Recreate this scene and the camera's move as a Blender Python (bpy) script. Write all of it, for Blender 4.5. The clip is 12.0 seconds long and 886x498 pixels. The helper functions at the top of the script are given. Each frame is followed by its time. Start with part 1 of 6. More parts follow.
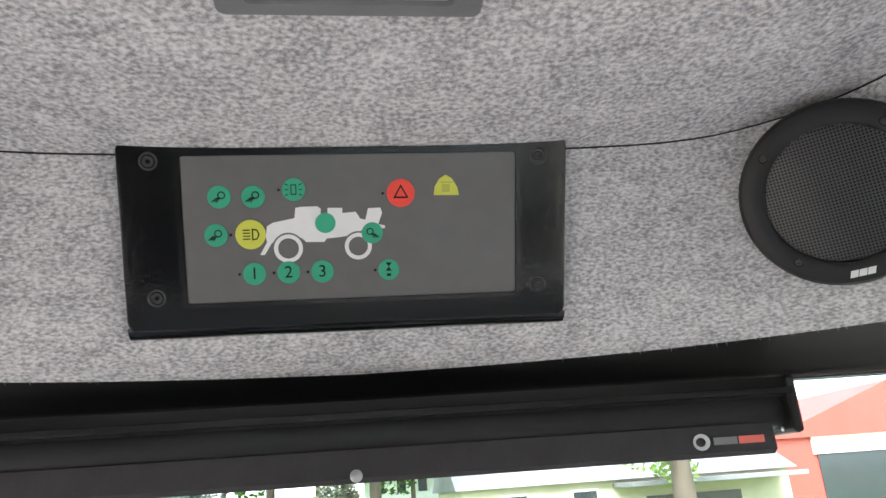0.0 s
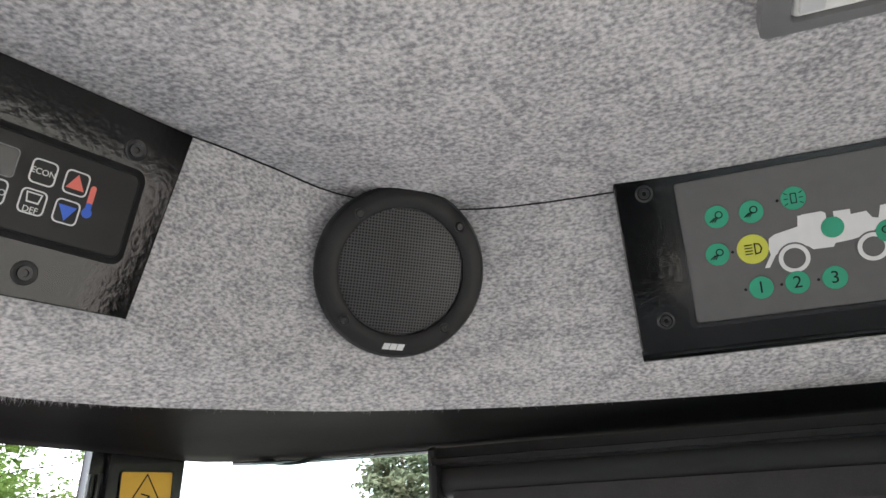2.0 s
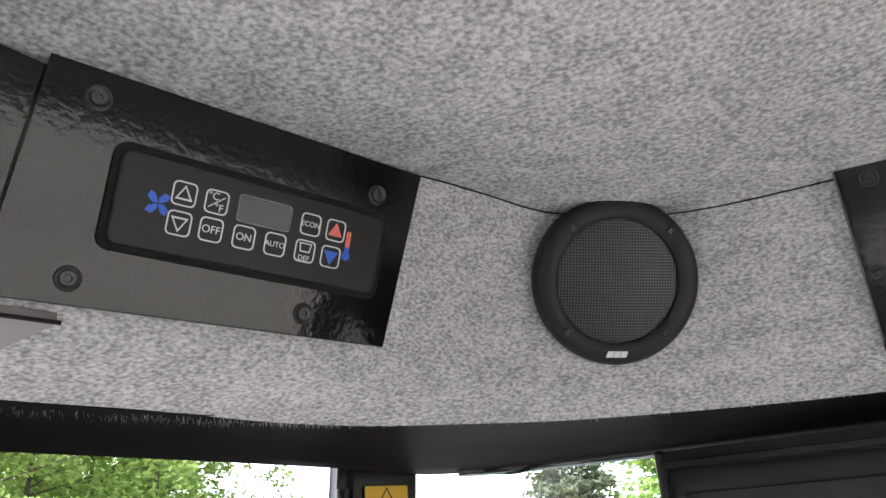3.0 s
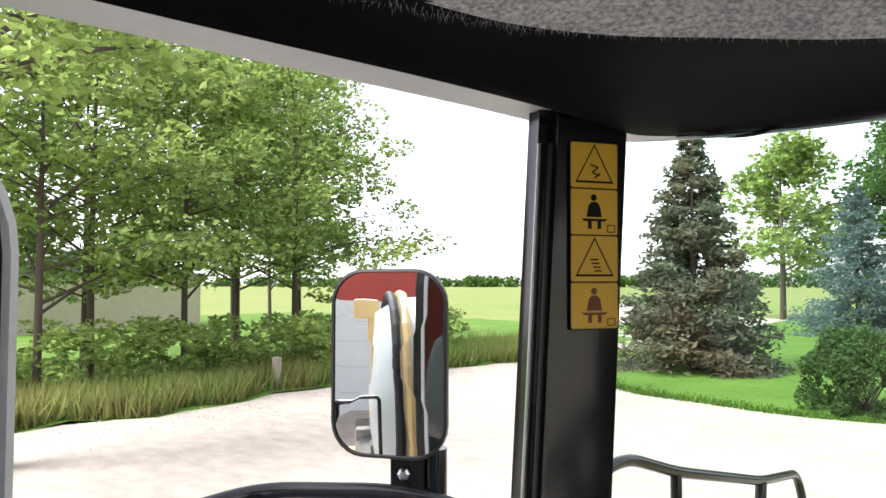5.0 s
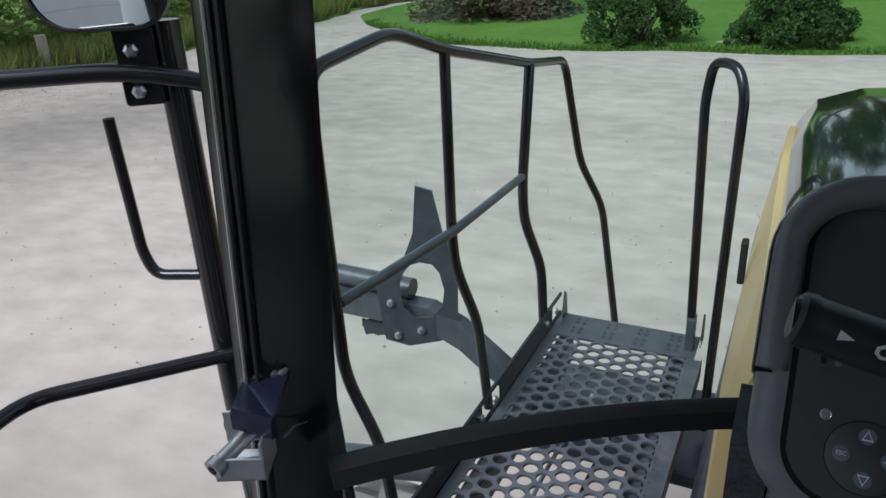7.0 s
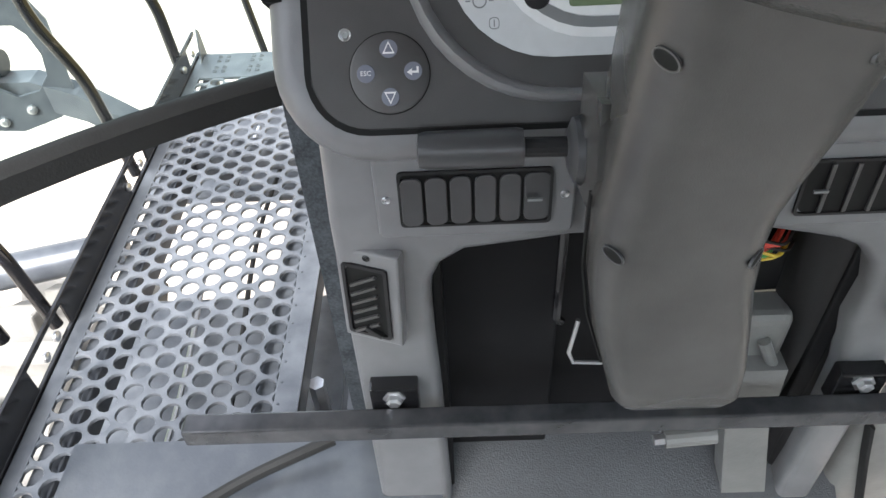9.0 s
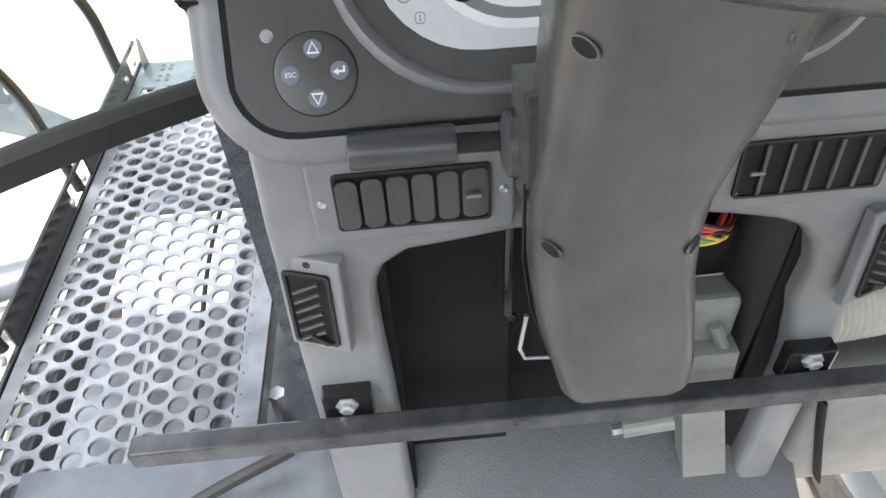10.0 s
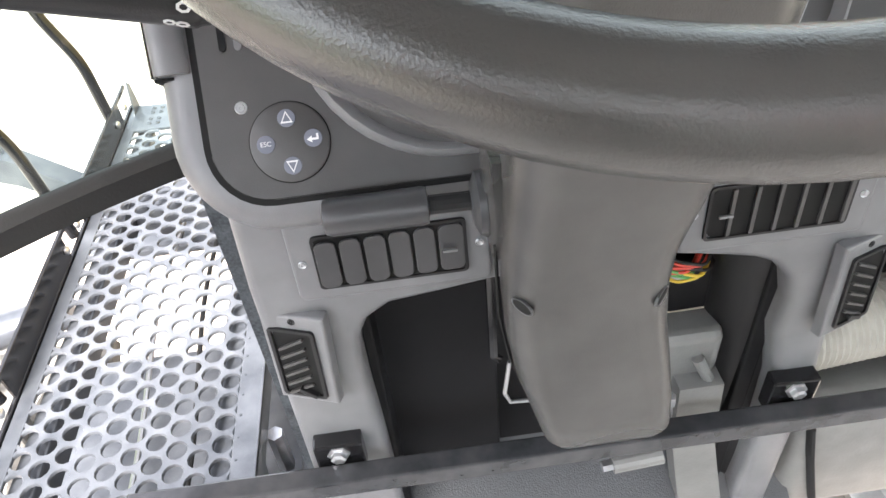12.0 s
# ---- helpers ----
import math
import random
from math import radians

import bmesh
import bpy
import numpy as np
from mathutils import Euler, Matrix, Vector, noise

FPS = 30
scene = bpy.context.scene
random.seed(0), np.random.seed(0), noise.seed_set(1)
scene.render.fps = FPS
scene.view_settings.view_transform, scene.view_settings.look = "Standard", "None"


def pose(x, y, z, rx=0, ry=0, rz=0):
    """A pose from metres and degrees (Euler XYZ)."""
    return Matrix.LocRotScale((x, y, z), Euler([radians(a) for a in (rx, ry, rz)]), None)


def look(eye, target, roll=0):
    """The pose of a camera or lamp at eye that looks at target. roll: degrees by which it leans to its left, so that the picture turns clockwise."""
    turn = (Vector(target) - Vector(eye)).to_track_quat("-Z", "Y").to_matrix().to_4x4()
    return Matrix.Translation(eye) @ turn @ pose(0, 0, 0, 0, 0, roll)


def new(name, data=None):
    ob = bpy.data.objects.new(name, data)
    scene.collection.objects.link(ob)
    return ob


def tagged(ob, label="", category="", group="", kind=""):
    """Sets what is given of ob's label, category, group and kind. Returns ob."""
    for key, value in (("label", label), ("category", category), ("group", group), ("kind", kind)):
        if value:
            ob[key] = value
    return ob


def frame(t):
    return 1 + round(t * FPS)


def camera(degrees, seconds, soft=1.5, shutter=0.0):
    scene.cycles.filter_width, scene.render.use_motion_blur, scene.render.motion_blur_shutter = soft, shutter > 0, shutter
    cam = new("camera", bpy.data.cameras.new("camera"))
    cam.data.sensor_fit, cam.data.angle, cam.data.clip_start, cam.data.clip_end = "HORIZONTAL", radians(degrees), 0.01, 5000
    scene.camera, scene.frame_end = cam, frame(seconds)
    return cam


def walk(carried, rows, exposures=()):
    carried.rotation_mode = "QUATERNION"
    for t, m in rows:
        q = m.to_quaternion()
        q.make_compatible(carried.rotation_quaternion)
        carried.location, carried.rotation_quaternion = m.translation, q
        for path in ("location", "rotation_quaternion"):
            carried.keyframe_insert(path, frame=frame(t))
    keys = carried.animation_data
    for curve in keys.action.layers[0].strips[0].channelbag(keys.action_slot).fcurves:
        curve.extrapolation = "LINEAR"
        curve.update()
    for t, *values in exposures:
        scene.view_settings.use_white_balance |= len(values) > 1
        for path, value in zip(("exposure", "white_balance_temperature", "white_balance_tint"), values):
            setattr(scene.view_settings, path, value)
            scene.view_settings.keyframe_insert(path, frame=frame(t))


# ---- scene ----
cam = camera(62.8, 12.0)
METRES, EYE, TILT, LEAN, TURN = 1.15, 3.3, 17.0, 4.0, 0.0
EXPOSURES = [(0.0, 3.85, 6080, 14), (2.7, 3.55, 6080, 13), (4.4, 3.75, 6150, 17), (5.0, 2.65, 6300, 15), (5.5, 1.38, 6250, 13), (6.5, 1.2, 5850, 10), (7.0, 1.3, 5650, 10), (7.7, 1.95, 5500, 6), (9.3, 3.7, 6250, 11), (9.7, 3.8, 6250, 11), (10.3, 4.25, 6400, 12), (12.0, 4.3, 6500, 14)]
PATH = [
    (0, (-0.004, 0.124, 3.369), (0.255, 2.003, 4.006), -4.3),
    (0.5, (-0.053, 0.11, 3.378), (0.027, 1.998, 4.032), -3.5),
    (1, (-0.092, 0.103, 3.377), (-0.212, 1.984, 4.048), -3.0),
    (1.5, (-0.13, 0.089, 3.38), (-0.484, 1.932, 4.072), -2.7),
    (2, (-0.164, 0.075, 3.377), (-0.771, 1.838, 4.1), -2.7),
    (2.5, (-0.18, 0.046, 3.377), (-1.005, 1.705, 4.129), -3.2),
    (2.7, (-0.192, 0.03, 3.377), (-1.077, 1.653, 4.142), -3.5),
    (4.3, (-0.322, -0.016, 3.359), (-1.56, 1.426, 3.984), -1.7),
    (4.5, (-0.343, -0.005, 3.344), (-1.607, 1.459, 3.851), -1.1),
    (4.6, (-0.359, 0.008, 3.332), (-1.625, 1.489, 3.784), -1.0),
    (4.8, (-0.382, 0.039, 3.293), (-1.686, 1.512, 3.652), -2.2),
    (5, (-0.404, 0.085, 3.295), (-1.726, 1.582, 3.391), -0.1),
    (5.5, (-0.442, 0.118, 3.225), (-1.716, 1.646, 3.019), 0.1),
    (6, (-0.428, 0.154, 3.158), (-1.594, 1.731, 2.767), -0.7),
    (6.5, (-0.391, 0.19, 3.096), (-1.417, 1.81, 2.531), -1.7),
    (7, (-0.363, 0.221, 3.059), (-1.204, 1.85, 2.26), -3.0),
    (7.2, (-0.354, 0.246, 3.036), (-1.096, 1.869, 2.132), -3.3),
    (7.5, (-0.314, 0.288, 2.97), (-0.916, 1.889, 1.933), -4.6),
    (7.7, (-0.282, 0.312, 2.935), (-0.785, 1.89, 1.815), -4.8),
    (9.3, (-0.203, 0.339, 2.892), (-0.204, 1.775, 1.5), -3.4),
    (9.5, (-0.195, 0.346, 2.885), (-0.18, 1.782, 1.493), -3.6),
    (10, (-0.188, 0.341, 2.892), (-0.137, 1.776, 1.5), -3.8),
    (10.5, (-0.187, 0.338, 2.894), (-0.114, 1.782, 1.512), -4.1),
    (11, (-0.181, 0.334, 2.898), (-0.108, 1.79, 1.528), -4.7),
    (11.5, (-0.175, 0.334, 2.9), (-0.124, 1.8, 1.541), -5.9),
    (12, (-0.165, 0.349, 2.925), (-0.106, 1.822, 1.574), -6.0),
]
walk(cam, [(t, look(eye, target, roll)) for t, eye, target, roll in PATH], EXPOSURES)


# ---- world and light: overcast daylight ----
world = bpy.data.worlds.new("overcast_sky")
scene.world = world
world.use_nodes = True
wn, wl = world.node_tree.nodes, world.node_tree.links
wn.clear()
SUN_EL, SUN_AZ = radians(52), radians(200)
sky = wn.new("ShaderNodeTexSky")
sky.sky_type, sky.sun_disc, sky.sun_elevation, sky.sun_rotation = "NISHITA", False, SUN_EL, SUN_AZ
sky.air_density, sky.dust_density, sky.ozone_density = 1.0, 1.0, 1.0
hs = wn.new("ShaderNodeHueSaturation")
hs.inputs["Saturation"].default_value = 0.22
cl_map = wn.new("ShaderNodeMapping")
cl_map.inputs["Scale"].default_value = (1.0, 1.0, 3.5)
cl_co = wn.new("ShaderNodeTexCoord")
cl = wn.new("ShaderNodeTexNoise")
cl.inputs["Scale"].default_value, cl.inputs["Detail"].default_value = 2.2, 5.0
cl_r = wn.new("ShaderNodeMapRange")
cl_r.inputs["From Min"].default_value, cl_r.inputs["From Max"].default_value = 0.3, 0.7
cl_r.inputs["To Min"].default_value, cl_r.inputs["To Max"].default_value = 0.60, 1.05
mulc = wn.new("ShaderNodeVectorMath")
mulc.operation = "SCALE"
bg = wn.new("ShaderNodeBackground")
bg.inputs["Strength"].default_value = 0.085
wo = wn.new("ShaderNodeOutputWorld")
wl.new(sky.outputs[0], hs.inputs["Color"])
wl.new(cl_co.outputs["Generated"], cl_map.inputs[0])
wl.new(cl_map.outputs[0], cl.inputs["Vector"])
wl.new(cl.outputs[0], cl_r.inputs[0])
wl.new(hs.outputs[0], mulc.inputs[0])
wl.new(cl_r.outputs[0], mulc.inputs["Scale"])
wl.new(mulc.outputs[0], bg.inputs[0])
wl.new(bg.outputs[0], wo.inputs[0])
sun = new("sun", bpy.data.lights.new("sun", "SUN"))
sun.data.energy, sun.data.angle, sun.data.color = 1.5, radians(35), (1.0, 0.96, 0.9)
sun.matrix_world = look((0, 0, 30), Vector((0, 0, 30)) - Vector((math.sin(SUN_AZ) * math.cos(SUN_EL), math.cos(SUN_AZ) * math.cos(SUN_EL), math.sin(SUN_EL))))


# ---- materials ----
def mat(name, color, rough=0.5, metal=0.0, vary=0.0, scale=20.0, bump=0.0, bscale=None, second=None, stretch=None, coat=0.0, islands=0.0, randoms=0.0, spec=0.5, detail=5.0, blot=0.5, leaf=False):
    """A surface: base colour with noise at two scales towards a second colour, roughness wear and a fine relief."""
    m = bpy.data.materials.new(name)
    m.use_nodes = True
    n, l = m.node_tree.nodes, m.node_tree.links
    b = n["Principled BSDF"]
    b.inputs["Roughness"].default_value, b.inputs["Metallic"].default_value = rough, metal
    b.inputs["Coat Weight"].default_value = coat
    b.inputs["Specular IOR Level"].default_value = spec
    second = second or tuple(c * 0.6 for c in color)
    co = n.new("ShaderNodeTexCoord")
    mp = n.new("ShaderNodeMapping")
    if stretch:
        mp.inputs["Scale"].default_value = stretch
    l.new(co.outputs["Object"], mp.inputs[0])
    fine, wide = n.new("ShaderNodeTexNoise"), n.new("ShaderNodeTexNoise")
    fine.inputs["Scale"].default_value, fine.inputs["Detail"].default_value = scale, detail
    wide.inputs["Scale"].default_value, wide.inputs["Detail"].default_value = scale / 9.0, 3.0
    l.new(mp.outputs[0], fine.inputs["Vector"]), l.new(mp.outputs[0], wide.inputs["Vector"])
    add = n.new("ShaderNodeMath")
    add.operation = "MULTIPLY_ADD"
    add.inputs[1].default_value = blot
    l.new(wide.outputs[0], add.inputs[0])
    half = n.new("ShaderNodeMath")
    half.operation = "MULTIPLY"
    half.inputs[1].default_value = 1 - blot
    l.new(fine.outputs[0], half.inputs[0]), l.new(half.outputs[0], add.inputs[2])
    ramp = n.new("ShaderNodeMapRange")
    ramp.inputs["From Min"].default_value, ramp.inputs["From Max"].default_value = 0.36, 0.64
    ramp.inputs["To Min"].default_value, ramp.inputs["To Max"].default_value = 0.0, max(vary, 0.001)
    l.new(add.outputs[0], ramp.inputs[0])
    mix = n.new("ShaderNodeMix")
    mix.data_type = "RGBA"
    mix.inputs["A"].default_value, mix.inputs["B"].default_value = (*color, 1), (*second, 1)
    l.new(ramp.outputs[0], mix.inputs["Factor"])
    last = mix.outputs["Result"]
    if islands or randoms:
        src = n.new("ShaderNodeNewGeometry").outputs["Random Per Island"] if islands else n.new("ShaderNodeObjectInfo").outputs["Random"]
        mr = n.new("ShaderNodeMapRange")
        mr.inputs["To Min"].default_value, mr.inputs["To Max"].default_value = 1 - (islands or randoms), 1 + (islands or randoms)
        l.new(src, mr.inputs[0])
        hv = n.new("ShaderNodeHueSaturation")
        l.new(mr.outputs[0], hv.inputs["Value"]), l.new(last, hv.inputs["Color"])
        last = hv.outputs[0]
    l.new(last, b.inputs["Base Color"])
    rr = n.new("ShaderNodeMapRange")
    rr.inputs["To Min"].default_value, rr.inputs["To Max"].default_value = max(rough - 0.08, 0.02), min(rough + 0.1, 1.0)
    l.new(wide.outputs[0], rr.inputs[0]), l.new(rr.outputs[0], b.inputs["Roughness"])
    if bump:
        bt = n.new("ShaderNodeTexNoise")
        bt.inputs["Scale"].default_value, bt.inputs["Detail"].default_value = bscale or scale, 3.0
        l.new(mp.outputs[0], bt.inputs["Vector"])
        bp = n.new("ShaderNodeBump")
        bp.inputs["Strength"].default_value, bp.inputs["Distance"].default_value = bump, 0.002
        l.new(bt.outputs[0], bp.inputs["Height"]), l.new(bp.outputs[0], b.inputs["Normal"])
    if leaf:
        tl, mx = n.new("ShaderNodeBsdfTranslucent"), n.new("ShaderNodeMixShader")
        mx.inputs[0].default_value = 0.5
        l.new(last, tl.inputs[0]), l.new(b.outputs[0], mx.inputs[1]), l.new(tl.outputs[0], mx.inputs[2])
        l.new(mx.outputs[0], n["Material Output"].inputs[0])
    return m


def glass(name, tint, rough=0.0):
    m = bpy.data.materials.new(name)
    m.use_nodes = True
    n, l = m.node_tree.nodes, m.node_tree.links
    n.clear()
    tr, gl, mx, fr, o = (n.new("ShaderNode" + k) for k in ("BsdfTransparent", "BsdfGlossy", "MixShader", "Fresnel", "OutputMaterial"))
    tr.inputs[0].default_value = (*tint, 1)
    gl.inputs["Roughness"].default_value = rough
    fr.inputs[0].default_value = 1.35
    l.new(fr.outputs[0], mx.inputs[0]), l.new(tr.outputs[0], mx.inputs[1]), l.new(gl.outputs[0], mx.inputs[2]), l.new(mx.outputs[0], o.inputs[0])
    return m


FELT = mat("grey_felt", (0.64, 0.625, 0.63), 0.95, vary=1.0, scale=430, second=(0.24, 0.238, 0.25), bump=0.5, bscale=600, spec=0.1, detail=3.0, blot=0.2, stretch=(0.5, 0.5, 1.0))
BLACK = mat("black_gloss_paint", (0.008, 0.008, 0.009), 0.16, vary=0.5, scale=30, second=(0.014, 0.014, 0.016), bump=0.06, bscale=60)
FRAMEBLK = mat("black_frame_paint", (0.009, 0.009, 0.010), 0.5, vary=0.5, scale=30, bump=0.06, bscale=70, spec=0.01)
LINING = mat("cab_bounce_lining", (0.34, 0.335, 0.33), 0.9, vary=0.5, scale=120, bump=0.2)
PLATE = mat("black_powder_plate", (0.005, 0.005, 0.0055), 0.07, vary=0.4, scale=40, bump=0.07, bscale=130)
SATIN = mat("black_satin_plastic", (0.014, 0.014, 0.015), 0.42, vary=0.5, scale=60, bump=0.1, bscale=900, spec=0.3)
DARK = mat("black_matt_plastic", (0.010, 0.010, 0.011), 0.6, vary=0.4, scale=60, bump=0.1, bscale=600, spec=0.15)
DASH = mat("dark_grey_dash_plastic", (0.175, 0.176, 0.182), 0.36, vary=0.8, scale=25, second=(0.12, 0.12, 0.126), bump=0.18, bscale=1100)
PANEL = mat("charcoal_dash_panel", (0.06, 0.058, 0.058), 0.4, vary=0.5, scale=30, bump=0.15, bscale=1100)
COLUMN = mat("worn_grey_column_plastic", (0.062, 0.060, 0.058), 0.26, vary=0.9, scale=14, second=(0.036, 0.035, 0.034), bump=0.15, bscale=900)
LOUVRE = mat("dark_louvre_plastic", (0.048, 0.048, 0.051), 0.34, vary=0.4, scale=60)
FABRIC = mat("dark_shade_fabric", (0.035, 0.033, 0.036), 0.75, vary=0.5, scale=300, bump=0.3, bscale=900)
LABEL = mat("grey_keypad_film", (0.115, 0.112, 0.112), 0.42, vary=0.3, scale=60, bump=0.05, bscale=700)
GREEN = mat("green_key_film", (0.03, 0.34, 0.20), 0.4, vary=0.3, scale=80)
LIME = mat("yellow_key_film", (0.58, 0.60, 0.07), 0.4, vary=0.3, scale=80)
RED = mat("red_key_film", (0.80, 0.06, 0.035), 0.4, vary=0.2, scale=80)
WHITE = mat("white_print", (0.72, 0.72, 0.72), 0.5, vary=0.2, scale=80)
PALE = mat("pale_grey_print", (0.55, 0.56, 0.57), 0.45, vary=0.3, scale=60)
MIDGREY = mat("mid_grey_print", (0.19, 0.195, 0.20), 0.45, vary=0.3, scale=60)
INK = mat("black_print", (0.010, 0.010, 0.010), 0.6, spec=0.15)
BLUE = mat("blue_print", (0.03, 0.12, 0.62), 0.45)
PINK = mat("red_print", (0.75, 0.16, 0.12), 0.45)
AMBER = mat("yellow_decal", (0.78, 0.46, 0.035), 0.38, vary=0.3, scale=40)
BRASS = mat("brown_print", (0.16, 0.05, 0.015), 0.5)
LCD = mat("green_grey_lcd", (0.16, 0.20, 0.12), 0.25, vary=0.3, scale=30)
SCREEN = mat("dark_display", (0.02, 0.02, 0.022), 0.15)
ZINC = mat("zinc_plated_steel", (0.55, 0.56, 0.58), 0.32, 0.9, vary=0.4, scale=80, bump=0.1)
SCREWMAT = mat("black_oxide_screw", (0.05, 0.05, 0.052), 0.35, 0.6, vary=0.4, scale=300)
LENS = mat("clear_lamp_lens", (0.82, 0.82, 0.80), 0.12, vary=0.3, scale=60, bump=0.3, bscale=300)
STEEL = mat("dark_blue_grey_steel", (0.06, 0.066, 0.078), 0.34, 0.2, vary=0.8, scale=18, second=(0.12, 0.13, 0.14), bump=0.15, bscale=200)
GRATE = mat("scuffed_grating_steel", (0.06, 0.067, 0.078), 0.36, 0.2, vary=1.0, scale=16, second=(0.15, 0.16, 0.175), bump=0.25, bscale=160)
BARSTEEL = mat("dark_glossy_bar_steel", (0.03, 0.032, 0.036), 0.16, 0.35, vary=0.9, scale=30, second=(0.09, 0.09, 0.095), bump=0.1, bscale=90)
DUSTY = mat("dusty_tyre_rubber", (0.30, 0.285, 0.26), 0.85, vary=0.9, scale=9, second=(0.10, 0.097, 0.09), bump=0.4, bscale=60)
NAVY = mat("navy_deck_paint", (0.05, 0.055, 0.10), 0.3, vary=0.4, scale=10)
RUBBER = mat("black_rubber", (0.012, 0.012, 0.012), 0.7, vary=0.4, scale=40, bump=0.2, bscale=300)
MATTING = mat("grained_floor_mat", (0.026, 0.030, 0.036), 0.5, vary=0.6, scale=60, bump=0.6, bscale=380)
PEDAL = mat("grey_cast_pedal", (0.19, 0.19, 0.185), 0.45, 0.1, vary=0.6, scale=30, bump=0.2, bscale=200)
HOSE = mat("ribbed_pale_hose", (0.42, 0.40, 0.35), 0.6, vary=0.4, scale=40)
YELLOW = mat("yellow_body_paint", (0.66, 0.47, 0.19), 0.35, vary=0.6, scale=6, second=(0.55, 0.44, 0.26), bump=0.05)
HOODBLK = mat("black_hood_paint", (0.012, 0.014, 0.016), 0.1, vary=0.4, scale=8, bump=0.03, bscale=20, coat=0.5)
SILVER = mat("white_poly_tank", (0.55, 0.60, 0.60), 0.35, vary=0.4, scale=3)
MIRROR = bpy.data.materials.new("mirror_silver")
MIRROR.use_nodes = True
MIRROR.node_tree.nodes["Principled BSDF"].inputs["Base Color"].default_value = (0.85, 0.87, 0.87, 1)
MIRROR.node_tree.nodes["Principled BSDF"].inputs["Metallic"].default_value = 1.0
MIRROR.node_tree.nodes["Principled BSDF"].inputs["Roughness"].default_value = 0.0
GRAVEL = mat("dusty_gravel", (0.47, 0.415, 0.36), 0.95, vary=1.0, scale=2.4, second=(0.32, 0.285, 0.245), bump=1.0, bscale=34, stretch=(0.8, 1.25, 1), spec=0.15, detail=12.0)
GRAVEL2 = mat("gravel_stone", (0.48, 0.45, 0.41), 0.9, vary=0.8, scale=20, second=(0.3, 0.28, 0.25), islands=0.3)
LAWN = mat("mown_lawn", (0.11, 0.20, 0.035), 0.9, vary=1.0, scale=3.5, second=(0.07, 0.14, 0.025), bump=0.8, bscale=90, spec=0.1, detail=12.0)
FIELD = mat("far_crop_field", (0.14, 0.20, 0.05), 0.95, vary=0.8, scale=0.15, second=(0.22, 0.22, 0.09), spec=0.1)
GRASS = mat("tall_grass_blade", (0.15, 0.26, 0.055), 0.8, vary=0.7, scale=0.8, second=(0.36, 0.28, 0.13), islands=0.35, spec=0.15, leaf=True)
LAWNBLADE = mat("lawn_blade", (0.10, 0.19, 0.03), 0.8, vary=0.6, scale=0.6, second=(0.07, 0.14, 0.025), islands=0.3, spec=0.15, leaf=True)
PINE = mat("pine_foliage", (0.30, 0.40, 0.12), 0.8, vary=0.7, scale=0.9, second=(0.17, 0.26, 0.075), islands=0.4, spec=0.15, leaf=True)
PINE2 = mat("broadleaf_foliage", (0.32, 0.42, 0.12), 0.75, vary=0.7, scale=0.7, second=(0.19, 0.28, 0.08), islands=0.4, spec=0.2, leaf=True)
OAK = mat("dark_broadleaf_foliage", (0.08, 0.16, 0.03), 0.75, vary=0.7, scale=0.7, second=(0.045, 0.09, 0.02), islands=0.4, spec=0.2, leaf=True)
SPRUCE = mat("green_spruce_needles", (0.13, 0.19, 0.125), 0.8, vary=0.9, scale=0.7, second=(0.21, 0.15, 0.10), islands=0.4, spec=0.15, leaf=True)
BLUESPRUCE = mat("blue_spruce_needles", (0.18, 0.25, 0.23), 0.8, vary=0.6, scale=0.9, second=(0.10, 0.15, 0.135), islands=0.35, spec=0.15, leaf=True)
SHRUB = mat("shrub_foliage", (0.08, 0.15, 0.04), 0.75, vary=0.7, scale=1.2, second=(0.05, 0.09, 0.03), islands=0.45, spec=0.2, leaf=True)
BARK = mat("grey_brown_bark", (0.10, 0.075, 0.055), 0.95, vary=0.9, scale=6, second=(0.05, 0.04, 0.03), bump=1.0, bscale=14, stretch=(1, 1, 0.25))
BARNRED = mat("red_metal_siding", (0.42, 0.055, 0.04), 0.5, vary=0.4, scale=2, stretch=(1, 1, 0.1))
DOORWHITE = mat("white_overhead_door", (0.72, 0.74, 0.74), 0.5, vary=0.3, scale=2)
SIDING = mat("cream_siding", (0.52, 0.47, 0.36), 0.7, vary=0.4, scale=2)
ROOFING = mat("grey_shingle_roof", (0.20, 0.20, 0.21), 0.85, vary=0.7, scale=6)
PANEGLASS = mat("dark_window_pane", (0.03, 0.035, 0.04), 0.06)
TRAILER = mat("black_trailer_skin", (0.015, 0.017, 0.02), 0.25, vary=0.3, scale=2)
STONE = mat("pale_concrete", (0.50, 0.48, 0.43), 0.9, vary=0.6, scale=8, bump=0.3)
WOODPOST = mat("weathered_post_wood", (0.33, 0.29, 0.23), 0.9, vary=0.8, scale=14, stretch=(1, 1, 0.2), bump=0.5)
WIRERED = mat("red_wire_sleeve", (0.55, 0.05, 0.03), 0.4)
WIREYEL = mat("yellow_wire_sleeve", (0.65, 0.45, 0.05), 0.4)
WIREGRN = mat("green_wire_sleeve", (0.08, 0.3, 0.08), 0.4)
TINT = glass("tinted_windscreen_glass", (0.80, 0.90, 0.86))
CLEAR = glass("clear_glass", (0.93, 0.96, 0.95))

# ---- building helpers ----
ORIGIN = {}


def thing(name, at, label, category, group="", kind=""):
    ob = new(name)
    ob.location, ob.empty_display_size = at, 0.05
    ORIGIN[ob] = Vector(at)
    return tagged(ob, label, category, group, kind)


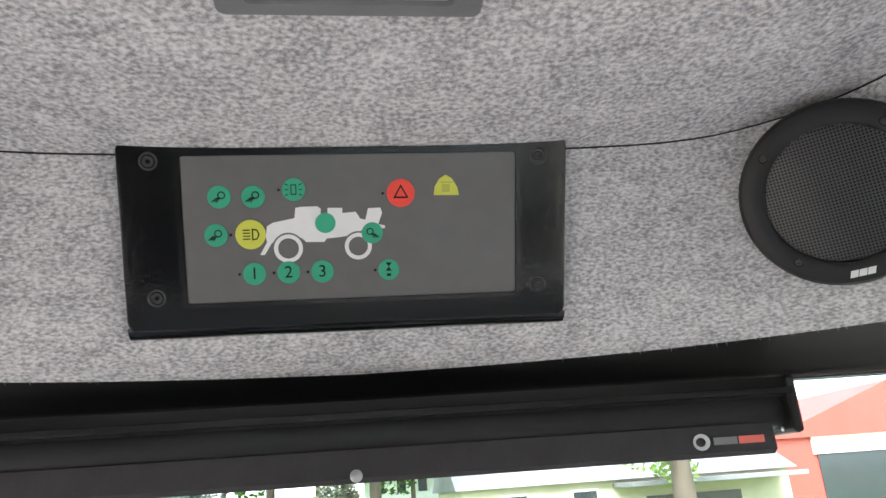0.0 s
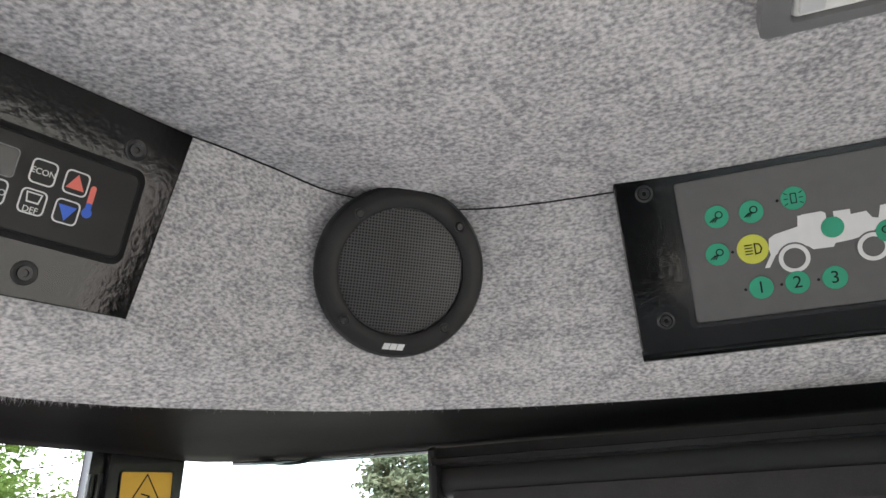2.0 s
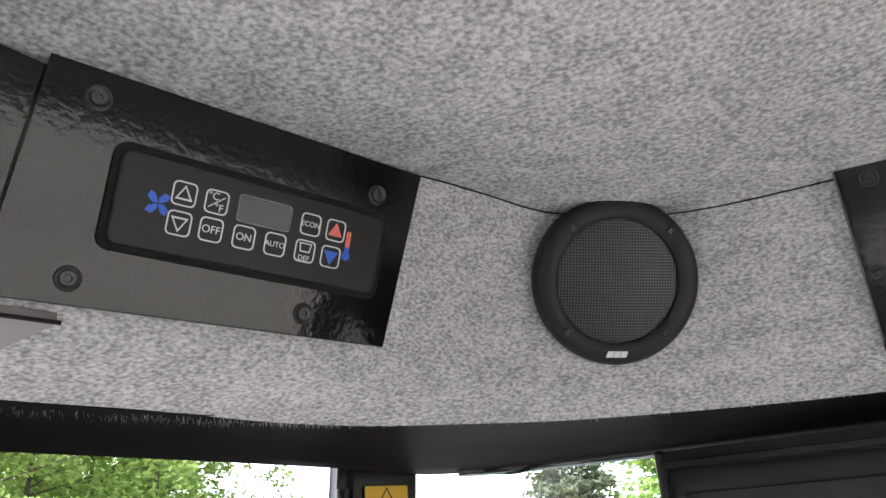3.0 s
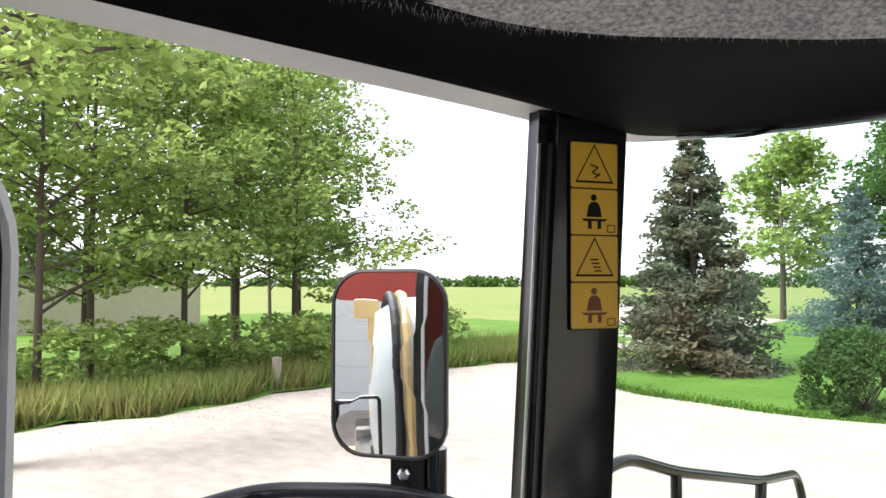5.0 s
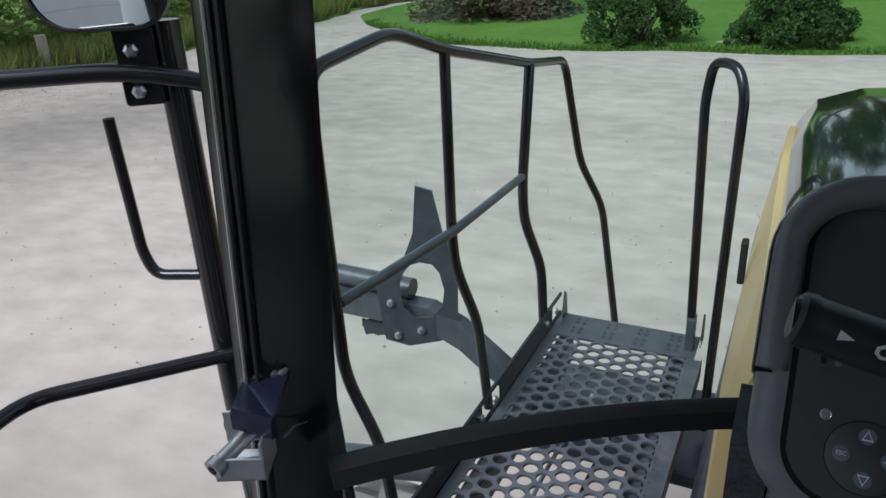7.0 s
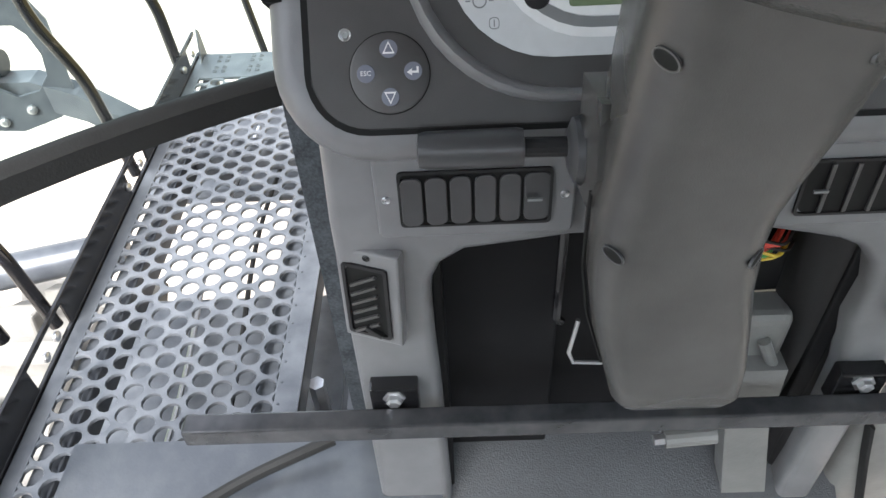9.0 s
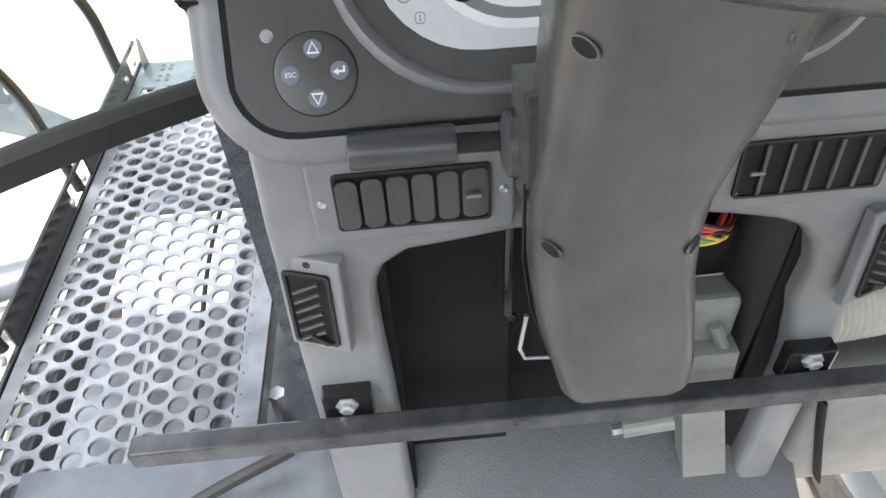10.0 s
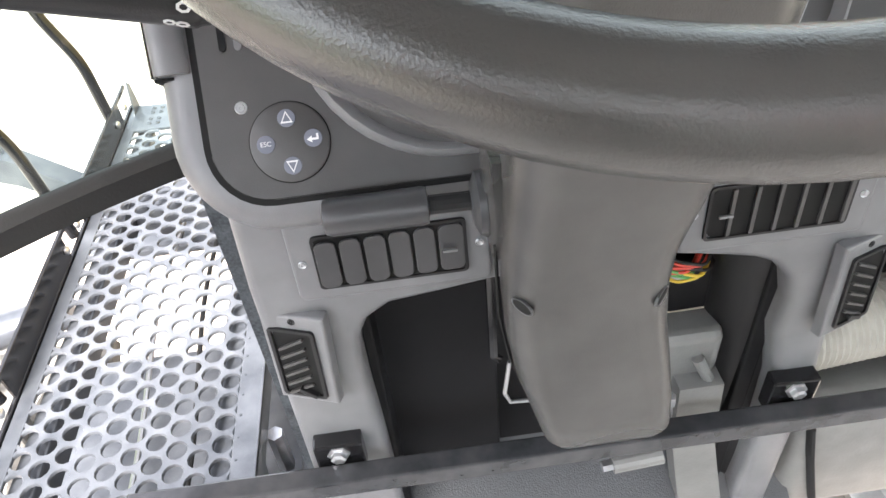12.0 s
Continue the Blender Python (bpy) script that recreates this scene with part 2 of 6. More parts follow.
def part(name, bm, material, parent=None, label="", smooth=None):
    """Links a bmesh, given in world metres, as one mesh under a thing or part."""
    if parent is not None:
        bmesh.ops.translate(bm, verts=bm.verts, vec=-ORIGIN[parent])
    me = bpy.data.meshes.new(name)
    bm.to_mesh(me), bm.free()
    for m in (material if isinstance(material, (list, tuple)) else [material]):
        me.materials.append(m)
    ob = new(name, me)
    ob.parent = parent
    ORIGIN[ob] = ORIGIN[parent] if parent is not None else Vector()
    if smooth:
        me.shade_smooth()
        me.set_sharp_from_angle(angle=radians(smooth))
    return tagged(ob, label)


def struct(name, bm, material, label, category, smooth=None):
    return tagged(part(name, bm, material, None, "", smooth), label, category, "", "structure")


def box(x0, x1, y0, y1, z0, z1, bevel=0.0, seg=2, m=None):
    bm = bmesh.new()
    bmesh.ops.create_cube(bm, size=1)
    for v in bm.verts:
        v.co = ((x0 + x1) / 2 + v.co.x * (x1 - x0), (y0 + y1) / 2 + v.co.y * (y1 - y0), (z0 + z1) / 2 + v.co.z * (z1 - z0))
    if bevel:
        bmesh.ops.bevel(bm, geom=bm.edges[:], offset=bevel, segments=seg, affect="EDGES", profile=0.5)
    if m:
        bmesh.ops.transform(bm, matrix=m, verts=bm.verts)
    return bm


def disc(r0, r1, h, n=24, m=None, bevel=0.0):
    """A solid of revolution along z: radius r0 at 0 to r1 at h."""
    bm = bmesh.new()
    bmesh.ops.create_cone(bm, cap_ends=True, segments=n, radius1=r0, radius2=r1, depth=h, matrix=Matrix.Translation((0, 0, h / 2)))
    if bevel:
        rim = [e for e in bm.edges if all(abs(v.co.z - h) < 1e-6 for v in e.verts)]
        bmesh.ops.bevel(bm, geom=rim, offset=bevel, segments=2, affect="EDGES", profile=0.5)
    if m:
        bmesh.ops.transform(bm, matrix=m, verts=bm.verts)
    return bm


def lathe(profile, n=32, m=None, closed=False):
    """Revolves (radius, height) points about z."""
    bm = bmesh.new()
    rings = [[bm.verts.new((r * math.cos(2 * math.pi * i / n), r * math.sin(2 * math.pi * i / n), z)) for i in range(n)] for r, z in profile]
    pairs = list(zip(rings, rings[1:])) + ([(rings[-1], rings[0])] if closed else [])
    for a, b in pairs:
        for i in range(n):
            bm.faces.new((a[i], a[(i + 1) % n], b[(i + 1) % n], b[i]))
    if not closed:
        for ring, flip in ((rings[0], True), (rings[-1], False)):
            bm.faces.new(ring[::-1] if flip else ring)
    if m:
        bmesh.ops.transform(bm, matrix=m, verts=bm.verts)
    bmesh.ops.recalc_face_normals(bm, faces=bm.faces)
    return bm


def prism(points, h, m=None, bevel=0.0, seg=2):
    """Extrudes a flat outline (x, y) by h along z; bevel rounds the upper rim."""
    bm = bmesh.new()
    lo = [bm.verts.new((x, y, 0)) for x, y in points]
    hi = [bm.verts.new((x, y, h)) for x, y in points]
    bm.faces.new(lo[::-1])
    bm.faces.new(hi)
    k = len(points)
    for i in range(k):
        bm.faces.new((lo[i], lo[(i + 1) % k], hi[(i + 1) % k], hi[i]))
    bmesh.ops.recalc_face_normals(bm, faces=bm.faces)
    if bevel:
        rim = [e for e in bm.edges if all(abs(v.co.z - h) < 1e-6 for v in e.verts)]
        bmesh.ops.bevel(bm, geom=rim, offset=bevel, segments=seg, affect="EDGES", profile=0.5)
    if m:
        bmesh.ops.transform(bm, matrix=m, verts=bm.verts)
    return bm


def rrect(w, h, r, n=5, cx=0.0, cy=0.0):
    out = []
    for sx, sy, a0 in ((1, 1, 0), (-1, 1, 90), (-1, -1, 180), (1, -1, 270)):
        for i in range(n + 1):
            a = radians(a0 + 90 * i / n)
            out.append((cx + sx * (w / 2 - r) + r * math.cos(a), cy + sy * (h / 2 - r) + r * math.sin(a)))
    return out


def ring_prism(outer, inner, h, m=None):
    """A frame between two outlines with the same number of points."""
    bm = bmesh.new()
    k = len(outer)
    v = [[bm.verts.new((x, y, z)) for x, y in loop] for loop, z in ((outer, 0), (outer, h), (inner, h), (inner, 0))]
    for a, b in zip(v, v[1:] + v[:1]):
        for i in range(k):
            bm.faces.new((a[i], a[(i + 1) % k], b[(i + 1) % k], b[i]))
    bmesh.ops.recalc_face_normals(bm, faces=bm.faces)
    if m:
        bmesh.ops.transform(bm, matrix=m, verts=bm.verts)
    return bm


def fillet(points, r, n=5):
    """Rounds the corners of a polyline."""
    pts = [Vector(p) for p in points]
    out = [pts[0]]
    for a, b, c in zip(pts, pts[1:], pts[2:]):
        d0, d1 = a - b, c - b
        k = min(r, d0.length * 0.45, d1.length * 0.45)
        p, q = b + d0.normalized() * k, b + d1.normalized() * k
        for i in range(n + 1):
            t = i / n
            out.append((1 - t) ** 2 * p + 2 * t * (1 - t) * b + t * t * q)
    return out + [pts[-1]]


def tube(points, r, n=10, round_by=0.0, flat=1.0, closed=False):
    """A tube along a path, its corners rounded by round_by; r may be a list of radii."""
    pts = fillet(points, round_by) if round_by else [Vector(p) for p in points]
    bm = bmesh.new()
    rings, up = [], None
    k = len(pts)
    for i, p in enumerate(pts):
        if closed:
            d = (pts[(i + 1) % k] - pts[i - 1]).normalized()
        else:
            d = (pts[min(i + 1, k - 1)] - pts[max(i - 1, 0)]).normalized()
        if up is None:
            up = Vector((0, 0, 1)) if abs(d.z) < 0.9 else Vector((1, 0, 0))
        side = d.cross(up).normalized()
        up = side.cross(d).normalized()
        rad = r[min(i, len(r) - 1)] if isinstance(r, (list, tuple)) else r
        rings.append([bm.verts.new(p + rad * (math.cos(2 * math.pi * j / n) * side + flat * math.sin(2 * math.pi * j / n) * up)) for j in range(n)])
    for a, b in list(zip(rings, rings[1:])) + ([(rings[-1], rings[0])] if closed else []):
        for j in range(n):
            bm.faces.new((a[j], a[(j + 1) % n], b[(j + 1) % n], b[j]))
    if not closed:
        bm.faces.new(rings[0][::-1]), bm.faces.new(rings[-1])
    bmesh.ops.recalc_face_normals(bm, faces=bm.faces)
    return bm


def loft(sections, cap=True):
    """A skin through rings of points of equal count."""
    bm = bmesh.new()
    rings = [[bm.verts.new(p) for p in s] for s in sections]
    k = len(rings[0])
    for a, b in zip(rings, rings[1:]):
        for j in range(k):
            bm.faces.new((a[j], a[(j + 1) % k], b[(j + 1) % k], b[j]))
    if cap:
        bm.faces.new(rings[0][::-1]), bm.faces.new(rings[-1])
    bmesh.ops.recalc_face_normals(bm, faces=bm.faces)
    return bm


def merged(*bms):
    """One bmesh from several."""
    out = bmesh.new()
    me = bpy.data.meshes.new("joint")
    for b in bms:
        b.to_mesh(me), b.free()
        out.from_mesh(me)
    bpy.data.meshes.remove(me)
    return out


def words(text, size, m, depth=0.0002):
    cu = bpy.data.curves.new("lettering", "FONT")
    cu.body, cu.size, cu.align_x, cu.align_y, cu.extrude = text, size, "CENTER", "CENTER", depth
    ob = new("lettering", cu)
    me = bpy.data.meshes.new_from_object(ob.evaluated_get(bpy.context.evaluated_depsgraph_get()))
    bm = bmesh.new()
    bm.from_mesh(me)
    bpy.data.objects.remove(ob), bpy.data.curves.remove(cu), bpy.data.meshes.remove(me)
    bmesh.ops.transform(bm, matrix=m, verts=bm.verts)
    return bm


def frame_of(origin, right, up):
    """A local frame: x along right, y along up, z out of the surface."""
    r = Vector(right).normalized()
    u = Vector(up)
    u = (u - r * u.dot(r)).normalized()
    n = r.cross(u)
    m = Matrix((r, u, n)).transposed().to_4x4()
    m.translation = Vector(origin)
    return m


def T3(x, y=0.0, z=0.0):
    return Matrix.Translation((x, y, z))


def screw(parent, m, r=0.006, material=None, name="screw", label=""):
    """A socket head screw with a countersunk ring; the head looks along m's z."""
    s = part(name, lathe([(r, 0), (r, 0.0010), (r * 0.9, 0.0014), (r * 0.62, 0.0003), (r * 0.56, 0.0016), (r * 0.3, 0.0016), (r * 0.26, 0.0004)], 18, m), material or SCREWMAT, parent, label, 30)
    return s

# ---- the cab: headliner, roof frame, pillars, glass ----
# plan of the headliner's crease (upper) and of its lower edge, left half, from the rear forward
CREASE = [(-0.80, -0.75, 3.71), (-0.76, -0.2, 3.71), (-0.70, 0.10, 3.712), (-0.635, 0.32, 3.712), (-0.582, 0.47, 3.713), (-0.545, 0.553, 3.714), (-0.522, 0.614, 3.714), (-0.49, 0.69, 3.712), (-0.42, 0.748, 3.706), (-0.328, 0.775, 3.70), (-0.15, 0.771, 3.691), (0.0, 0.772, 3.69)]
LOWER = [(-0.87, -0.75, 0), (-0.865, -0.2, 0), (-0.848, 0.13, 0), (-0.815, 0.30, 0), (-0.78, 0.42, 0), (-0.738, 0.53, 0), (-0.685, 0.605, 0), (-0.61, 0.68, 0), (-0.508, 0.772, 0), (-0.347, 0.850, 0), (-0.17, 0.888, 0), (0.0, 0.906, 0)]
SIDE_PROFILE = [(0.0, 3.69), (0.06, 3.66), (0.20, 3.60), (0.32, 3.55), (0.42, 3.534), (0.66, 3.524), (0.9, 3.515), (1.0, 3.509), (1.02, 3.5085)]
FRONT_PROFILE = [(0.0, 3.69), (0.14, 3.66), (0.36, 3.615), (0.57, 3.562), (0.68, 3.538), (0.80, 3.522), (0.93, 3.514), (1.0, 3.509), (1.2, 3.50)]


def smooth_line(pts, n):
    """Resamples a polyline with a rounded spline."""
    p = [Vector(q) for q in pts]
    out = []
    for i in range(len(p) - 1):
        a, b, c, d = p[max(i - 1, 0)], p[i], p[i + 1], p[min(i + 2, len(p) - 1)]
        for j in range(n):
            t = j / n
            out.append(0.5 * (2 * b + (c - a) * t + (2 * a - 5 * b + 4 * c - d) * t * t + (3 * b - a - 3 * c + d) * t ** 3))
    return out + [p[-1]]


def both_sides(pts):
    return pts + [Vector((-q.x, q.y, q.z)) for q in pts[-2::-1]]


crease, lower = both_sides(smooth_line(CREASE, 4)), both_sides(smooth_line(LOWER, 4))
bm = bmesh.new()
rows = []
for c, lo in zip(crease, lower):
    w = min(max((c.y - 0.45) / 0.25, 0.0), 1.0)
    w = w * w * (3 - 2 * w)
    ring = []
    for (f0, z0), (f1, z1) in zip(SIDE_PROFILE, FRONT_PROFILE):
        q = c.lerp(lo, f0 + (f1 - f0) * w)
        zz = z0 + (z1 - z0) * w
        ring.append(bm.verts.new((q.x, q.y, zz + (c.z - 3.69) * max(zz - 3.56, 0) / 0.13)))
    rows.append(ring)
for a, b in zip(rows, rows[1:]):
    for i in range(len(a) - 1):
        bm.faces.new((a[i], a[i + 1], b[i + 1], b[i]))
struct("wall_headliner", bm, FELT, "grey felt headliner band curving round the cab below the ceiling", "headliner", 60)
bm = bmesh.new()
ring = [bm.verts.new((c.x, c.y, c.z)) for c in crease]
mid = [bm.verts.new((c.x * 0.6, c.y * 0.68, 3.700)) for c in crease]
for i in range(len(ring) - 1):
    bm.faces.new((ring[i], ring[i + 1], mid[i + 1], mid[i]))
bm.faces.new(mid)
bm.faces.new([ring[0], mid[0], mid[-1], ring[-1]])
struct("ceiling", bm, FELT, "grey felt ceiling of the cab", "ceiling", 60)
# a thin dark seam where ceiling and band meet
part_seam = tube([(c.x * 1.0, c.y * 1.0, c.z - 0.0003) for c in crease], 0.0011, 6)
struct("trim_crease", part_seam, INK, "dark seam between ceiling and headliner band", "seam")
# frayed felt fibres along the lower edge
random.seed(5)
bm = bmesh.new()
for a, b in zip(lower, lower[1:]):
    for _ in range(26):
        q = a.lerp(b, random.random()) * (1 + random.uniform(0.012, 0.03))
        h, dx = random.uniform(0.002, 0.008), random.uniform(-0.004, 0.004)
        v = [bm.verts.new((q.x - 0.0005, q.y, 3.509)), bm.verts.new((q.x + 0.0005, q.y, 3.509)), bm.verts.new((q.x + dx, q.y + dx, 3.505 - h))]
        bm.faces.new(v)
tagged(part("felt_fibres", bm, FELT), "frayed grey felt fibres along the cut edge", "fibres", "", "stuff")

# roof frame: a black tube rim around the cab; its front bows forward
RIM = [(-0.90, -0.75, 0), (-0.897, -0.2, 0), (-0.884, 0.15, 0), (-0.860, 0.36, 0), (-0.834, 0.53, 0), (-0.815, 0.69, 0), (-0.806, 0.83, 0), (-0.800, 0.915, 0), (-0.69, 0.972, 0), (-0.45, 0.985, 0), (-0.2, 0.99, 0), (0.0, 0.99, 0)]
rim = both_sides(smooth_line(RIM, 4))
secs = []
for i, (p, lo) in enumerate(zip(rim, lower)):
    d = (rim[min(i + 1, len(rim) - 1)] - rim[max(i - 1, 0)]).normalized()
    out = Vector((-d.y, d.x, 0))
    sec = [(lo.lerp(p, k), z) for k, z in ((0.06, 3.5075), (0.3, 3.503), (0.6, 3.493), (0.85, 3.481), (1.0, 3.476))] + [(p + out * 0.012, 3.480), (p + out * 0.030, 3.492), (p + out * 0.034, 3.52), (lo.lerp(p, 0.45), 3.535)]
    secs.append([(q.x, q.y, z) for q, z in sec])
struct("trim_roof_frame", loft(secs), FRAMEBLK, "glossy black tubular roof frame above the windows", "roof frame", 40)
# outer roof
secs = [[(p.x * s, p.y * s, z) for p in rim] for s, z in ((1.02, 3.504), (1.13, 3.500), (1.155, 3.506), (1.17, 3.58), (1.14, 3.74), (1.0, 3.80))]
roof_bm = loft(secs, False)
roof_bm.faces.new([v for v in roof_bm.verts if abs(v.co.z - 3.80) < 1e-5])
struct("roof", roof_bm, PALE, "pale grey cab roof shell", "roof", 50)
# bright strip below the frame, added as the highlight on its lower lip
struct("trim_glass_channel", tube([(p.x * 0.985, p.y * 0.985 + 0.012, 3.473) for p in rim if p.y > 0.93], 0.003, 6), ZINC, "thin bright strip standing in for the highlight on the front roof frame's lip", "strip")


def pillar(name, sx, label):
    """Front corner post: a box face with a stepped rebate on its door side, leaning outward towards the floor."""
    secs = []
    for z in (1.75, 2.2, 2.6, 3.0, 3.505):
        k = (3.455 - z) / 1.2
        ox, oy = -0.0472 * k, -0.047 * k
        sec = [(-0.817, 0.889), (-0.859, 0.812), (-0.863, 0.808), (-0.876, 0.812), (-0.880, 0.803), (-0.884, 0.798), (-0.895, 0.803), (-0.902, 0.803), (-0.927, 0.840), (-0.915, 0.905), (-0.872, 0.925)]
        secs.append([(sx * -(x + ox) * -1 if sx > 0 else -(x + ox), y + oy, z) for x, y in sec])
    return struct(name, loft(secs), BLACK, label, "pillar", 35)


pillar("trim_pillar_left", 1, "glossy black steel front corner post with a stepped door rebate")
pillar("trim_pillar_right", -1, "glossy black steel front corner post")
for i, (x, y) in enumerate(((-0.92, -0.78), (0.92, -0.78))):
    struct("trim_pillar_rear_%d" % (i + 1), box(x - 0.05, x + 0.05, y - 0.05, y + 0.05, 1.75, 3.5, 0.01), BLACK, "black steel rear corner post", "pillar")
# door edge rubber lines on the left post
for off in (0.0, 0.012):
    k = lambda z: (3.455 - z) / 1.2
    struct("trim_door_seal", tube([(-0.869 - off - 0.0472 * k(z), 0.803 - off * 0.5 - 0.047 * k(z), z) for z in (1.9, 2.3, 2.6, 3.0, 3.46)], 0.0025, 6), ZINC if off else RUBBER, "thin worn seal line on the post", "seal")

# windscreen: curved tinted glass, lower edge in a rubber channel
def screen_low(t):
    x = -0.83 + 1.66 * t
    return Vector((x, 0.79 + 0.41 * (1 - (abs(x) / 0.83) ** 2.1), 2.452 - 0.015 * (1 - abs(x) / 0.83)))


bm = bmesh.new()
grid = []
for i in range(25):
    lo_p = screen_low(i / 24)
    xt = -0.84 + 1.68 * i / 24
    hi_p = Vector((xt, 0.925 + 0.085 * (1 - (xt / 0.84) ** 2), 3.475))
    grid.append([bm.verts.new(lo_p.lerp(hi_p, j / 8) + Vector((0, 0.05 * math.sin(math.pi * j / 8) * (1 - (xt / 0.84) ** 2), 0))) for j in range(9)])
for a, b in zip(grid, grid[1:]):
    for j in range(8):
        bm.faces.new((a[j], a[j + 1], b[j + 1], b[j]))
ws = struct("window_1", bm, TINT, "curved green-tinted windscreen glass", "windscreen", 80)
ws.visible_shadow = False
secs = []
for i in range(33):
    p = screen_low(i / 32)
    q = screen_low(min(i / 32 + 0.01, 1)) - screen_low(max(i / 32 - 0.01, 0))
    out = Vector((-q.y, q.x, 0)).normalized()
    secs.append([p + out * o + Vector((0, 0, z)) for o, z in ((-0.018, -0.016), (-0.018, 0.012), (-0.008, 0.020), (0.004, 0.020), (0.004, 0.006), (0.016, 0.004), (0.016, -0.016))])
struct("trim_screen_seal", loft(secs), RUBBER, "black rubber channel along the windscreen's lower edge", "seal", 40)
# cowl below the windscreen, right of the catwalk
bm = bmesh.new()
a, b = [], []
for i in range(33):
    t = 0.28 + 0.72 * i / 32
    p = screen_low(t)
    a.append(bm.verts.new(p + Vector((0, 0.0, -0.014))))
    b.append(bm.verts.new((p.x, p.y, 1.9)))
for i in range(32):
    bm.faces.new((a[i], a[i + 1], b[i + 1], b[i]))
struct("wall_front", bm, RUBBER, "black front bulkhead below the windscreen", "wall")

# unseen closing walls behind and to the right, floor; grey lining bounces light inside
struct("wall_rear", merged(box(-0.87, 0.87, -0.84, -0.80, 1.78, 2.35), box(-0.87, 0.87, -0.84, -0.80, 3.44, 3.5)), LINING, "unseen rear wall of the cab, grey to bounce light", "wall")
# unseen rear window, made tall to let more daylight into the cab
g = struct("window_2", box(-0.87, 0.87, -0.822, -0.816, 2.35, 3.44), CLEAR, "rear window of the cab", "window")
g.visible_shadow = False
struct("wall_right", box(0.90, 0.94, -0.73, 0.74, 1.78, 2.15), LINING, "unseen lower side panel, grey to bounce light", "wall")
g = struct("window_3", box(0.915, 0.921, -0.73, 0.74, 2.15, 3.47), CLEAR, "clear side window", "window")
g.visible_shadow = False
struct("wall_left_sill", box(-0.95, -0.90, -0.73, 0.70, 1.72, 1.80), BLACK, "black door sill", "sill")
struct("floor", box(-0.92, 0.92, -0.80, 0.80, 1.72, 1.76), LINING, "added cab floor, grey to bounce light", "floor")

# ---- lighting control panel above the windscreen ----
PF = frame_of((0.0, 0.7991, 3.6261), (1, 0, 0), (0, -0.058, 0.1165))


def px(x, y):
    """A place on the panel from its own grid: 1820 units to the metre, origin at the upper left screw."""
    left, wide = 268 + (y - 290) * 0.05, 681 - (y - 290) * 0.06
    u = (x - left) / wide
    top, high = 290 - 7 * u, 237 - 10 * u
    return -0.1885 + 0.3665 * u, 0.065 - 0.130 * (y - top) / high


lp = thing("light_control_panel", (0, 0.79, 3.62), "black metal plate with a grey keypad of coloured light buttons", "control panel")
out = rrect(0.431, 0.183, 0.010, 4, 0, -0.0065)
part("plate", prism(out, 0.006, PF @ T3(0, 0, 0.002), 0.0015), PLATE, lp)
lip = loft([[PF @ Vector((x, y, z)) for y, z in ((-0.094, 0.008), (-0.101, 0.006), (-0.107, 0.000), (-0.110, -0.010), (-0.106, -0.010), (-0.103, -0.002), (-0.094, 0.003))] for x in (-0.2155, 0.2155)])
part("bent_lip", lip, PLATE, lp, "", 60)
part("keypad_bezel", ring_prism(rrect(0.333, 0.152, 0.004, 3, 0.0025, 0), rrect(0.321, 0.141, 0.003, 3, 0.0025, -0.001), 0.0105, PF), BLACK, lp)
pad = part("keypad", prism(rrect(0.321, 0.141, 0.003, 3, 0.0025, -0.001), 0.0095, PF, 0.0008), LABEL, lp, "matt grey keypad film")
for sx, sy in ((-1, 1), (1, 1), (-1, -1), (1, -1)):
    screw(lp, PF @ T3(sx * 0.1865, sy * 0.065, 0.0072), 0.0088)
Z0 = 0.0097
PADBUTTONS = [(391, 351, 20, GREEN, "lamp"), (449, 351, 20, GREEN, "lamp"), (519, 339, 20, GREEN, "beacon"), (385, 417, 20, GREEN, "lamp"), (444, 416, 26, LIME, "beam"), (574, 397, 18, GREEN, ""), (657, 415, 19, GREEN, "lamp"),
        (450, 485, 20, GREEN, "1"), (509, 483, 20, GREEN, "2"), (568, 482, 20, GREEN, "3"), (686, 480, 19, GREEN, "timer"), (709, 346, 25, RED, "triangle")]
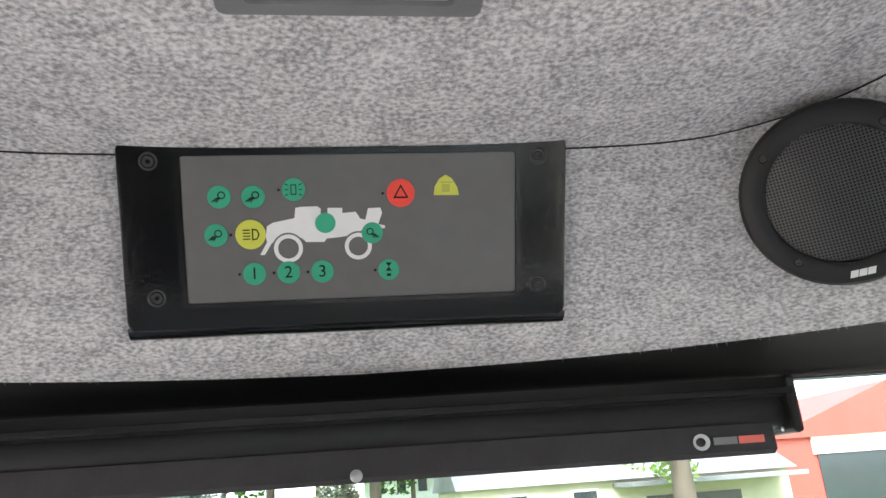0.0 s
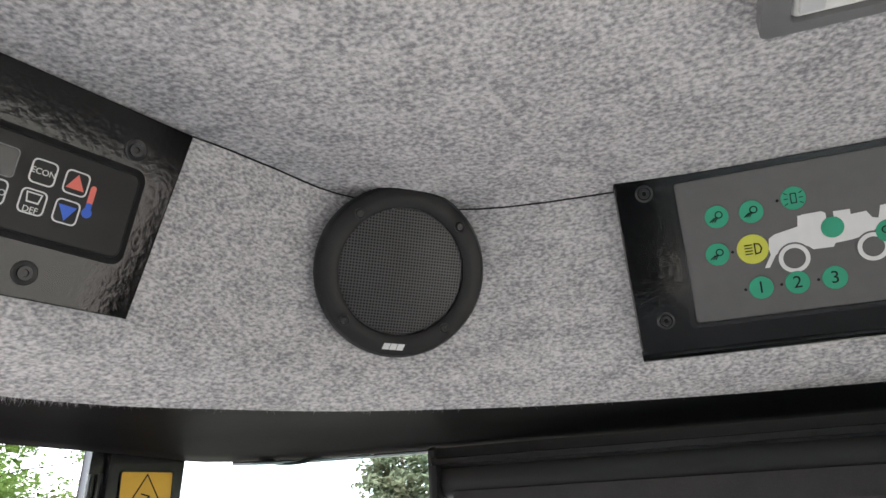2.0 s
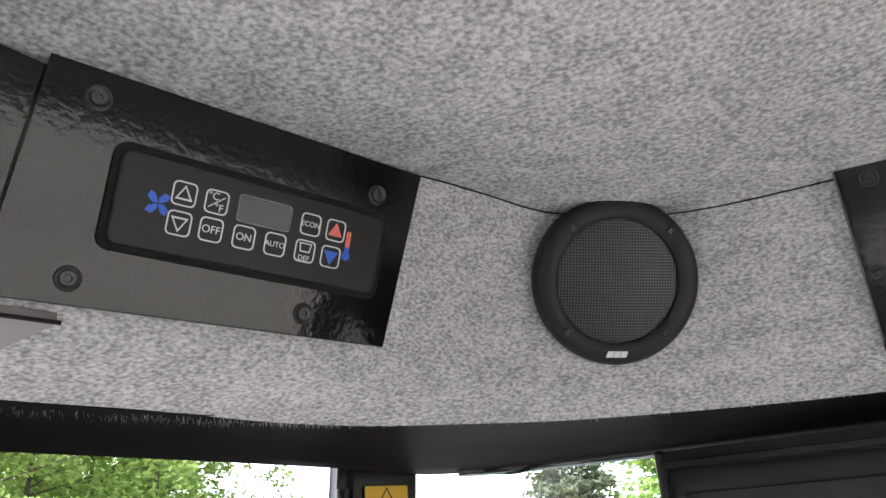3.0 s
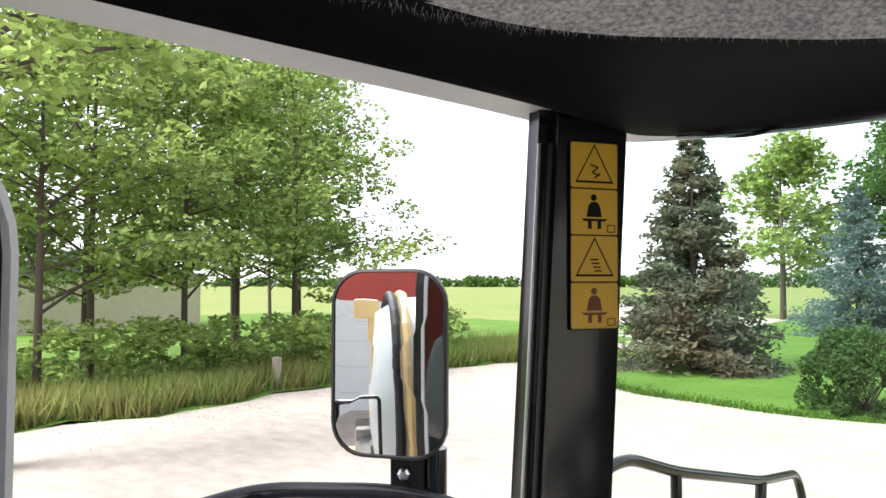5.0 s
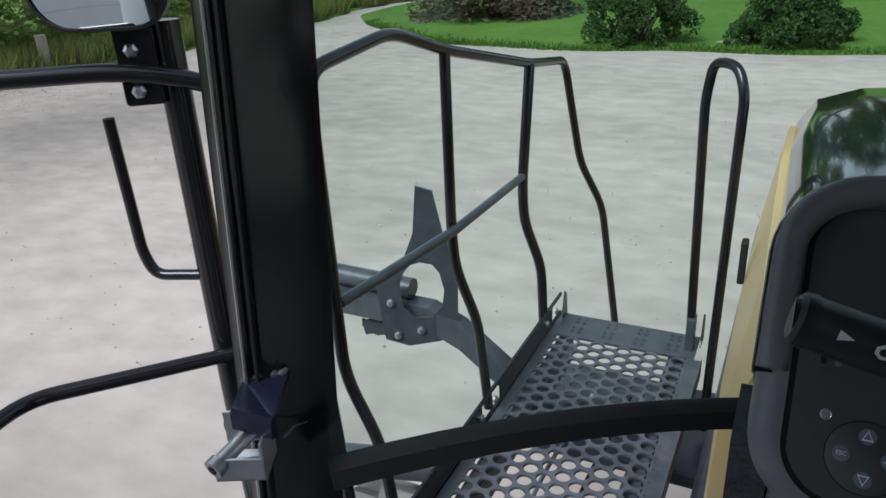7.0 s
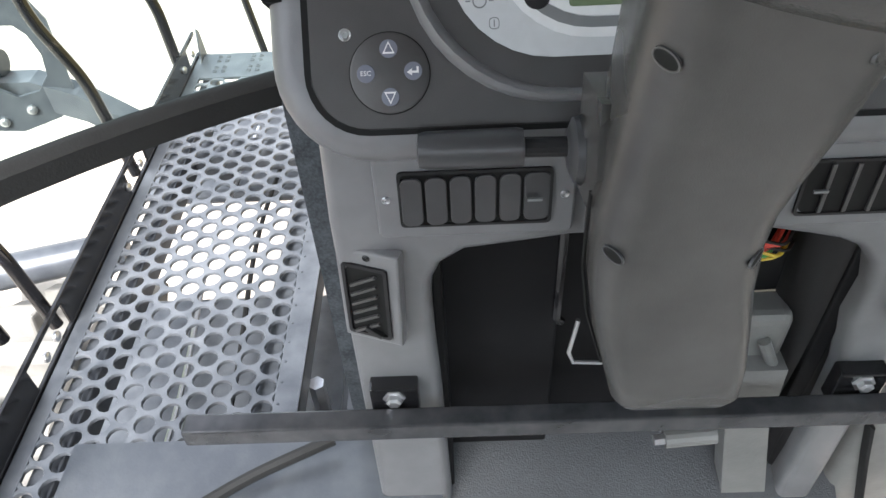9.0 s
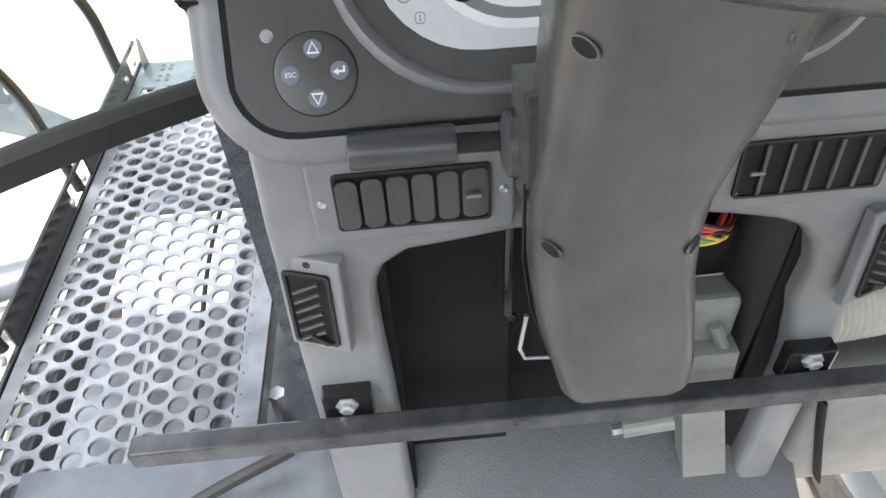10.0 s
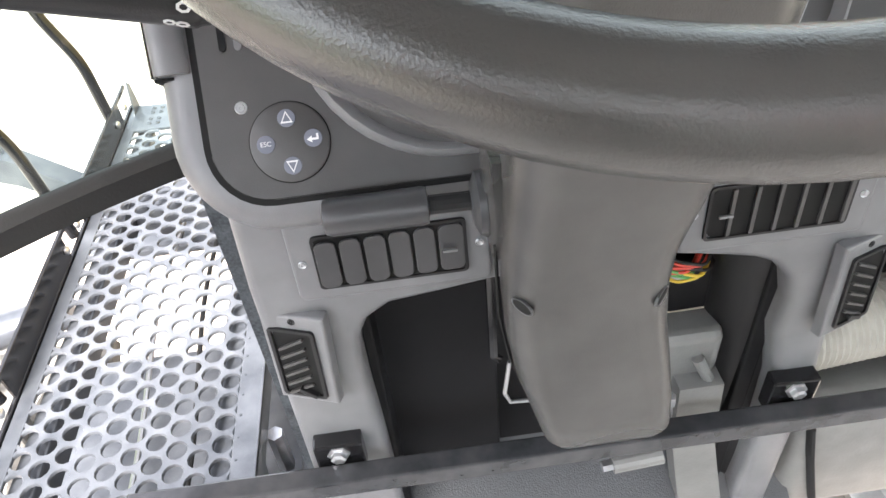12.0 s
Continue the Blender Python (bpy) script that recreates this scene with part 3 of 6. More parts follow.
for kx, ky, kr, km, icon in PADBUTTONS:
    u, v = px(kx, ky)
    r = kr * 0.00055
    key = part("button", disc(r, r, 0.0012, 28, PF @ T3(u, v, Z0 - 0.0002), 0.0004), km, pad)
    at = PF @ T3(u, v, Z0 + 0.0012)
    if icon in ("1", "2", "3"):
        part("numeral", words(icon, r * 1.5, at), INK, pad)
    elif icon == "lamp":
        tilt = -1 if kx > 600 else 1
        part("icon", merged(ring_prism([(math.cos(a) * r * 0.34 + tilt * r * 0.2, math.sin(a) * r * 0.34 + r * 0.15) for a in np.linspace(0, 6.283, 13)[:-1]], [(math.cos(a) * r * 0.24 + tilt * r * 0.2, math.sin(a) * r * 0.24 + r * 0.15) for a in np.linspace(0, 6.283, 13)[:-1]], 0.0002, at),
                            *[box(-0.0005, 0.0005, -r * 0.3, r * 0.25, 0, 0.0002, m=at @ T3(-tilt * r * (0.05 + 0.17 * i), -r * 0.22) @ pose(0, 0, 0, 0, 0, -tilt * (35 + 8 * i))) for i in range(3)]), INK, pad)
    elif icon == "beam":
        part("icon", merged(ring_prism([(r * 0.1, -r * .4), (r * 0.45, -r * .33), (r * 0.6, 0), (r * 0.45, r * .33), (r * 0.1, r * .4)], [(r * 0.18, -r * .3), (r * 0.4, -r * .25), (r * 0.5, 0), (r * 0.4, r * .25), (r * 0.18, r * .3)], 0.0002, at),
                            *[box(-r * 0.5, -r * 0.02, y * r - 0.0005, y * r + 0.0005, 0, 0.0002, m=at) for y in (-0.3, -0.1, 0.1, 0.3)]), INK, pad)
    elif icon == "triangle":
        tri = lambda k: [(0.0, k * 0.62), (-k * 0.55, -k * 0.36), (k * 0.55, -k * 0.36)]
        part("icon", ring_prism(tri(r), tri(r * 0.68), 0.0002, at), INK, pad)
    elif icon == "beacon":
        part("icon", merged(ring_prism(rrect(r * 0.5, r * 0.9, 0.0006, 2), rrect(r * 0.34, r * 0.74, 0.0005, 2), 0.0002, at), *[box(-r * 0.16, r * 0.16, -0.0004, 0.0004, 0, 0.0002, m=at @ T3(s * r * 0.6, y * r) @ pose(0, 0, 0, 0, 0, s * y * 60)) for s in (-1, 1) for y in (-0.45, 0, 0.45)]), INK, pad)
    elif icon == "timer":
        part("icon", merged(prism([(-r * .3, r * .7), (0, r * .3), (r * .3, r * .7)][::-1], 0.0002, at), prism([(-r * .3, -r * .1), (0, r * .3), (r * .3, -r * .1)], 0.0002, at), box(-r * .2, r * .2, -r * .6, -r * .35, 0, 0.0002, m=at)), INK, pad)
    if icon not in ("", "lamp"):
        part("key_lamp", disc(0.0014, 0.0014, 0.0006, 10, PF @ T3(u - r * 1.28, v, Z0)), INK, pad)
# dome-shaped yellow key
dome = [px(769, 350), px(771, 335), px(779, 322), px(791, 315), px(802, 321), px(812, 336), px(815, 350)]
part("button", prism([(u, v) for u, v in dome][::-1], 0.0010, PF @ T3(0, 0, Z0)), LIME, pad)
u, v = px(791, 336)
part("icon", merged(box(-0.004, 0.004, -0.005, 0.003, 0, 0.0002, m=PF @ T3(u, v, Z0 + 0.001)), box(-0.005, 0.007, 0.004, 0.0055, 0, 0.0002, m=PF @ T3(u, v, Z0 + 0.001))), mat("faint_olive_print", (0.4, 0.4, 0.06), 0.5), pad)
# white silhouette of the machine
SIL = [(470, 420), (472, 402), (482, 396), (520, 388), (522, 370), (528, 370), (528, 369), (560, 368), (566, 372), (566, 384), (578, 384), (578, 371), (604, 371), (604, 380), (628, 378), (636, 390), (645, 392), (650, 372), (672, 371), (675, 380), (668, 400), (680, 402), (680, 407), (640, 408), (632, 416), (600, 422), (576, 424), (572, 430), (540, 430), (534, 424), (520, 418), (490, 424), (480, 432), (468, 452), (460, 452), (472, 430)]
part("silhouette", prism([px(x, y) for x, y in SIL][::-1], 0.0004, PF @ T3(0, 0, Z0)), WHITE, pad, "white printed outline of the machine")
for wx, wy, wr in ((509, 441, 25), (632, 438, 24)):
    u, v = px(wx, wy)
    circ = lambda k: [(u + math.cos(a) * k * 0.00055, v + math.sin(a) * k * 0.00055) for a in np.linspace(0, 2 * math.pi, 29)[:-1]]
    part("silhouette_wheel", ring_prism(circ(wr), circ(wr - 7), 0.0006, PF @ T3(0, 0, Z0)), WHITE, pad)
    part("silhouette_gap", ring_prism(circ(wr + 3), circ(wr), 0.0005, PF @ T3(0, 0, Z0)), LABEL, pad)
    part("silhouette_hub", disc((wr - 7) * 0.00055, (wr - 7) * 0.00055, 0.0005, 24, PF @ T3(u, v, Z0)), LABEL, pad)


# ---- loudspeakers in the headliner corners ----
def speaker(side):
    tl, tr, bl, br = (Vector(p) for p in ((-0.468, 0.691, 3.687), (-0.381, 0.757, 3.681), (-0.502, 0.722, 3.584), (-0.415, 0.789, 3.580)))
    c = (tl + tr + bl + br) / 4
    r_, u_ = (tr + br - tl - bl), (tl + tr - bl - br)
    if side > 0:
        c.x, r_.x, u_.x = -c.x, -r_.x, -u_.x
        r_ = -r_
        c += Vector((0.028, -0.016, -0.016))
    m = frame_of(c, r_, u_) @ T3(0, 0, 0.001)
    sp = thing("loudspeaker", c, "round black loudspeaker with a mesh grille set in grey felt", "loudspeaker", "loudspeakers in the headliner")
    part("rim", lathe([(0.089, -0.03), (0.0905, 0.004), (0.087, 0.010), (0.080, 0.0125), (0.070, 0.0125), (0.0665, 0.010), (0.066, -0.002)], 48, m, True), SATIN, sp, "", 40)
    # grille: a shallow dome of crossing wires
    part("cone", disc(0.066, 0.066, 0.001, 40, m @ T3(0, 0, 0.0005)), DARK, sp)
    bm = bmesh.new()
    n = 21
    for i in range(-n, n + 1):
        o = 0.0675 * i / (n + 0.5)
        half = math.sqrt(max(0.067 ** 2 - o * o, 0))
        for axis in (0, 1):
            w = 0.0007
            prev = None
            for j in range(7):
                s = -half + 2 * half * j / 6
                h = 0.006 + 0.007 * (1 - (o * o + s * s) / 0.067 ** 2) + axis * 0.0003
                q = [((o - w, s) if axis == 0 else (s, o - w)), ((o + w, s) if axis == 0 else (s, o + w))]
                cur = [bm.verts.new((*q[0], h)), bm.verts.new((*q[1], h))]
                if prev:
                    bm.faces.new((prev[0], prev[1], cur[1], cur[0]))
                prev = cur
    bmesh.ops.transform(bm, matrix=m, verts=bm.verts)
    part("grille", bm, LOUVRE, sp, "fine black wire mesh grille")
    for p in (tl, tr, bl, br):
        q = Vector(p)
        if side > 0:
            q = Vector((-q.x, q.y, q.z)) + Vector((0.028, -0.016, -0.016))
        q = m.inverted() @ q
        screw(sp, m @ T3(q.x * 0.97, q.y * 0.97, 0.0128), 0.0056, SCREWMAT)
    # badge drawn as plain light shapes
    for i in range(3):
        bx = 0.0075 * (i - 1)
        part("badge", prism([(bx - 0.0062 + 0.0022, -0.0745), (bx - 0.0062, -0.0810), (bx + 0.0006, -0.0810), (bx + 0.0028, -0.0745)], 0.0008, m @ T3(0.001, 0, 0.0123)), WHITE, sp, "pale badge")


speaker(-1), speaker(1)
# short stitched seam under each loudspeaker
for s in (-1, 1):
    struct("trim_seam_%s" % ("left" if s < 0 else "right"), tube([(s * 0.488, 0.772, 3.560), (s * 0.503, 0.782, 3.545), (s * 0.52, 0.79, 3.53)], 0.0010, 5), INK, "short dark seam in the felt", "seam")

# ---- climate control on the left side of the headliner ----
AF = frame_of((-0.6037, 0.5121, 3.6095), (0.30, 0.954, 0.0), (0.315, -0.099, 0.944))
ac = thing("climate_control_panel", (-0.62, 0.38, 3.6), "black control unit with white-outlined keys on a glossy black plate", "control panel")
part("plate", prism([(-0.303, -0.060), (0.024, -0.0565), (0.036, 0.111), (-0.290, 0.111)], 0.006, AF @ T3(0, 0, 0.004), 0.001), PLATE, ac)
part("unit", prism(rrect(0.232, 0.071, 0.008, 4, -0.1165, 0.0245), 0.008, AF @ T3(0, 0, 0.008), 0.002, 3), SATIN, ac, "black plastic key unit")
part("unit_rim", ring_prism(rrect(0.242, 0.081, 0.010, 4, -0.1165, 0.0245), rrect(0.232, 0.071, 0.008, 4, -0.1165, 0.0245), 0.005, AF @ T3(0, 0, 0.008)), DARK, ac)
for u, v in ((-0.010, 0.080), (-0.0635, -0.038), (-0.249, -0.0405), (-0.255, 0.09)):
    screw(ac, AF @ T3(u, v, 0.010), 0.0095)
AZ = 0.0161
KW = 0.0190


ACKEYS = [((-0.1836, 0.0365), "up"), ((-0.1836, 0.0136), "down"), ((-0.158, 0.0364), "cf"), ((-0.1584, 0.0142), "OFF"), ((-0.131, 0.014), "ON"), ((-0.1035, 0.014), "AUTO"), ((-0.0744, 0.0373), "ECON"), ((-0.0757, 0.014), "DEF"), ((-0.0496, 0.0375), "red"), ((-0.0506, 0.014), "blue")]
for (u, v), word in ACKEYS:
    k = part("key", ring_prism(rrect(KW, KW, 0.004, 3, u, v), rrect(KW - 0.0022, KW - 0.0022, 0.0032, 3, u, v), 0.0005, AF @ T3(0, 0, AZ)), WHITE, ac, "white key outline")
    at = AF @ T3(u, v, AZ)
    tri = lambda s, q: [(0, s * q), (-q, -s * q * 0.7), (q, -s * q * 0.7)][::(1 if s > 0 else -1)]
    if word in ("up", "down"):
        s = 1 if word == "up" else -1
        part("arrow", ring_prism(tri(s, 0.0068), tri(s, 0.0048), 0.0004, at), WHITE, k)
    elif word in ("red", "blue"):
        part("arrow", prism(tri(1 if word == "red" else -1, 0.007), 0.0004, at), PINK if word == "red" else BLUE, k)
    elif word == "cf":
        part("lettering", merged(words("°C", 0.0085, at @ T3(-0.003, 0.0042)), words("°F", 0.0085, at @ T3(0.0025, -0.0045)), box(-0.008, 0.008, -0.0004, 0.0004, 0, 0.0003, m=at @ pose(0, 0, 0, 0, 0, 38))), WHITE, k)
    elif word == "DEF":
        part("lettering", merged(words("DEF", 0.0065, at @ T3(0, -0.0062)), ring_prism([(-0.006, 0.007), (-0.0045, -0.001), (0.0045, -0.001), (0.006, 0.007)], [(-0.0048, 0.006), (-0.0037, 0.0002), (0.0037, 0.0002), (0.0048, 0.006)], 0.0003, at)), WHITE, k)
    else:
        part("lettering", words(word, 0.0085 if len(word) < 4 else 0.0064, at), WHITE, k)
u, v = -0.117, 0.037
part("display", prism(rrect(0.046, 0.021, 0.003, 3, u, v), 0.0008, AF @ T3(0, 0, AZ - 0.0004)), SCREEN, ac, "dark display window")
part("display_outline", ring_prism(rrect(0.0475, 0.0225, 0.0035, 3, u, v), rrect(0.046, 0.021, 0.003, 3, u, v), 0.0006, AF @ T3(0, 0, AZ)), MIDGREY, ac)
u, v = -0.2015, 0.025
for i in range(4):
    part("fan_icon", prism([(0.0008, 0), (0.007, 0.003), (0.0085, 0.0065), (0.004, 0.0085), (0.0, 0.004)], 0.0004, AF @ T3(u, v, AZ) @ pose(0, 0, 0, 0, 0, 90 * i)), BLUE, ac, "blue fan mark")
u, v = -0.0358, 0.0257
part("thermometer_icon", prism(rrect(0.0045, 0.016, 0.0021, 3, u, v + 0.006), 0.0004, AF @ T3(0, 0, AZ)), PINK, ac, "red half of a thermometer mark")
part("thermometer_icon", merged(prism(rrect(0.0045, 0.006, 0.0015, 3, u, v - 0.003), 0.0005, AF @ T3(0, 0, AZ)), disc(0.004, 0.004, 0.0005, 16, AF @ T3(u, v - 0.008, AZ))), BLUE, ac, "blue half of a thermometer mark")
# second, blank plate further back, lying under the first
bp = thing("blank_plate", (-0.74, 0.1, 3.6), "glossy black blanking plate screwed to grey felt", "plate")
BF = AF @ T3(-0.302, -0.061, -0.001) @ pose(0, 0, 0, 0, 3.5, 0) @ pose(0, 0, 0, 0, 0, -6)
part("plate", prism(rrect(0.36, 0.165, 0.003, 3, -0.17, 0.0825), 0.005, BF, 0.001), PLATE, bp)
for u, v in ((-0.115, 0.022), (-0.115, 0.14), (-0.30, 0.022)):
    screw(bp, BF @ T3(u, v, 0.005), 0.011)
# recessed slot in the felt ledge
SF = frame_of((-0.734, 0.210, 3.532), (0.10, 0.35, 0.0), (0.55, -0.16, 0.28))
ps = thing("ledge_slot", (-0.722, 0.204, 3.522), "recessed grey pocket with a dark slot in the felt ledge", "pocket")
part("pocket", prism([(-0.075, -0.020), (0.048, -0.020), (0.078, 0.020), (-0.055, 0.020)], 0.010, SF @ T3(0, 0, -0.008)), mat("pinkish_grey_plastic", (0.30, 0.27, 0.28), 0.6, vary=0.3, scale=40), ps)
part("slot", prism(rrect(0.105, 0.006, 0.003, 3, -0.008, -0.014), 0.001, SF @ T3(0, 0, 0.002)), INK, ps, "black slot")
part("edge", merged(tube([SF @ Vector(p) for p in ((-0.078, -0.020, 0.002), (-0.056, 0.0215, 0.003), (0.08, 0.0215, 0.003))], 0.0016, 6)), INK, ps)

# ---- ceiling lamp ----
cl_thing = thing("ceiling_lamp", (0.0, 0.48, 3.69), "oblong ceiling lamp with a clear lens in a dark grey frame", "lamp")
CF = frame_of((0.003, 0.508, 3.698), (1, 0.0, 0), (0, -1, 0))
part("frame", ring_prism(rrect(0.180, 0.085, 0.007, 4), rrect(0.142, 0.062, 0.006, 4), 0.012, CF), DASH, cl_thing)
part("lens", prism(rrect(0.141, 0.061, 0.006, 4), 0.009, CF, 0.003, 3), LENS, cl_thing, "clear plastic lens")
for s in (-1, 1):
    part("clip", box(-0.008, 0.008, -0.010, 0.010, 0.008, 0.0125, 0.001, m=CF @ T3(s * 0.058, -0.012, 0)), PALE if s < 0 else SATIN, cl_thing)

# ---- roller shade along the top of the windscreen ----
rs = thing("roller_shade", (0, 0.935, 3.42), "rolled black sun shade in a cassette along the windscreen top", "sun shade")
part("cassette", loft([[(x, y, z) for y, z in ((0.905, 3.468), (0.902, 3.450), (0.915, 3.446), (0.912, 3.432), (0.918, 3.418), (0.935, 3.412), (0.955, 3.42), (0.96, 3.468))] for x in (-0.475, 0.488)]), SATIN, rs, "", 60)
part("cassette_lip", box(-0.475, 0.488, 0.899, 0.904, 3.448, 3.456, 0.001), BLACK, rs)
for x in (-0.475, 0.488):
    part("end_cap", box(x - 0.006, x + 0.006, 0.900, 0.962, 3.405, 3.470, 0.005), SATIN, rs)
    part("end_pin", tube([(x * 0.985, 0.925, 3.411), (x * 1.02, 0.925, 3.411)], 0.003, 8), ZINC, rs, "bright end pin")
part("hem_bar", loft([[(x, y, z) for y, z in ((0.916, 3.419), (0.914, 3.390), (0.922, 3.385), (0.926, 3.419))] for x in (-0.455, 0.464)]), FABRIC, rs, "dark fabric hem bar")
part("pull_knob", lathe([(0.003, 0), (0.003, 0.006), (0.0065, 0.008), (0.0065, 0.013), (0.002, 0.015)], 14, frame_of((-0.003, 0.916, 3.392), (1, 0, 0), (0, 0.0, 1))), ZINC, rs, "bright pull knob", 50)
HB = frame_of((0.408, 0.9135, 3.402), (1, 0, 0), (0, -0.05, 1))
part("maker_mark", ring_prism([(math.cos(a) * 0.010 - 0.032, math.sin(a) * 0.009) for a in np.linspace(0, 6.283, 17)[:-1]], [(math.cos(a) * 0.006 - 0.033, math.sin(a) * 0.005) for a in np.linspace(0, 6.283, 17)[:-1]], 0.0006, HB), PALE, rs, "pale round mark")
part("maker_mark", box(-0.018, 0.010, -0.004, 0.004, 0, 0.0006, m=HB), MIDGREY, rs, "grey bar of print")
part("maker_mark", box(0.012, 0.042, -0.004, 0.004, 0, 0.0006, m=HB), PINK, rs, "red bar of print")
# wiper cable hanging under the frame at the corner
struct("trim_cable", tube([(-0.75, 0.957, 3.478), (-0.72, 0.96, 3.472), (-0.69, 0.966, 3.471), (-0.66, 0.972, 3.478)], 0.003, 8, 0.03), RUBBER, "black cable sagging under the front roof frame", "cable", 60)

# ---- warning decal strip on the left post ----
DF = frame_of((-0.8385, 0.8465, 3.352), (0.042, 0.077, 0.0), (0.0085, 0.0085, 0.217))
dc = thing("warning_decal", (-0.839, 0.847, 3.345), "strip of four yellow warning pictograms on the black post", "decal")
part("backing", prism(rrect(0.066, 0.222, 0.002, 2), 0.0006, DF @ T3(0, 0, 0.0015)), INK, dc)
for i in range(4):
    v = 0.083 - 0.0553 * i
    fld = part("field", prism(rrect(0.063, 0.0535, 0.002, 2, 0, v), 0.0006, DF @ T3(0, 0, 0.0018)), AMBER, dc, "yellow field")
    at = DF @ T3(0, v, 0.0024)
    if i in (0, 2):
        tri = lambda k: [(0, k), (-k * 1.02, -k * 0.82), (k * 1.02, -k * 0.82)]
        part("triangle", ring_prism(tri(0.0255), tri(0.0225), 0.0004, at), INK, fld)
        part("symbol", merged(*[box(-0.007 + 0.002 * j, 0.004 + 0.0015 * j, -0.0008, 0.0010, 0, 0.0003, m=at @ T3(0.001, -0.001 - 0.0045 * j) @ pose(0, 0, 0, 0, 0, (38 if i == 0 else 0) * (1 if j % 2 else -0.4))) for j in range(4)]), INK, fld)
    else:
        part("symbol", merged(disc(0.004, 0.004, 0.0003, 16, at @ T3(-0.001, 0.017)), prism([(-0.011, -0.006), (-0.008, 0.008), (-0.004, 0.012), (0.003, 0.012), (0.007, 0.008), (0.010, -0.006)][::-1], 0.0003, at), prism([(-0.018, -0.008), (0.018, -0.008), (0.014, -0.011), (-0.014, -0.011)][::-1], 0.0003, at), box(-0.009, -0.004, -0.02, -0.011, 0, 0.0003, m=at), box(0.004, 0.009, -0.02, -0.011, 0, 0.0003, m=at)), BRASS if i == 3 else INK, fld)
        part("symbol", ring_prism(rrect(0.011, 0.009, 0.001, 2, 0.0225, -0.0195), rrect(0.009, 0.007, 0.0008, 2, 0.0225, -0.0195), 0.0003, at), INK, fld)

# ---- door striker on the left post ----
LF = frame_of((-0.886, 0.710, 2.533), (0.82, 0.40, 0.0), (0, 0, 1))
st = thing("door_striker", (-0.88, 0.72, 2.55), "zinc door striker with a pin on a dark welded bracket", "striker")
NAVYDARK = mat("dark_navy_paint", (0.015, 0.016, 0.035), 0.25, vary=0.3, scale=60)
flap = [Vector(p) for p in ((-0.925, 0.768, 2.574), (-0.877, 0.797, 2.582), (-0.844, 0.720, 2.572), (-0.894, 0.712, 2.578))]
part("bracket", loft([[p + Vector((0, 0, h)) for p in flap] for h in (-0.004, 0.004)]), NAVYDARK, st, "dark navy bent flap")
part("bracket", loft([[flap[3] + Vector((0, -0.004 * k, h)), flap[2] + Vector((0, -0.004 * k, h)), flap[2] + Vector((0, 0.006, h)), flap[3] + Vector((0, 0.006, h))] for k, h in ((0, 0.004), (1, -0.004), (1, -0.022))]), NAVYDARK, st)
random.seed(9)
part("weld_bead", tube([flap[0].lerp(flap[1], i / 15) + Vector((random.uniform(-0.002, 0.002), random.uniform(-0.006, 0.0), random.uniform(0.003, 0.006))) for i in range(16)], [0.0026 + 0.0010 * (i % 3) for i in range(16)], 7), STEEL, st, "rough weld bead")
part("stray_wire", tube([flap[1] + Vector((-0.03, -0.006, 0.004)), flap[1] + Vector((0.0, -0.012, 0.002)), flap[1] + Vector((0.003, -0.014, 0.010))], 0.0009, 6, 0.01), STEEL, st)
part("weld_bead", tube([(-0.873, 0.765, 2.510), (-0.876, 0.790, 2.508), (-0.868, 0.806, 2.506)], [0.002, 0.0015, 0.0008], 6), STEEL, st)
part("plate", box(-0.026, 0.030, -0.012, 0.030, -0.028, -0.024, 0.0015, m=LF), ZINC, st)
part("plate", disc(0.024, 0.024, 0.004, 22, LF @ T3(-0.002, 0.012, -0.027)), ZINC, st)
part("block", merged(box(-0.028, 0.030, -0.030, -0.026, -0.028, 0.024, 0.0012, m=LF), box(0.026, 0.030, -0.030, 0.020, -0.028, 0.024, 0.0012, m=LF), box(-0.028, 0.030, -0.030, 0.000, 0.020, 0.024, 0.0012, m=LF)), ZINC, st)
part("pin", tube([LF @ Vector((-0.022, -0.006, 0.022)), LF @ Vector((0.006, 0.006, -0.020))], 0.0095, 16), ZINC, st, "", 50)
part("pin_head", tube([LF @ Vector((-0.027, -0.008, 0.030)), LF @ Vector((-0.021, -0.0055, 0.021))], 0.0125, 18), ZINC, st, "", 50)
part("pin_socket", tube([LF @ Vector((-0.0277, -0.0083, 0.0311)), LF @ Vector((-0.026, -0.0076, 0.0285))], 0.0062, 6), INK, st)

# ---- left door, standing open ----
dr = thing("cab_door", (-0.94, -0.48, 2.6), "glazed black-framed cab door standing wide open", "door")
DO = frame_of((-0.94, -0.48, 2.58), (-0.44, 0.88, 0), (0, 0, 1))
part("frame", ring_prism(rrect(0.94, 1.72, 0.13, 6, 0.47, 0.02), rrect(0.85, 1.63, 0.10, 6, 0.47, 0.02), 0.035, DO), BLACK, dr)
gp = part("pane", prism(rrect(0.85, 1.63, 0.10, 6, 0.47, 0.02), 0.005, DO @ T3(0, 0, 0.012)), CLEAR, dr)
gp.visible_shadow = False
part("edge_rubber", ring_prism(rrect(0.952, 1.732, 0.135, 6, 0.47, 0.02), rrect(0.93, 1.71, 0.125, 6, 0.47, 0.02), 0.012, DO @ T3(0, 0, 0.035)), PALE, dr, "pale rubber edge")

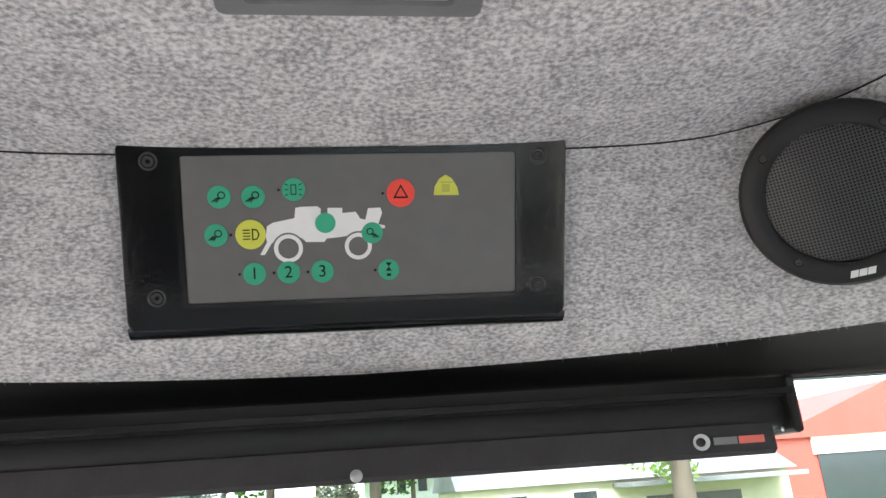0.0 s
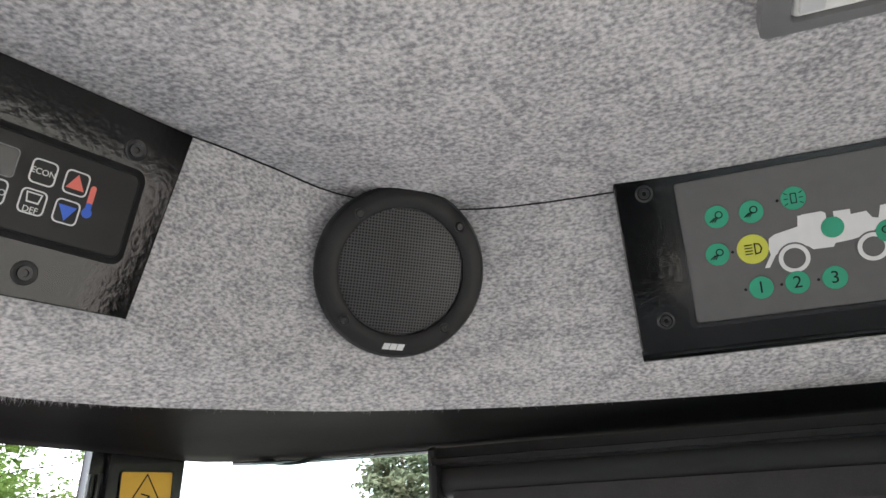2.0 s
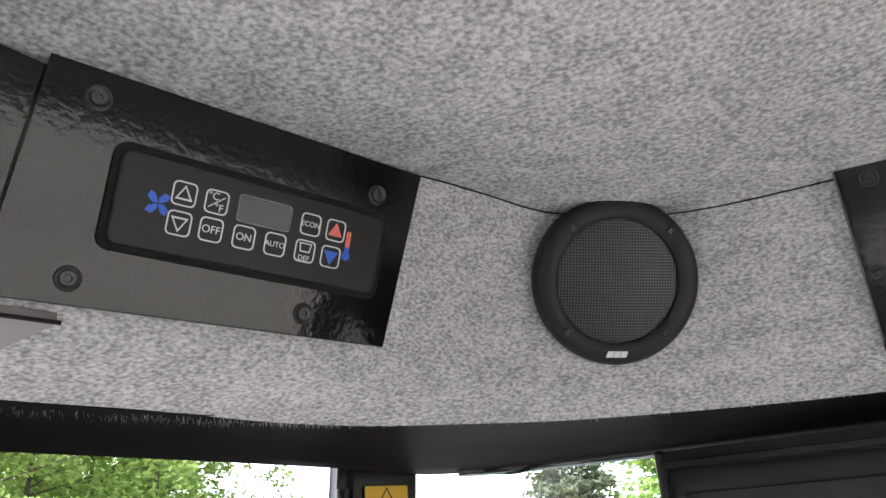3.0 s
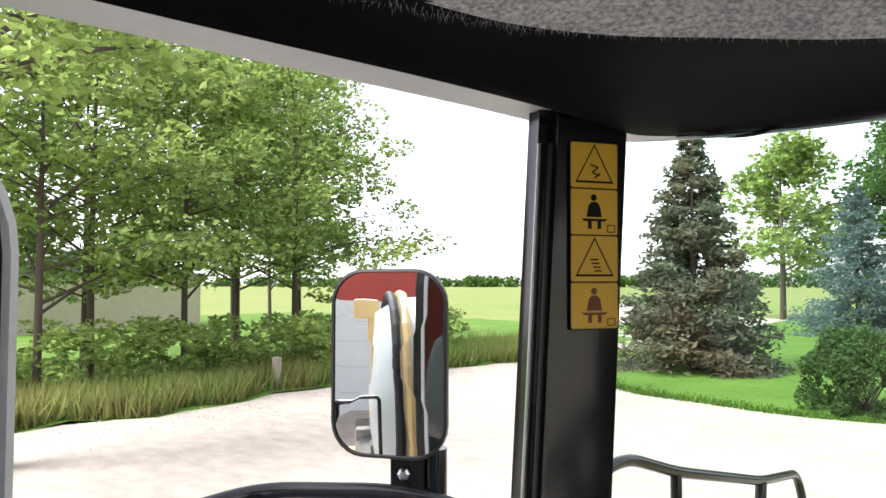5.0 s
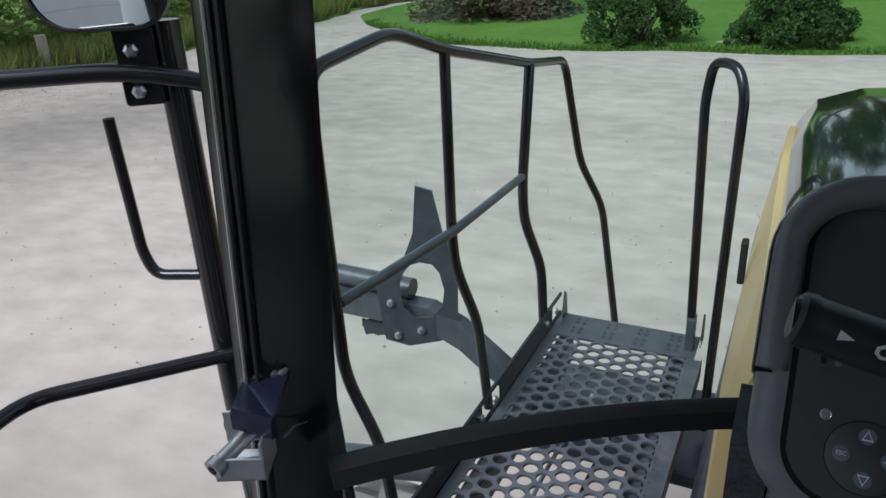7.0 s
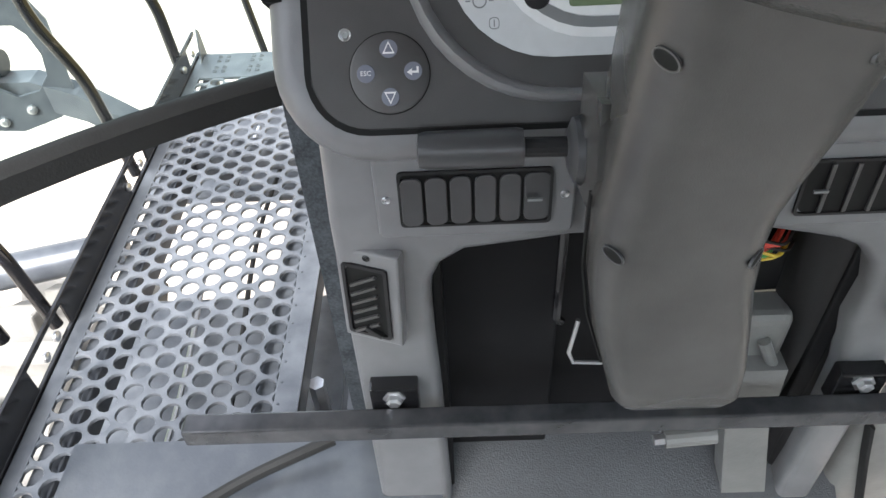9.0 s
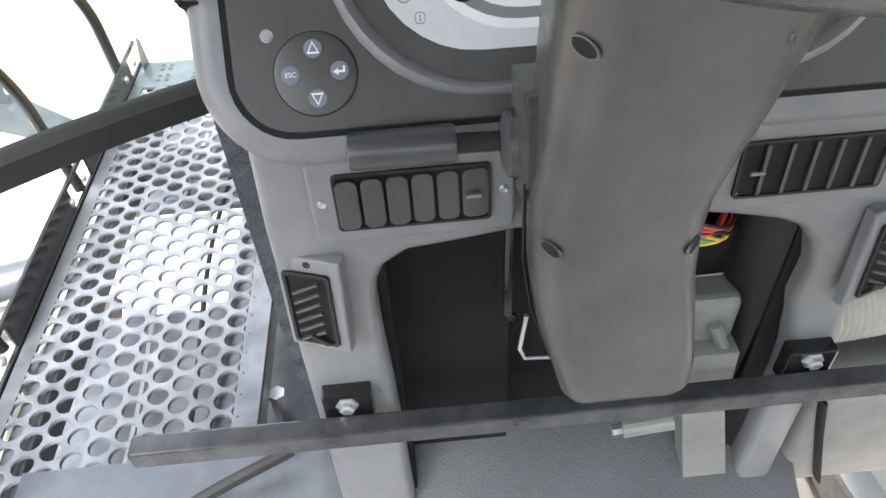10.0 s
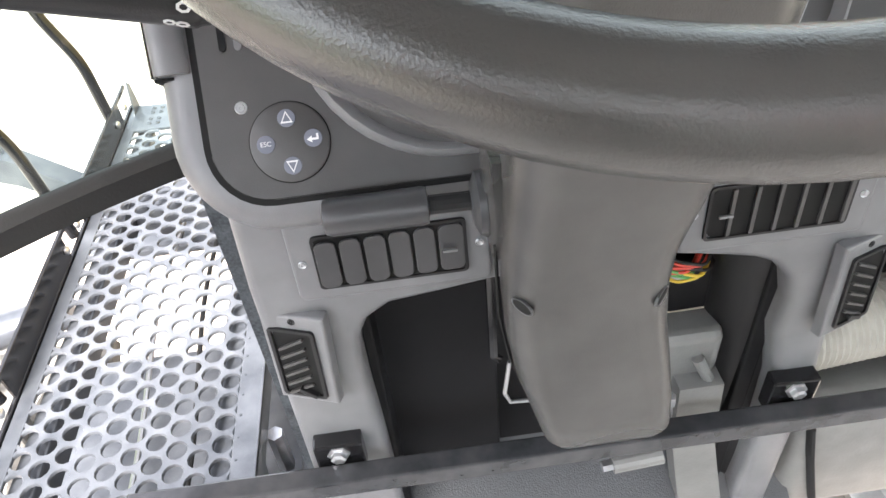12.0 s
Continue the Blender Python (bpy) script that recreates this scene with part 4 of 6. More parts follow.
# ---- dashboard ----
BNF = frame_of((-0.004, 0.9039, 2.5665), (1, 0, 0), (0, 0.61, 0.79))
da = thing("dashboard", (0, 0.95, 2.1), "dark grey moulded dashboard with an instrument binnacle", "dashboard")
LOW = [(-0.336, 2.545), (-0.342, 2.42), (-0.343, 2.297), (-0.345, 1.80), (-0.236, 1.80), (-0.240, 2.11), (-0.244, 2.235), (-0.2445, 2.30), (-0.241, 2.333), (-0.231, 2.356), (-0.2045, 2.375), (-0.15, 2.382), (-0.095, 2.390), (0.094, 2.390), (0.150, 2.378), (0.185, 2.369), (0.209, 2.357), (0.230, 2.331), (0.241, 2.290), (0.238, 2.235), (0.262, 2.13), (0.268, 1.80), (0.322, 1.80), (0.319, 2.11), (0.309, 2.225), (0.345, 2.30), (0.338, 2.42), (0.332, 2.545)]
FF = frame_of((0, 1.068, 0), (1, 0, 0), (0, 0, 1))
part("body", prism(LOW, 0.196, FF, 0.013, 4), DASH, da, "", 40)
part("binnacle", prism(rrect(0.736, 0.355, 0.090, 10, 0.0, 0.1025), 0.303, BNF @ T3(0, 0, -0.285), 0.024, 5), DASH, da, "rounded grey instrument housing", 50)
part("binnacle_face", prism(rrect(0.662, 0.298, 0.050, 8, 0.0, 0.101), 0.004, BNF @ T3(0, 0, 0.0148)), PANEL, da, "charcoal inner panel")
part("face_groove", ring_prism(rrect(0.672, 0.308, 0.055, 8, 0.0, 0.101), rrect(0.660, 0.296, 0.049, 8, 0.0, 0.101), 0.0042, BNF @ T3(0, 0, 0.0146)), INK, da)
# visor: a hood that stands out round the upper half of the housing
VIS = [(-0.368, 0.068), (-0.3685, 0.12)] + [(-0.278 + 0.0905 * math.cos(radians(a)), 0.190 + 0.0905 * math.sin(radians(a))) for a in range(180, 89, -10)] + [(-0.15, 0.284), (0.0, 0.286)]
VIS = VIS + [(-x, y) for x, y in VIS[-2::-1]]


def hood(profile):
    """Sections along the visor's path: offset towards the gauges and height over the face."""
    out = []
    for i, (x, y) in enumerate(VIS):
        a, b = VIS[max(i - 1, 0)], VIS[min(i + 1, len(VIS) - 1)]
        d = Vector((b[0] - a[0], b[1] - a[1])).normalized()
        k = min(1.0, max(0.0, (y - 0.068) / 0.13))
        out.append([BNF @ Vector((x + d.y * o, y - d.x * o, 0.014 + h * (0.35 + 0.65 * k))) for o, h in profile])
    return out


part("visor", loft(hood(((0.0, -0.25), (0.0, 0.022), (0.004, 0.032), (0.012, 0.036), (0.022, 0.032), (0.029, 0.022), (0.031, 0.0), (0.020, -0.02)))), DASH, da, "grey hood over the gauges", 60)
part("visor_lid", loft(hood(((-0.004, -0.20), (-0.004, 0.012), (-0.001, 0.022), (0.003, 0.024), (0.003, -0.20)))), HOODBLK, da, "glossy black visor edge", 60)
bmv = loft([[BNF @ Vector((x, y, z)) for x, y in rrect(0.496 - 0.02 * k, 0.320 - 0.02 * k, 0.13, 10, 0.0, 0.130)] for k, z in ((0, 0.018), (0.15, 0.026), (0.5, 0.030), (0.8, 0.028), (1.2, 0.018))], False)
part("cluster_ring", bmv, DASH, da, "", 50)
part("cluster_bowl", loft([[BNF @ Vector((x, y, z)) for x, y in rrect(w, h, r, 10, 0.0, 0.13)] for w, h, r, z in ((0.473, 0.297, 0.122, 0.0195), (0.425, 0.249, 0.094, 0.006))], False), DARK, da, "", 60)
part("cluster_face", prism(rrect(0.474, 0.298, 0.120, 8, 0.0, 0.13), 0.001, BNF @ T3(0, 0, 0.0190)), PANEL, da)
cf = part("gauge_face", prism(rrect(0.42, 0.244, 0.090, 8, 0.0, 0.130), 0.0015, BNF @ T3(0, 0, 0.0195)), PALE, da, "pale grey gauge face")
cc = lambda k, cx, cy: [(cx + math.cos(a) * k, cy + math.sin(a) * k) for a in np.linspace(0, 2 * math.pi, 41)[:-1]]
part("gauge_rim", ring_prism(rrect(0.340, 0.216, 0.082, 8, 0.0, 0.131), rrect(0.324, 0.200, 0.075, 8, 0.0, 0.131), 0.0014, BNF @ T3(0, 0, 0.0205)), WHITE, da)
part("gauge_band", ring_prism(rrect(0.324, 0.200, 0.075, 8, 0.0, 0.131), rrect(0.304, 0.182, 0.067, 8, 0.0, 0.131), 0.0012, BNF @ T3(0, 0, 0.0205)), MIDGREY, da, "dark grey printed band")
part("gauge_inner", prism(rrect(0.303, 0.181, 0.067, 8, 0.0, 0.131), 0.0012, BNF @ T3(0, 0, 0.0205)), WHITE, da)
for y in (0.059, 0.096):
    part("indicator", disc(0.0115, 0.0115, 0.0008, 24, BNF @ T3(-0.133, y, 0.0218)), SCREEN, da, "dark round indicator")
part("lcd", prism(rrect(0.212, 0.084, 0.003, 2, 0.0, 0.091), 0.0012, BNF @ T3(0, 0, 0.0214)), LCD, da, "green-grey display")
for i, (x, y) in enumerate(((-0.170, 0.038), (-0.182, 0.057), (-0.184, 0.077), (-0.181, 0.097))):
    if i % 2:
        part("tell_tale", merged(ring_prism(cc(0.0062, x, y), cc(0.005, x, y), 0.0004, BNF @ T3(0, 0, 0.0210)), box(x - 0.012, x - 0.008, y - 0.0006, y + 0.0006, 0.0210, 0.0214, m=BNF), box(x + 0.008, x + 0.012, y - 0.0006, y + 0.0006, 0.0210, 0.0214, m=BNF)), MIDGREY, da)
    else:
        part("tell_tale", merged(ring_prism(rrect(0.009, 0.010, 0.003, 2, x, y), rrect(0.0075, 0.0085, 0.0025, 2, x, y), 0.0004, BNF @ T3(0, 0, 0.0210)), box(x - 0.0005, x + 0.0005, y - 0.003, y + 0.003, 0.0210, 0.0214, m=BNF)), MIDGREY, da)
# round key pad
kx, ky = -0.2615, 0.0
rp = part("key_pad", lathe([(0.0345, 0.0175), (0.0345, 0.0205), (0.0325, 0.0215)], 40, BNF @ T3(kx, ky)), PANEL, da, "", 40)
part("key_pad_ring", ring_prism(cc(0.0355, kx, ky), cc(0.0345, kx, ky), 0.0195, BNF), INK, da)
for (dx, dy), word in (((0.0, 0.0205), "up"), ((-0.0205, 0.0), "ESC"), ((0.0205, 0.001), "enter"), ((0.0, -0.0205), "down")):
    key = part("key", disc(0.0078, 0.0078, 0.0012, 22, BNF @ T3(kx + dx, ky + dy, 0.0212), 0.0003), mat("blue_grey_key", (0.14, 0.15, 0.19), 0.45), da, "round blue-grey key")
    at = BNF @ T3(kx + dx, ky + dy, 0.0226)
    s = -1 if word == "down" else 1
    tri = lambda q: [(0, s * q), (-q * 0.85, -s * q * 0.7), (q * 0.85, -s * q * 0.7)][::s]
    if word in ("up", "down"):
        part("arrow", ring_prism(tri(0.0062), tri(0.0042), 0.0003, at), WHITE, key)
    elif word == "ESC":
        part("lettering", words("ESC", 0.0058, at), WHITE, key)
    else:
        part("arrow", merged(prism([(-0.0055, -0.001), (-0.001, 0.002), (-0.001, -0.004)][::-1], 0.0003, at), box(-0.001, 0.0045, -0.0018, 0.0, 0, 0.0003, m=at), box(0.0030, 0.0048, -0.0018, 0.0035, 0, 0.0003, m=at)), WHITE, key)
screw(da, BNF @ T3(-0.299, 0.034, 0.0185), 0.0055, ZINC)
for i in range(4):
    part("rocker_slot", prism(rrect(0.006, 0.037, 0.003, 3, (-0.307, -0.294, -0.274, -0.260)[i], 0.101), 0.0022, BNF @ T3(0, 0, 0.0180)), DASH if i % 2 else DARK, da)
part("side_break", box(-0.3695, -0.335, 0.0645, 0.0672, -0.2, 0.0165, m=BNF), INK, da)

# air outlets


def outlet(x0, x1, z0, z1, open_):
    v = part("air_outlet", prism(rrect(x1 - x0, z1 - z0, 0.008, 4), 0.016, frame_of(((x0 + x1) / 2, 0.878, (z0 + z1) / 2), (1, 0, 0), (0, 0.05, 1)), 0.003), DASH, da)
    M4 = frame_of(((x0 + x1) / 2, 0.862, (z0 + z1) / 2), (1, 0, 0), (0, 0.05, 1))
    w, h = (x1 - x0) * 0.73, (z1 - z0) * 0.60
    part("recess", prism(rrect(w, h, 0.004 if not open_ else 0.010, 4), 0.0012, M4 @ T3(0, 0, 0.0002)), INK, v)
    part("outlet_frame", ring_prism(rrect(w + 0.006, h + 0.006, 0.005, 4), rrect(w, h, 0.004, 4), 0.003, M4), SATIN, v)
    n = 6
    for i in range(n):
        cx = -w / 2 + w * (i + 0.5) / n
        if open_:
            part("louvre", box(cx - 0.0022, cx + 0.0022, -h * 0.48, h * 0.48, 0.0005, 0.0045, 0.0008, m=M4 @ T3(w / n * 0.4)), PANEL, v)
        else:
            wide = w / n * (0.43 if i < n - 1 else 0.52)
            part("louvre", prism(rrect(wide * 2, h * 0.94, 0.007, 4, cx - (0.002 if i < n - 1 else 0), 0), 0.0020, M4 @ T3(0, 0, 0.001 + 0.0009 * i) @ pose(0, 0, 0, 0, 4, 0), 0.0008), LOUVRE, v)
    part("thumb_wheel", box(-0.007, 0.007, -0.0015, 0.0015, 0.006, 0.0090, 0.0005, m=M4 @ T3((w / 2 - w / n * 0.6) * (1 if not open_ else -1), 0)), MIDGREY, v)
    for s in (-1, 1):
        screw(v, M4 @ T3(s * (x1 - x0) * 0.443, 0, 0.0), 0.0042, ZINC)


outlet(-0.290, -0.098, 2.409, 2.507, False)
outlet(0.090, 0.282, 2.405, 2.503, True)


def side_outlet(s):
    m = frame_of((s * 0.304 - 0.001, 0.876, 2.318), (1, s * 0.35, 0), (-s * 0.04, 0.06, 1))
    v = part("side_outlet", prism([(-0.036, -0.066), (0.034, -0.066), (0.036, 0.066), (-0.036, 0.066)], 0.014, m, 0.003), DASH, da)
    part("recess", prism(rrect(0.046, 0.098, 0.003, 3, 0.003 * s, -0.004), 0.0008, m @ T3(0, 0, 0.0142)), INK, v)
    part("outlet_frame", ring_prism(rrect(0.052, 0.104, 0.004, 3, 0.003 * s, -0.004), rrect(0.044, 0.096, 0.003, 3, 0.003 * s, -0.004), 0.0045, m @ T3(0, 0, 0.013)), SATIN, v)
    for i in range(6):
        part("louvre", box(-0.021, 0.015, -0.0016, 0.0016, 0, 0.004, 0.0006, m=m @ T3(0.003 * s, 0.028 - 0.014 * i, 0.0148) @ pose(0, 0, 0, 0, 0, -s * 32)), PANEL, v)
    part("thumb_lever", box(-0.010, 0.012, -0.003, 0.003, 0, 0.007, 0.001, m=m @ T3(0.002, -0.046, 0.0148) @ pose(0, 0, 0, 0, 0, -25)), SATIN, v)
    screw(v, m @ T3(0, 0.058, 0.0135), 0.0042, SATIN)


side_outlet(-1), side_outlet(1)
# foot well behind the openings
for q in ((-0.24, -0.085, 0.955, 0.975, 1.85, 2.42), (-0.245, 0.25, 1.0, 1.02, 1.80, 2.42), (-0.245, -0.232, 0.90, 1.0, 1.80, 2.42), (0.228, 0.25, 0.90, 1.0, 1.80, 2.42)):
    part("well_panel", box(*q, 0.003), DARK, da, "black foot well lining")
part("well_edge", tube([(-0.092, 0.93, 2.39), (-0.092, 0.93, 2.20), (-0.085, 0.93, 2.19)], 0.006, 7), BLACK, da)
part("bracket_hook", tube([(-0.088, 0.83, 2.31), (-0.094, 0.83, 2.255), (-0.088, 0.83, 2.238), (-0.055, 0.83, 2.235)], 0.0025, 7), ZINC, da, "bright wire hook")
# carpeted outer flank
struct("trim_dash_flank", loft([[(x, y, z) for y, z in ((0.975, 2.50), (1.10, 2.50), (1.12, 1.9), (0.985, 1.9))] for x in (-0.388, -0.344)]), mat("dark_flank_carpet", (0.035, 0.040, 0.046), 0.9, vary=0.9, scale=260, second=(0.09, 0.10, 0.11), bump=0.7, bscale=420, spec=0.1), "dark textured carpet along the dashboard flank", "trim")
# wiring in the right-hand opening
wh = thing("wiring_harness", (0.09, 0.93, 2.35), "bundle of red, yellow and green wires", "wires")
random.seed(3)
for i in range(9):
    x, z = 0.105 + random.uniform(0, 0.04), 2.306 + random.uniform(-0.010, 0.012)
    part("wire", tube([(x - 0.03, 0.97, z), (x, 0.93, z + random.uniform(-0.01, 0.012)), (x + 0.03, 0.93, z - 0.005), (x + 0.06, 0.97, z + random.uniform(-0.02, 0.01))], 0.0022, 6, 0.01), (WIRERED, WIREYEL, WIREGRN, RUBBER)[i % 4], wh)
part("connector", box(0.09, 0.152, 0.940, 0.955, 2.280, 2.288, 0.001), PALE, wh, "pale connector strip")
tb = thing("terminal_block", (0.1, 0.96, 2.30), "torn pale label on a black box", "box")
part("box", box(0.06, 0.205, 0.952, 0.99, 2.14, 2.30, 0.004), DARK, tb)
part("label", prism([(-0.05, -0.016), (-0.01, -0.012), (0.02, -0.017), (0.048, -0.012), (0.05, 0.014), (0.0, 0.012), (-0.01, 0.016), (-0.05, 0.014)], 0.0008, frame_of((0.142, 0.9515, 2.200), (1, 0, 0), (0, 0, 1))), SIDING, tb, "torn tan label")
part("label_bars", merged(*[box(-0.045 + 0.02 * i, -0.032 + 0.02 * i, -0.005, 0.003, 0, 0.0006, m=frame_of((0.142, 0.9505, 2.200), (1, 0, 0), (0, 0, 1))) for i in range(5)]), INK, tb)

# tie bar across the dashboard legs
tie = thing("tie_bar", (-0.05, 0.83, 2.12), "black square steel bar bolted across the dashboard legs", "bar")
part("bar", box(-0.562, 0.60, 0.818, 0.846, 2.106, 2.136, 0.003), BARSTEEL, tie)
for x in (-0.298, 0.275):
    tb_ = part("bracket", box(x - 0.030, x + 0.030, 0.850, 0.874, 2.106, 2.166, 0.003), BLACK, tie)
    part("bolt", merged(lathe([(0.014, 0), (0.014, 0.002), (0.0095, 0.003), (0.0095, 0.009), (0.006, 0.011)], 6, frame_of((x, 0.850, 2.151), (1, 0, 0), (0, 0, 1)))), ZINC, tb_, "zinc bolt")

# steering column
co = thing("steering_column", (0, 0.75, 2.3), "worn dark grey steering column shroud", "steering column")
secs = []
for z, xl, xr, y0, y1, r in ((2.288, -0.055, 0.038, 0.738, 0.80, 0.018), (2.296, -0.066, 0.050, 0.726, 0.83, 0.020), (2.31, -0.073, 0.054, 0.720, 0.84, 0.022), (2.35, -0.084, 0.051, 0.718, 0.85, 0.026), (2.40, -0.098, 0.044, 0.719, 0.85, 0.030), (2.45, -0.106, 0.037, 0.722, 0.85, 0.034), (2.50, -0.108, 0.033, 0.720, 0.85, 0.038), (2.535, -0.108, 0.035, 0.717, 0.85, 0.042), (2.57, -0.107, 0.043, 0.712, 0.85, 0.046), (2.615, -0.106, 0.053, 0.704, 0.845, 0.050), (2.665, -0.105, 0.060, 0.695, 0.84, 0.050), (2.72, -0.104, 0.066, 0.685, 0.83, 0.050), (2.78, -0.10, 0.066, 0.675, 0.82, 0.046), (2.82, -0.095, 0.045, 0.665, 0.79, 0.036), (2.85, -0.085, 0.0, 0.66, 0.75, 0.03)):
    half, mid = (xr - xl) / 2, (xl + xr) / 2
    secs.append([(x + 0.012 * max(mid - x, 0) / half * (y - y0) / (y1 - y0), y, z) for x, y in rrect(xr - xl, y1 - y0, r, 6, mid, (y0 + y1) / 2)])
part("shroud", loft(secs), COLUMN, co, "", 60)
for x, y, z, nx in ((-0.0885, 0.7030, 2.687, -0.75), (-0.0935, 0.7262, 2.508, -0.75), (0.0180, 0.7270, 2.498, 0.75), (0.030, 0.6970, 2.690, 0.65)):
    mm = frame_of((x, y, z), (0.74, nx, 0.5 * nx), (0, 0.05, 1))
    oval = lambda a_, b_: [(math.cos(a) * a_, math.sin(a) * b_) for a in np.linspace(0, 6.283, 19)[:-1]]
    rec = part("screw_recess", prism(oval(0.0090, 0.0050), 0.0022, mm @ T3(0, 0, -0.0016), 0.0004), INK, co)
    part("rim", ring_prism(oval(0.0102, 0.0061), oval(0.0089, 0.0049), 0.0022, mm @ T3(0, 0, -0.0013)), LOUVRE, rec)
part("lever_boss", lathe([(0.010, -0.004), (0.025, -0.003), (0.028, 0.002), (0.027, 0.008), (0.018, 0.012), (0.010, 0.013)], 28, frame_of((-0.106, 0.818, 2.541), (0, 1, 0), (0, 0, -1))), LOUVRE, co, "round lever boss", 40)
part("split_line", tube([(-0.1075, 0.765, 2.54), (-0.1065, 0.765, 2.46), (-0.098, 0.765, 2.40), (-0.078, 0.76, 2.33)], 0.0016, 6), INK, co)
# tilt lever
lv = part("tilt_lever", loft([[(x, 0.822 + math.cos(a) * r, 2.543 + math.sin(a) * r) for a in np.linspace(0, 2 * math.pi, 21)[:-1]] for x, r in ((-0.243, 0.010), (-0.2415, 0.0145), (-0.236, 0.0160), (-0.16, 0.0165), (-0.155, 0.0155), (-0.154, 0.009))]), LOUVRE, co, "dark tilt lever grip", 50)
part("lever_rod", tube([(-0.16, 0.822, 2.543), (-0.09, 0.822, 2.541)], 0.0085, 12), SATIN, lv)
part("lever_boot", lathe([(0.012, -0.012), (0.024, -0.008), (0.027, 0.0), (0.024, 0.008), (0.016, 0.014)], 20, frame_of((-0.101, 0.818, 2.540), (0, 0, 1), (0, 1, 0)) @ Matrix.Scale(1.3, 4, (1, 0, 0))), SATIN, lv, "rubber boot", 60)
part("lever_clevis", loft([[(x, y, z) for y, z in ((0.765, 2.618), (0.752, 2.56), (0.775, 2.515), (0.83, 2.50), (0.84, 2.60))] for x in (-0.1075, -0.097, -0.082)]), COLUMN, lv)

# multi-function stalk
sk = thing("steering_stalk", (-0.2, 0.70, 2.81), "black multi-function stalk with white switch symbols", "stalk")
tip, end = Vector((-0.351, 0.700, 2.814)), Vector((-0.085, 0.720, 2.740))
ax = (end - tip).normalized()
SM = frame_of(tip, ax, (0, 0.45, 0.9))
secs = []
for s, r in ((0.0, 0.0150), (0.003, 0.0185), (0.010, 0.0192), (0.012, 0.0180), (0.085, 0.0180), (0.098, 0.0182), (0.101, 0.0165), (0.104, 0.0160), (0.135, 0.0120), (0.146, 0.0075), (0.27, 0.0065)):
    secs.append([SM @ Vector((s, math.cos(a) * r, math.sin(a) * r)) for a in np.linspace(0, 2 * math.pi, 21)[:-1]])
part("stalk", loft(secs), SATIN, sk, "", 40)
part("end_button", disc(0.013, 0.012, 0.006, 20, frame_of(tip, (0, 0, 1), (0, -1, 0)) @ T3(0, 0, 0.0)), SATIN, sk)
part("end_mark", disc(0.004, 0.004, 0.007, 12, frame_of(tip, (0, 0, 1), (0, -1, 0))), PALE, sk, "pale mark")
for i, (s, q, rr) in enumerate(((0.030, 6, 0.0050), (0.053, 4, 0.0058), (0.070, 2, 0.0042), (0.0775, 2, 0.0042), (0.096, 14, 0.0038), (0.093, -10, 0.0036), (0.086, -32, 0.0030), (0.092, -34, 0.0034), (0.113, 14, 0.0034), (0.114, -14, 0.0036), (0.1215, -14, 0.0036))):
    a = radians(90 + 16 - q * 1.6)
    rad = 0.0179 if s < 0.1 else 0.0152
    n_ = Vector((0, math.cos(a), math.sin(a)))
    mm = SM @ frame_of(Vector((s, 0, 0)) + n_ * (rad - 0.0006), (1, 0, 0), n_.cross(Vector((1, 0, 0))))
    shape = [(-rr, -rr * 0.7), (rr, 0), (-rr, rr * 0.7)] if i == 0 else [(math.cos(b) * rr, math.sin(b) * rr * 0.85) for b in np.linspace(0, 6.283, 8)[:-1]]
    part("switch_symbol", prism(shape, 0.001, mm) if i in (0, 2, 3) else ring_prism(shape, [(x * 0.55, y * 0.55) for x, y in shape], 0.001, mm), PALE, sk)

# steering wheel
WC, WR, WT = Vector((-0.057, 0.6565, 2.9107)), 0.1923, 0.423
WM = frame_of(WC, (1, 0, 0), (0, math.cos(WT), math.sin(WT)))
sw = part("steering_wheel", tube([WM @ Vector((WR * math.cos(a), WR * math.sin(a), 0)) for a in np.linspace(0, 2 * math.pi, 97)[:-1]], 0.0179, 20, closed=True), COLUMN, co, "worn black steering wheel rim", 80)
for a in (90, 210, 330):
    c, s = math.cos(radians(a)), math.sin(radians(a))
    part("spoke", tube([WM @ Vector((0.035 * c, 0.035 * s, -0.035)), WM @ Vector((0.10 * c, 0.10 * s, -0.030)), WM @ Vector((0.198 * c, 0.198 * s, 0))], 0.014, 10, 0.03, 0.5), SATIN, sw)
part("hub", lathe([(0.045, -0.06), (0.055, -0.05), (0.055, -0.03), (0.045, -0.018), (0.01, -0.014)], 28, WM), SATIN, sw, "", 50)

# pedals, pedal bracket, hose below the tie bar
pd = thing("brake_pedal", (0.1, 0.9, 2.05), "cast grey brake pedal arm", "pedal")
part("arm", loft([[(x, y, z) for x, y in ((x0, 0.88), (x0, 0.92), (x0 + w, 0.92), (x0 + w, 0.88))] for x0, w, z in ((0.196, 0.070, 1.76), (0.165, 0.064, 1.92), (0.146, 0.060, 2.02), (0.140, 0.058, 2.14))]), PEDAL, pd)
part("mount", box(0.075, 0.200, 0.905, 0.96, 2.12, 2.212, 0.014, 3), PEDAL, pd)
part("pivot", tube([(0.165, 0.90, 2.175), (0.188, 0.892, 2.125)], 0.008, 10), PEDAL, pd)
part("nut", lathe([(0.011, 0), (0.011, 0.012), (0.007, 0.014), (0.007, 0.03)], 6, frame_of((0.118, 0.868, 2.150), (1, 0, 0), (0, -0.9, 0.3))), ZINC, pd, "zinc nut")
cp = thing("pedal_stop", (-0.03, 0.9, 2.06), "short grey cylinder with a bolt under the bar", "stop")
part("sleeve", tube([(0.045, 0.835, 2.062), (0.110, 0.836, 2.068)], 0.0125, 14), PEDAL, cp)
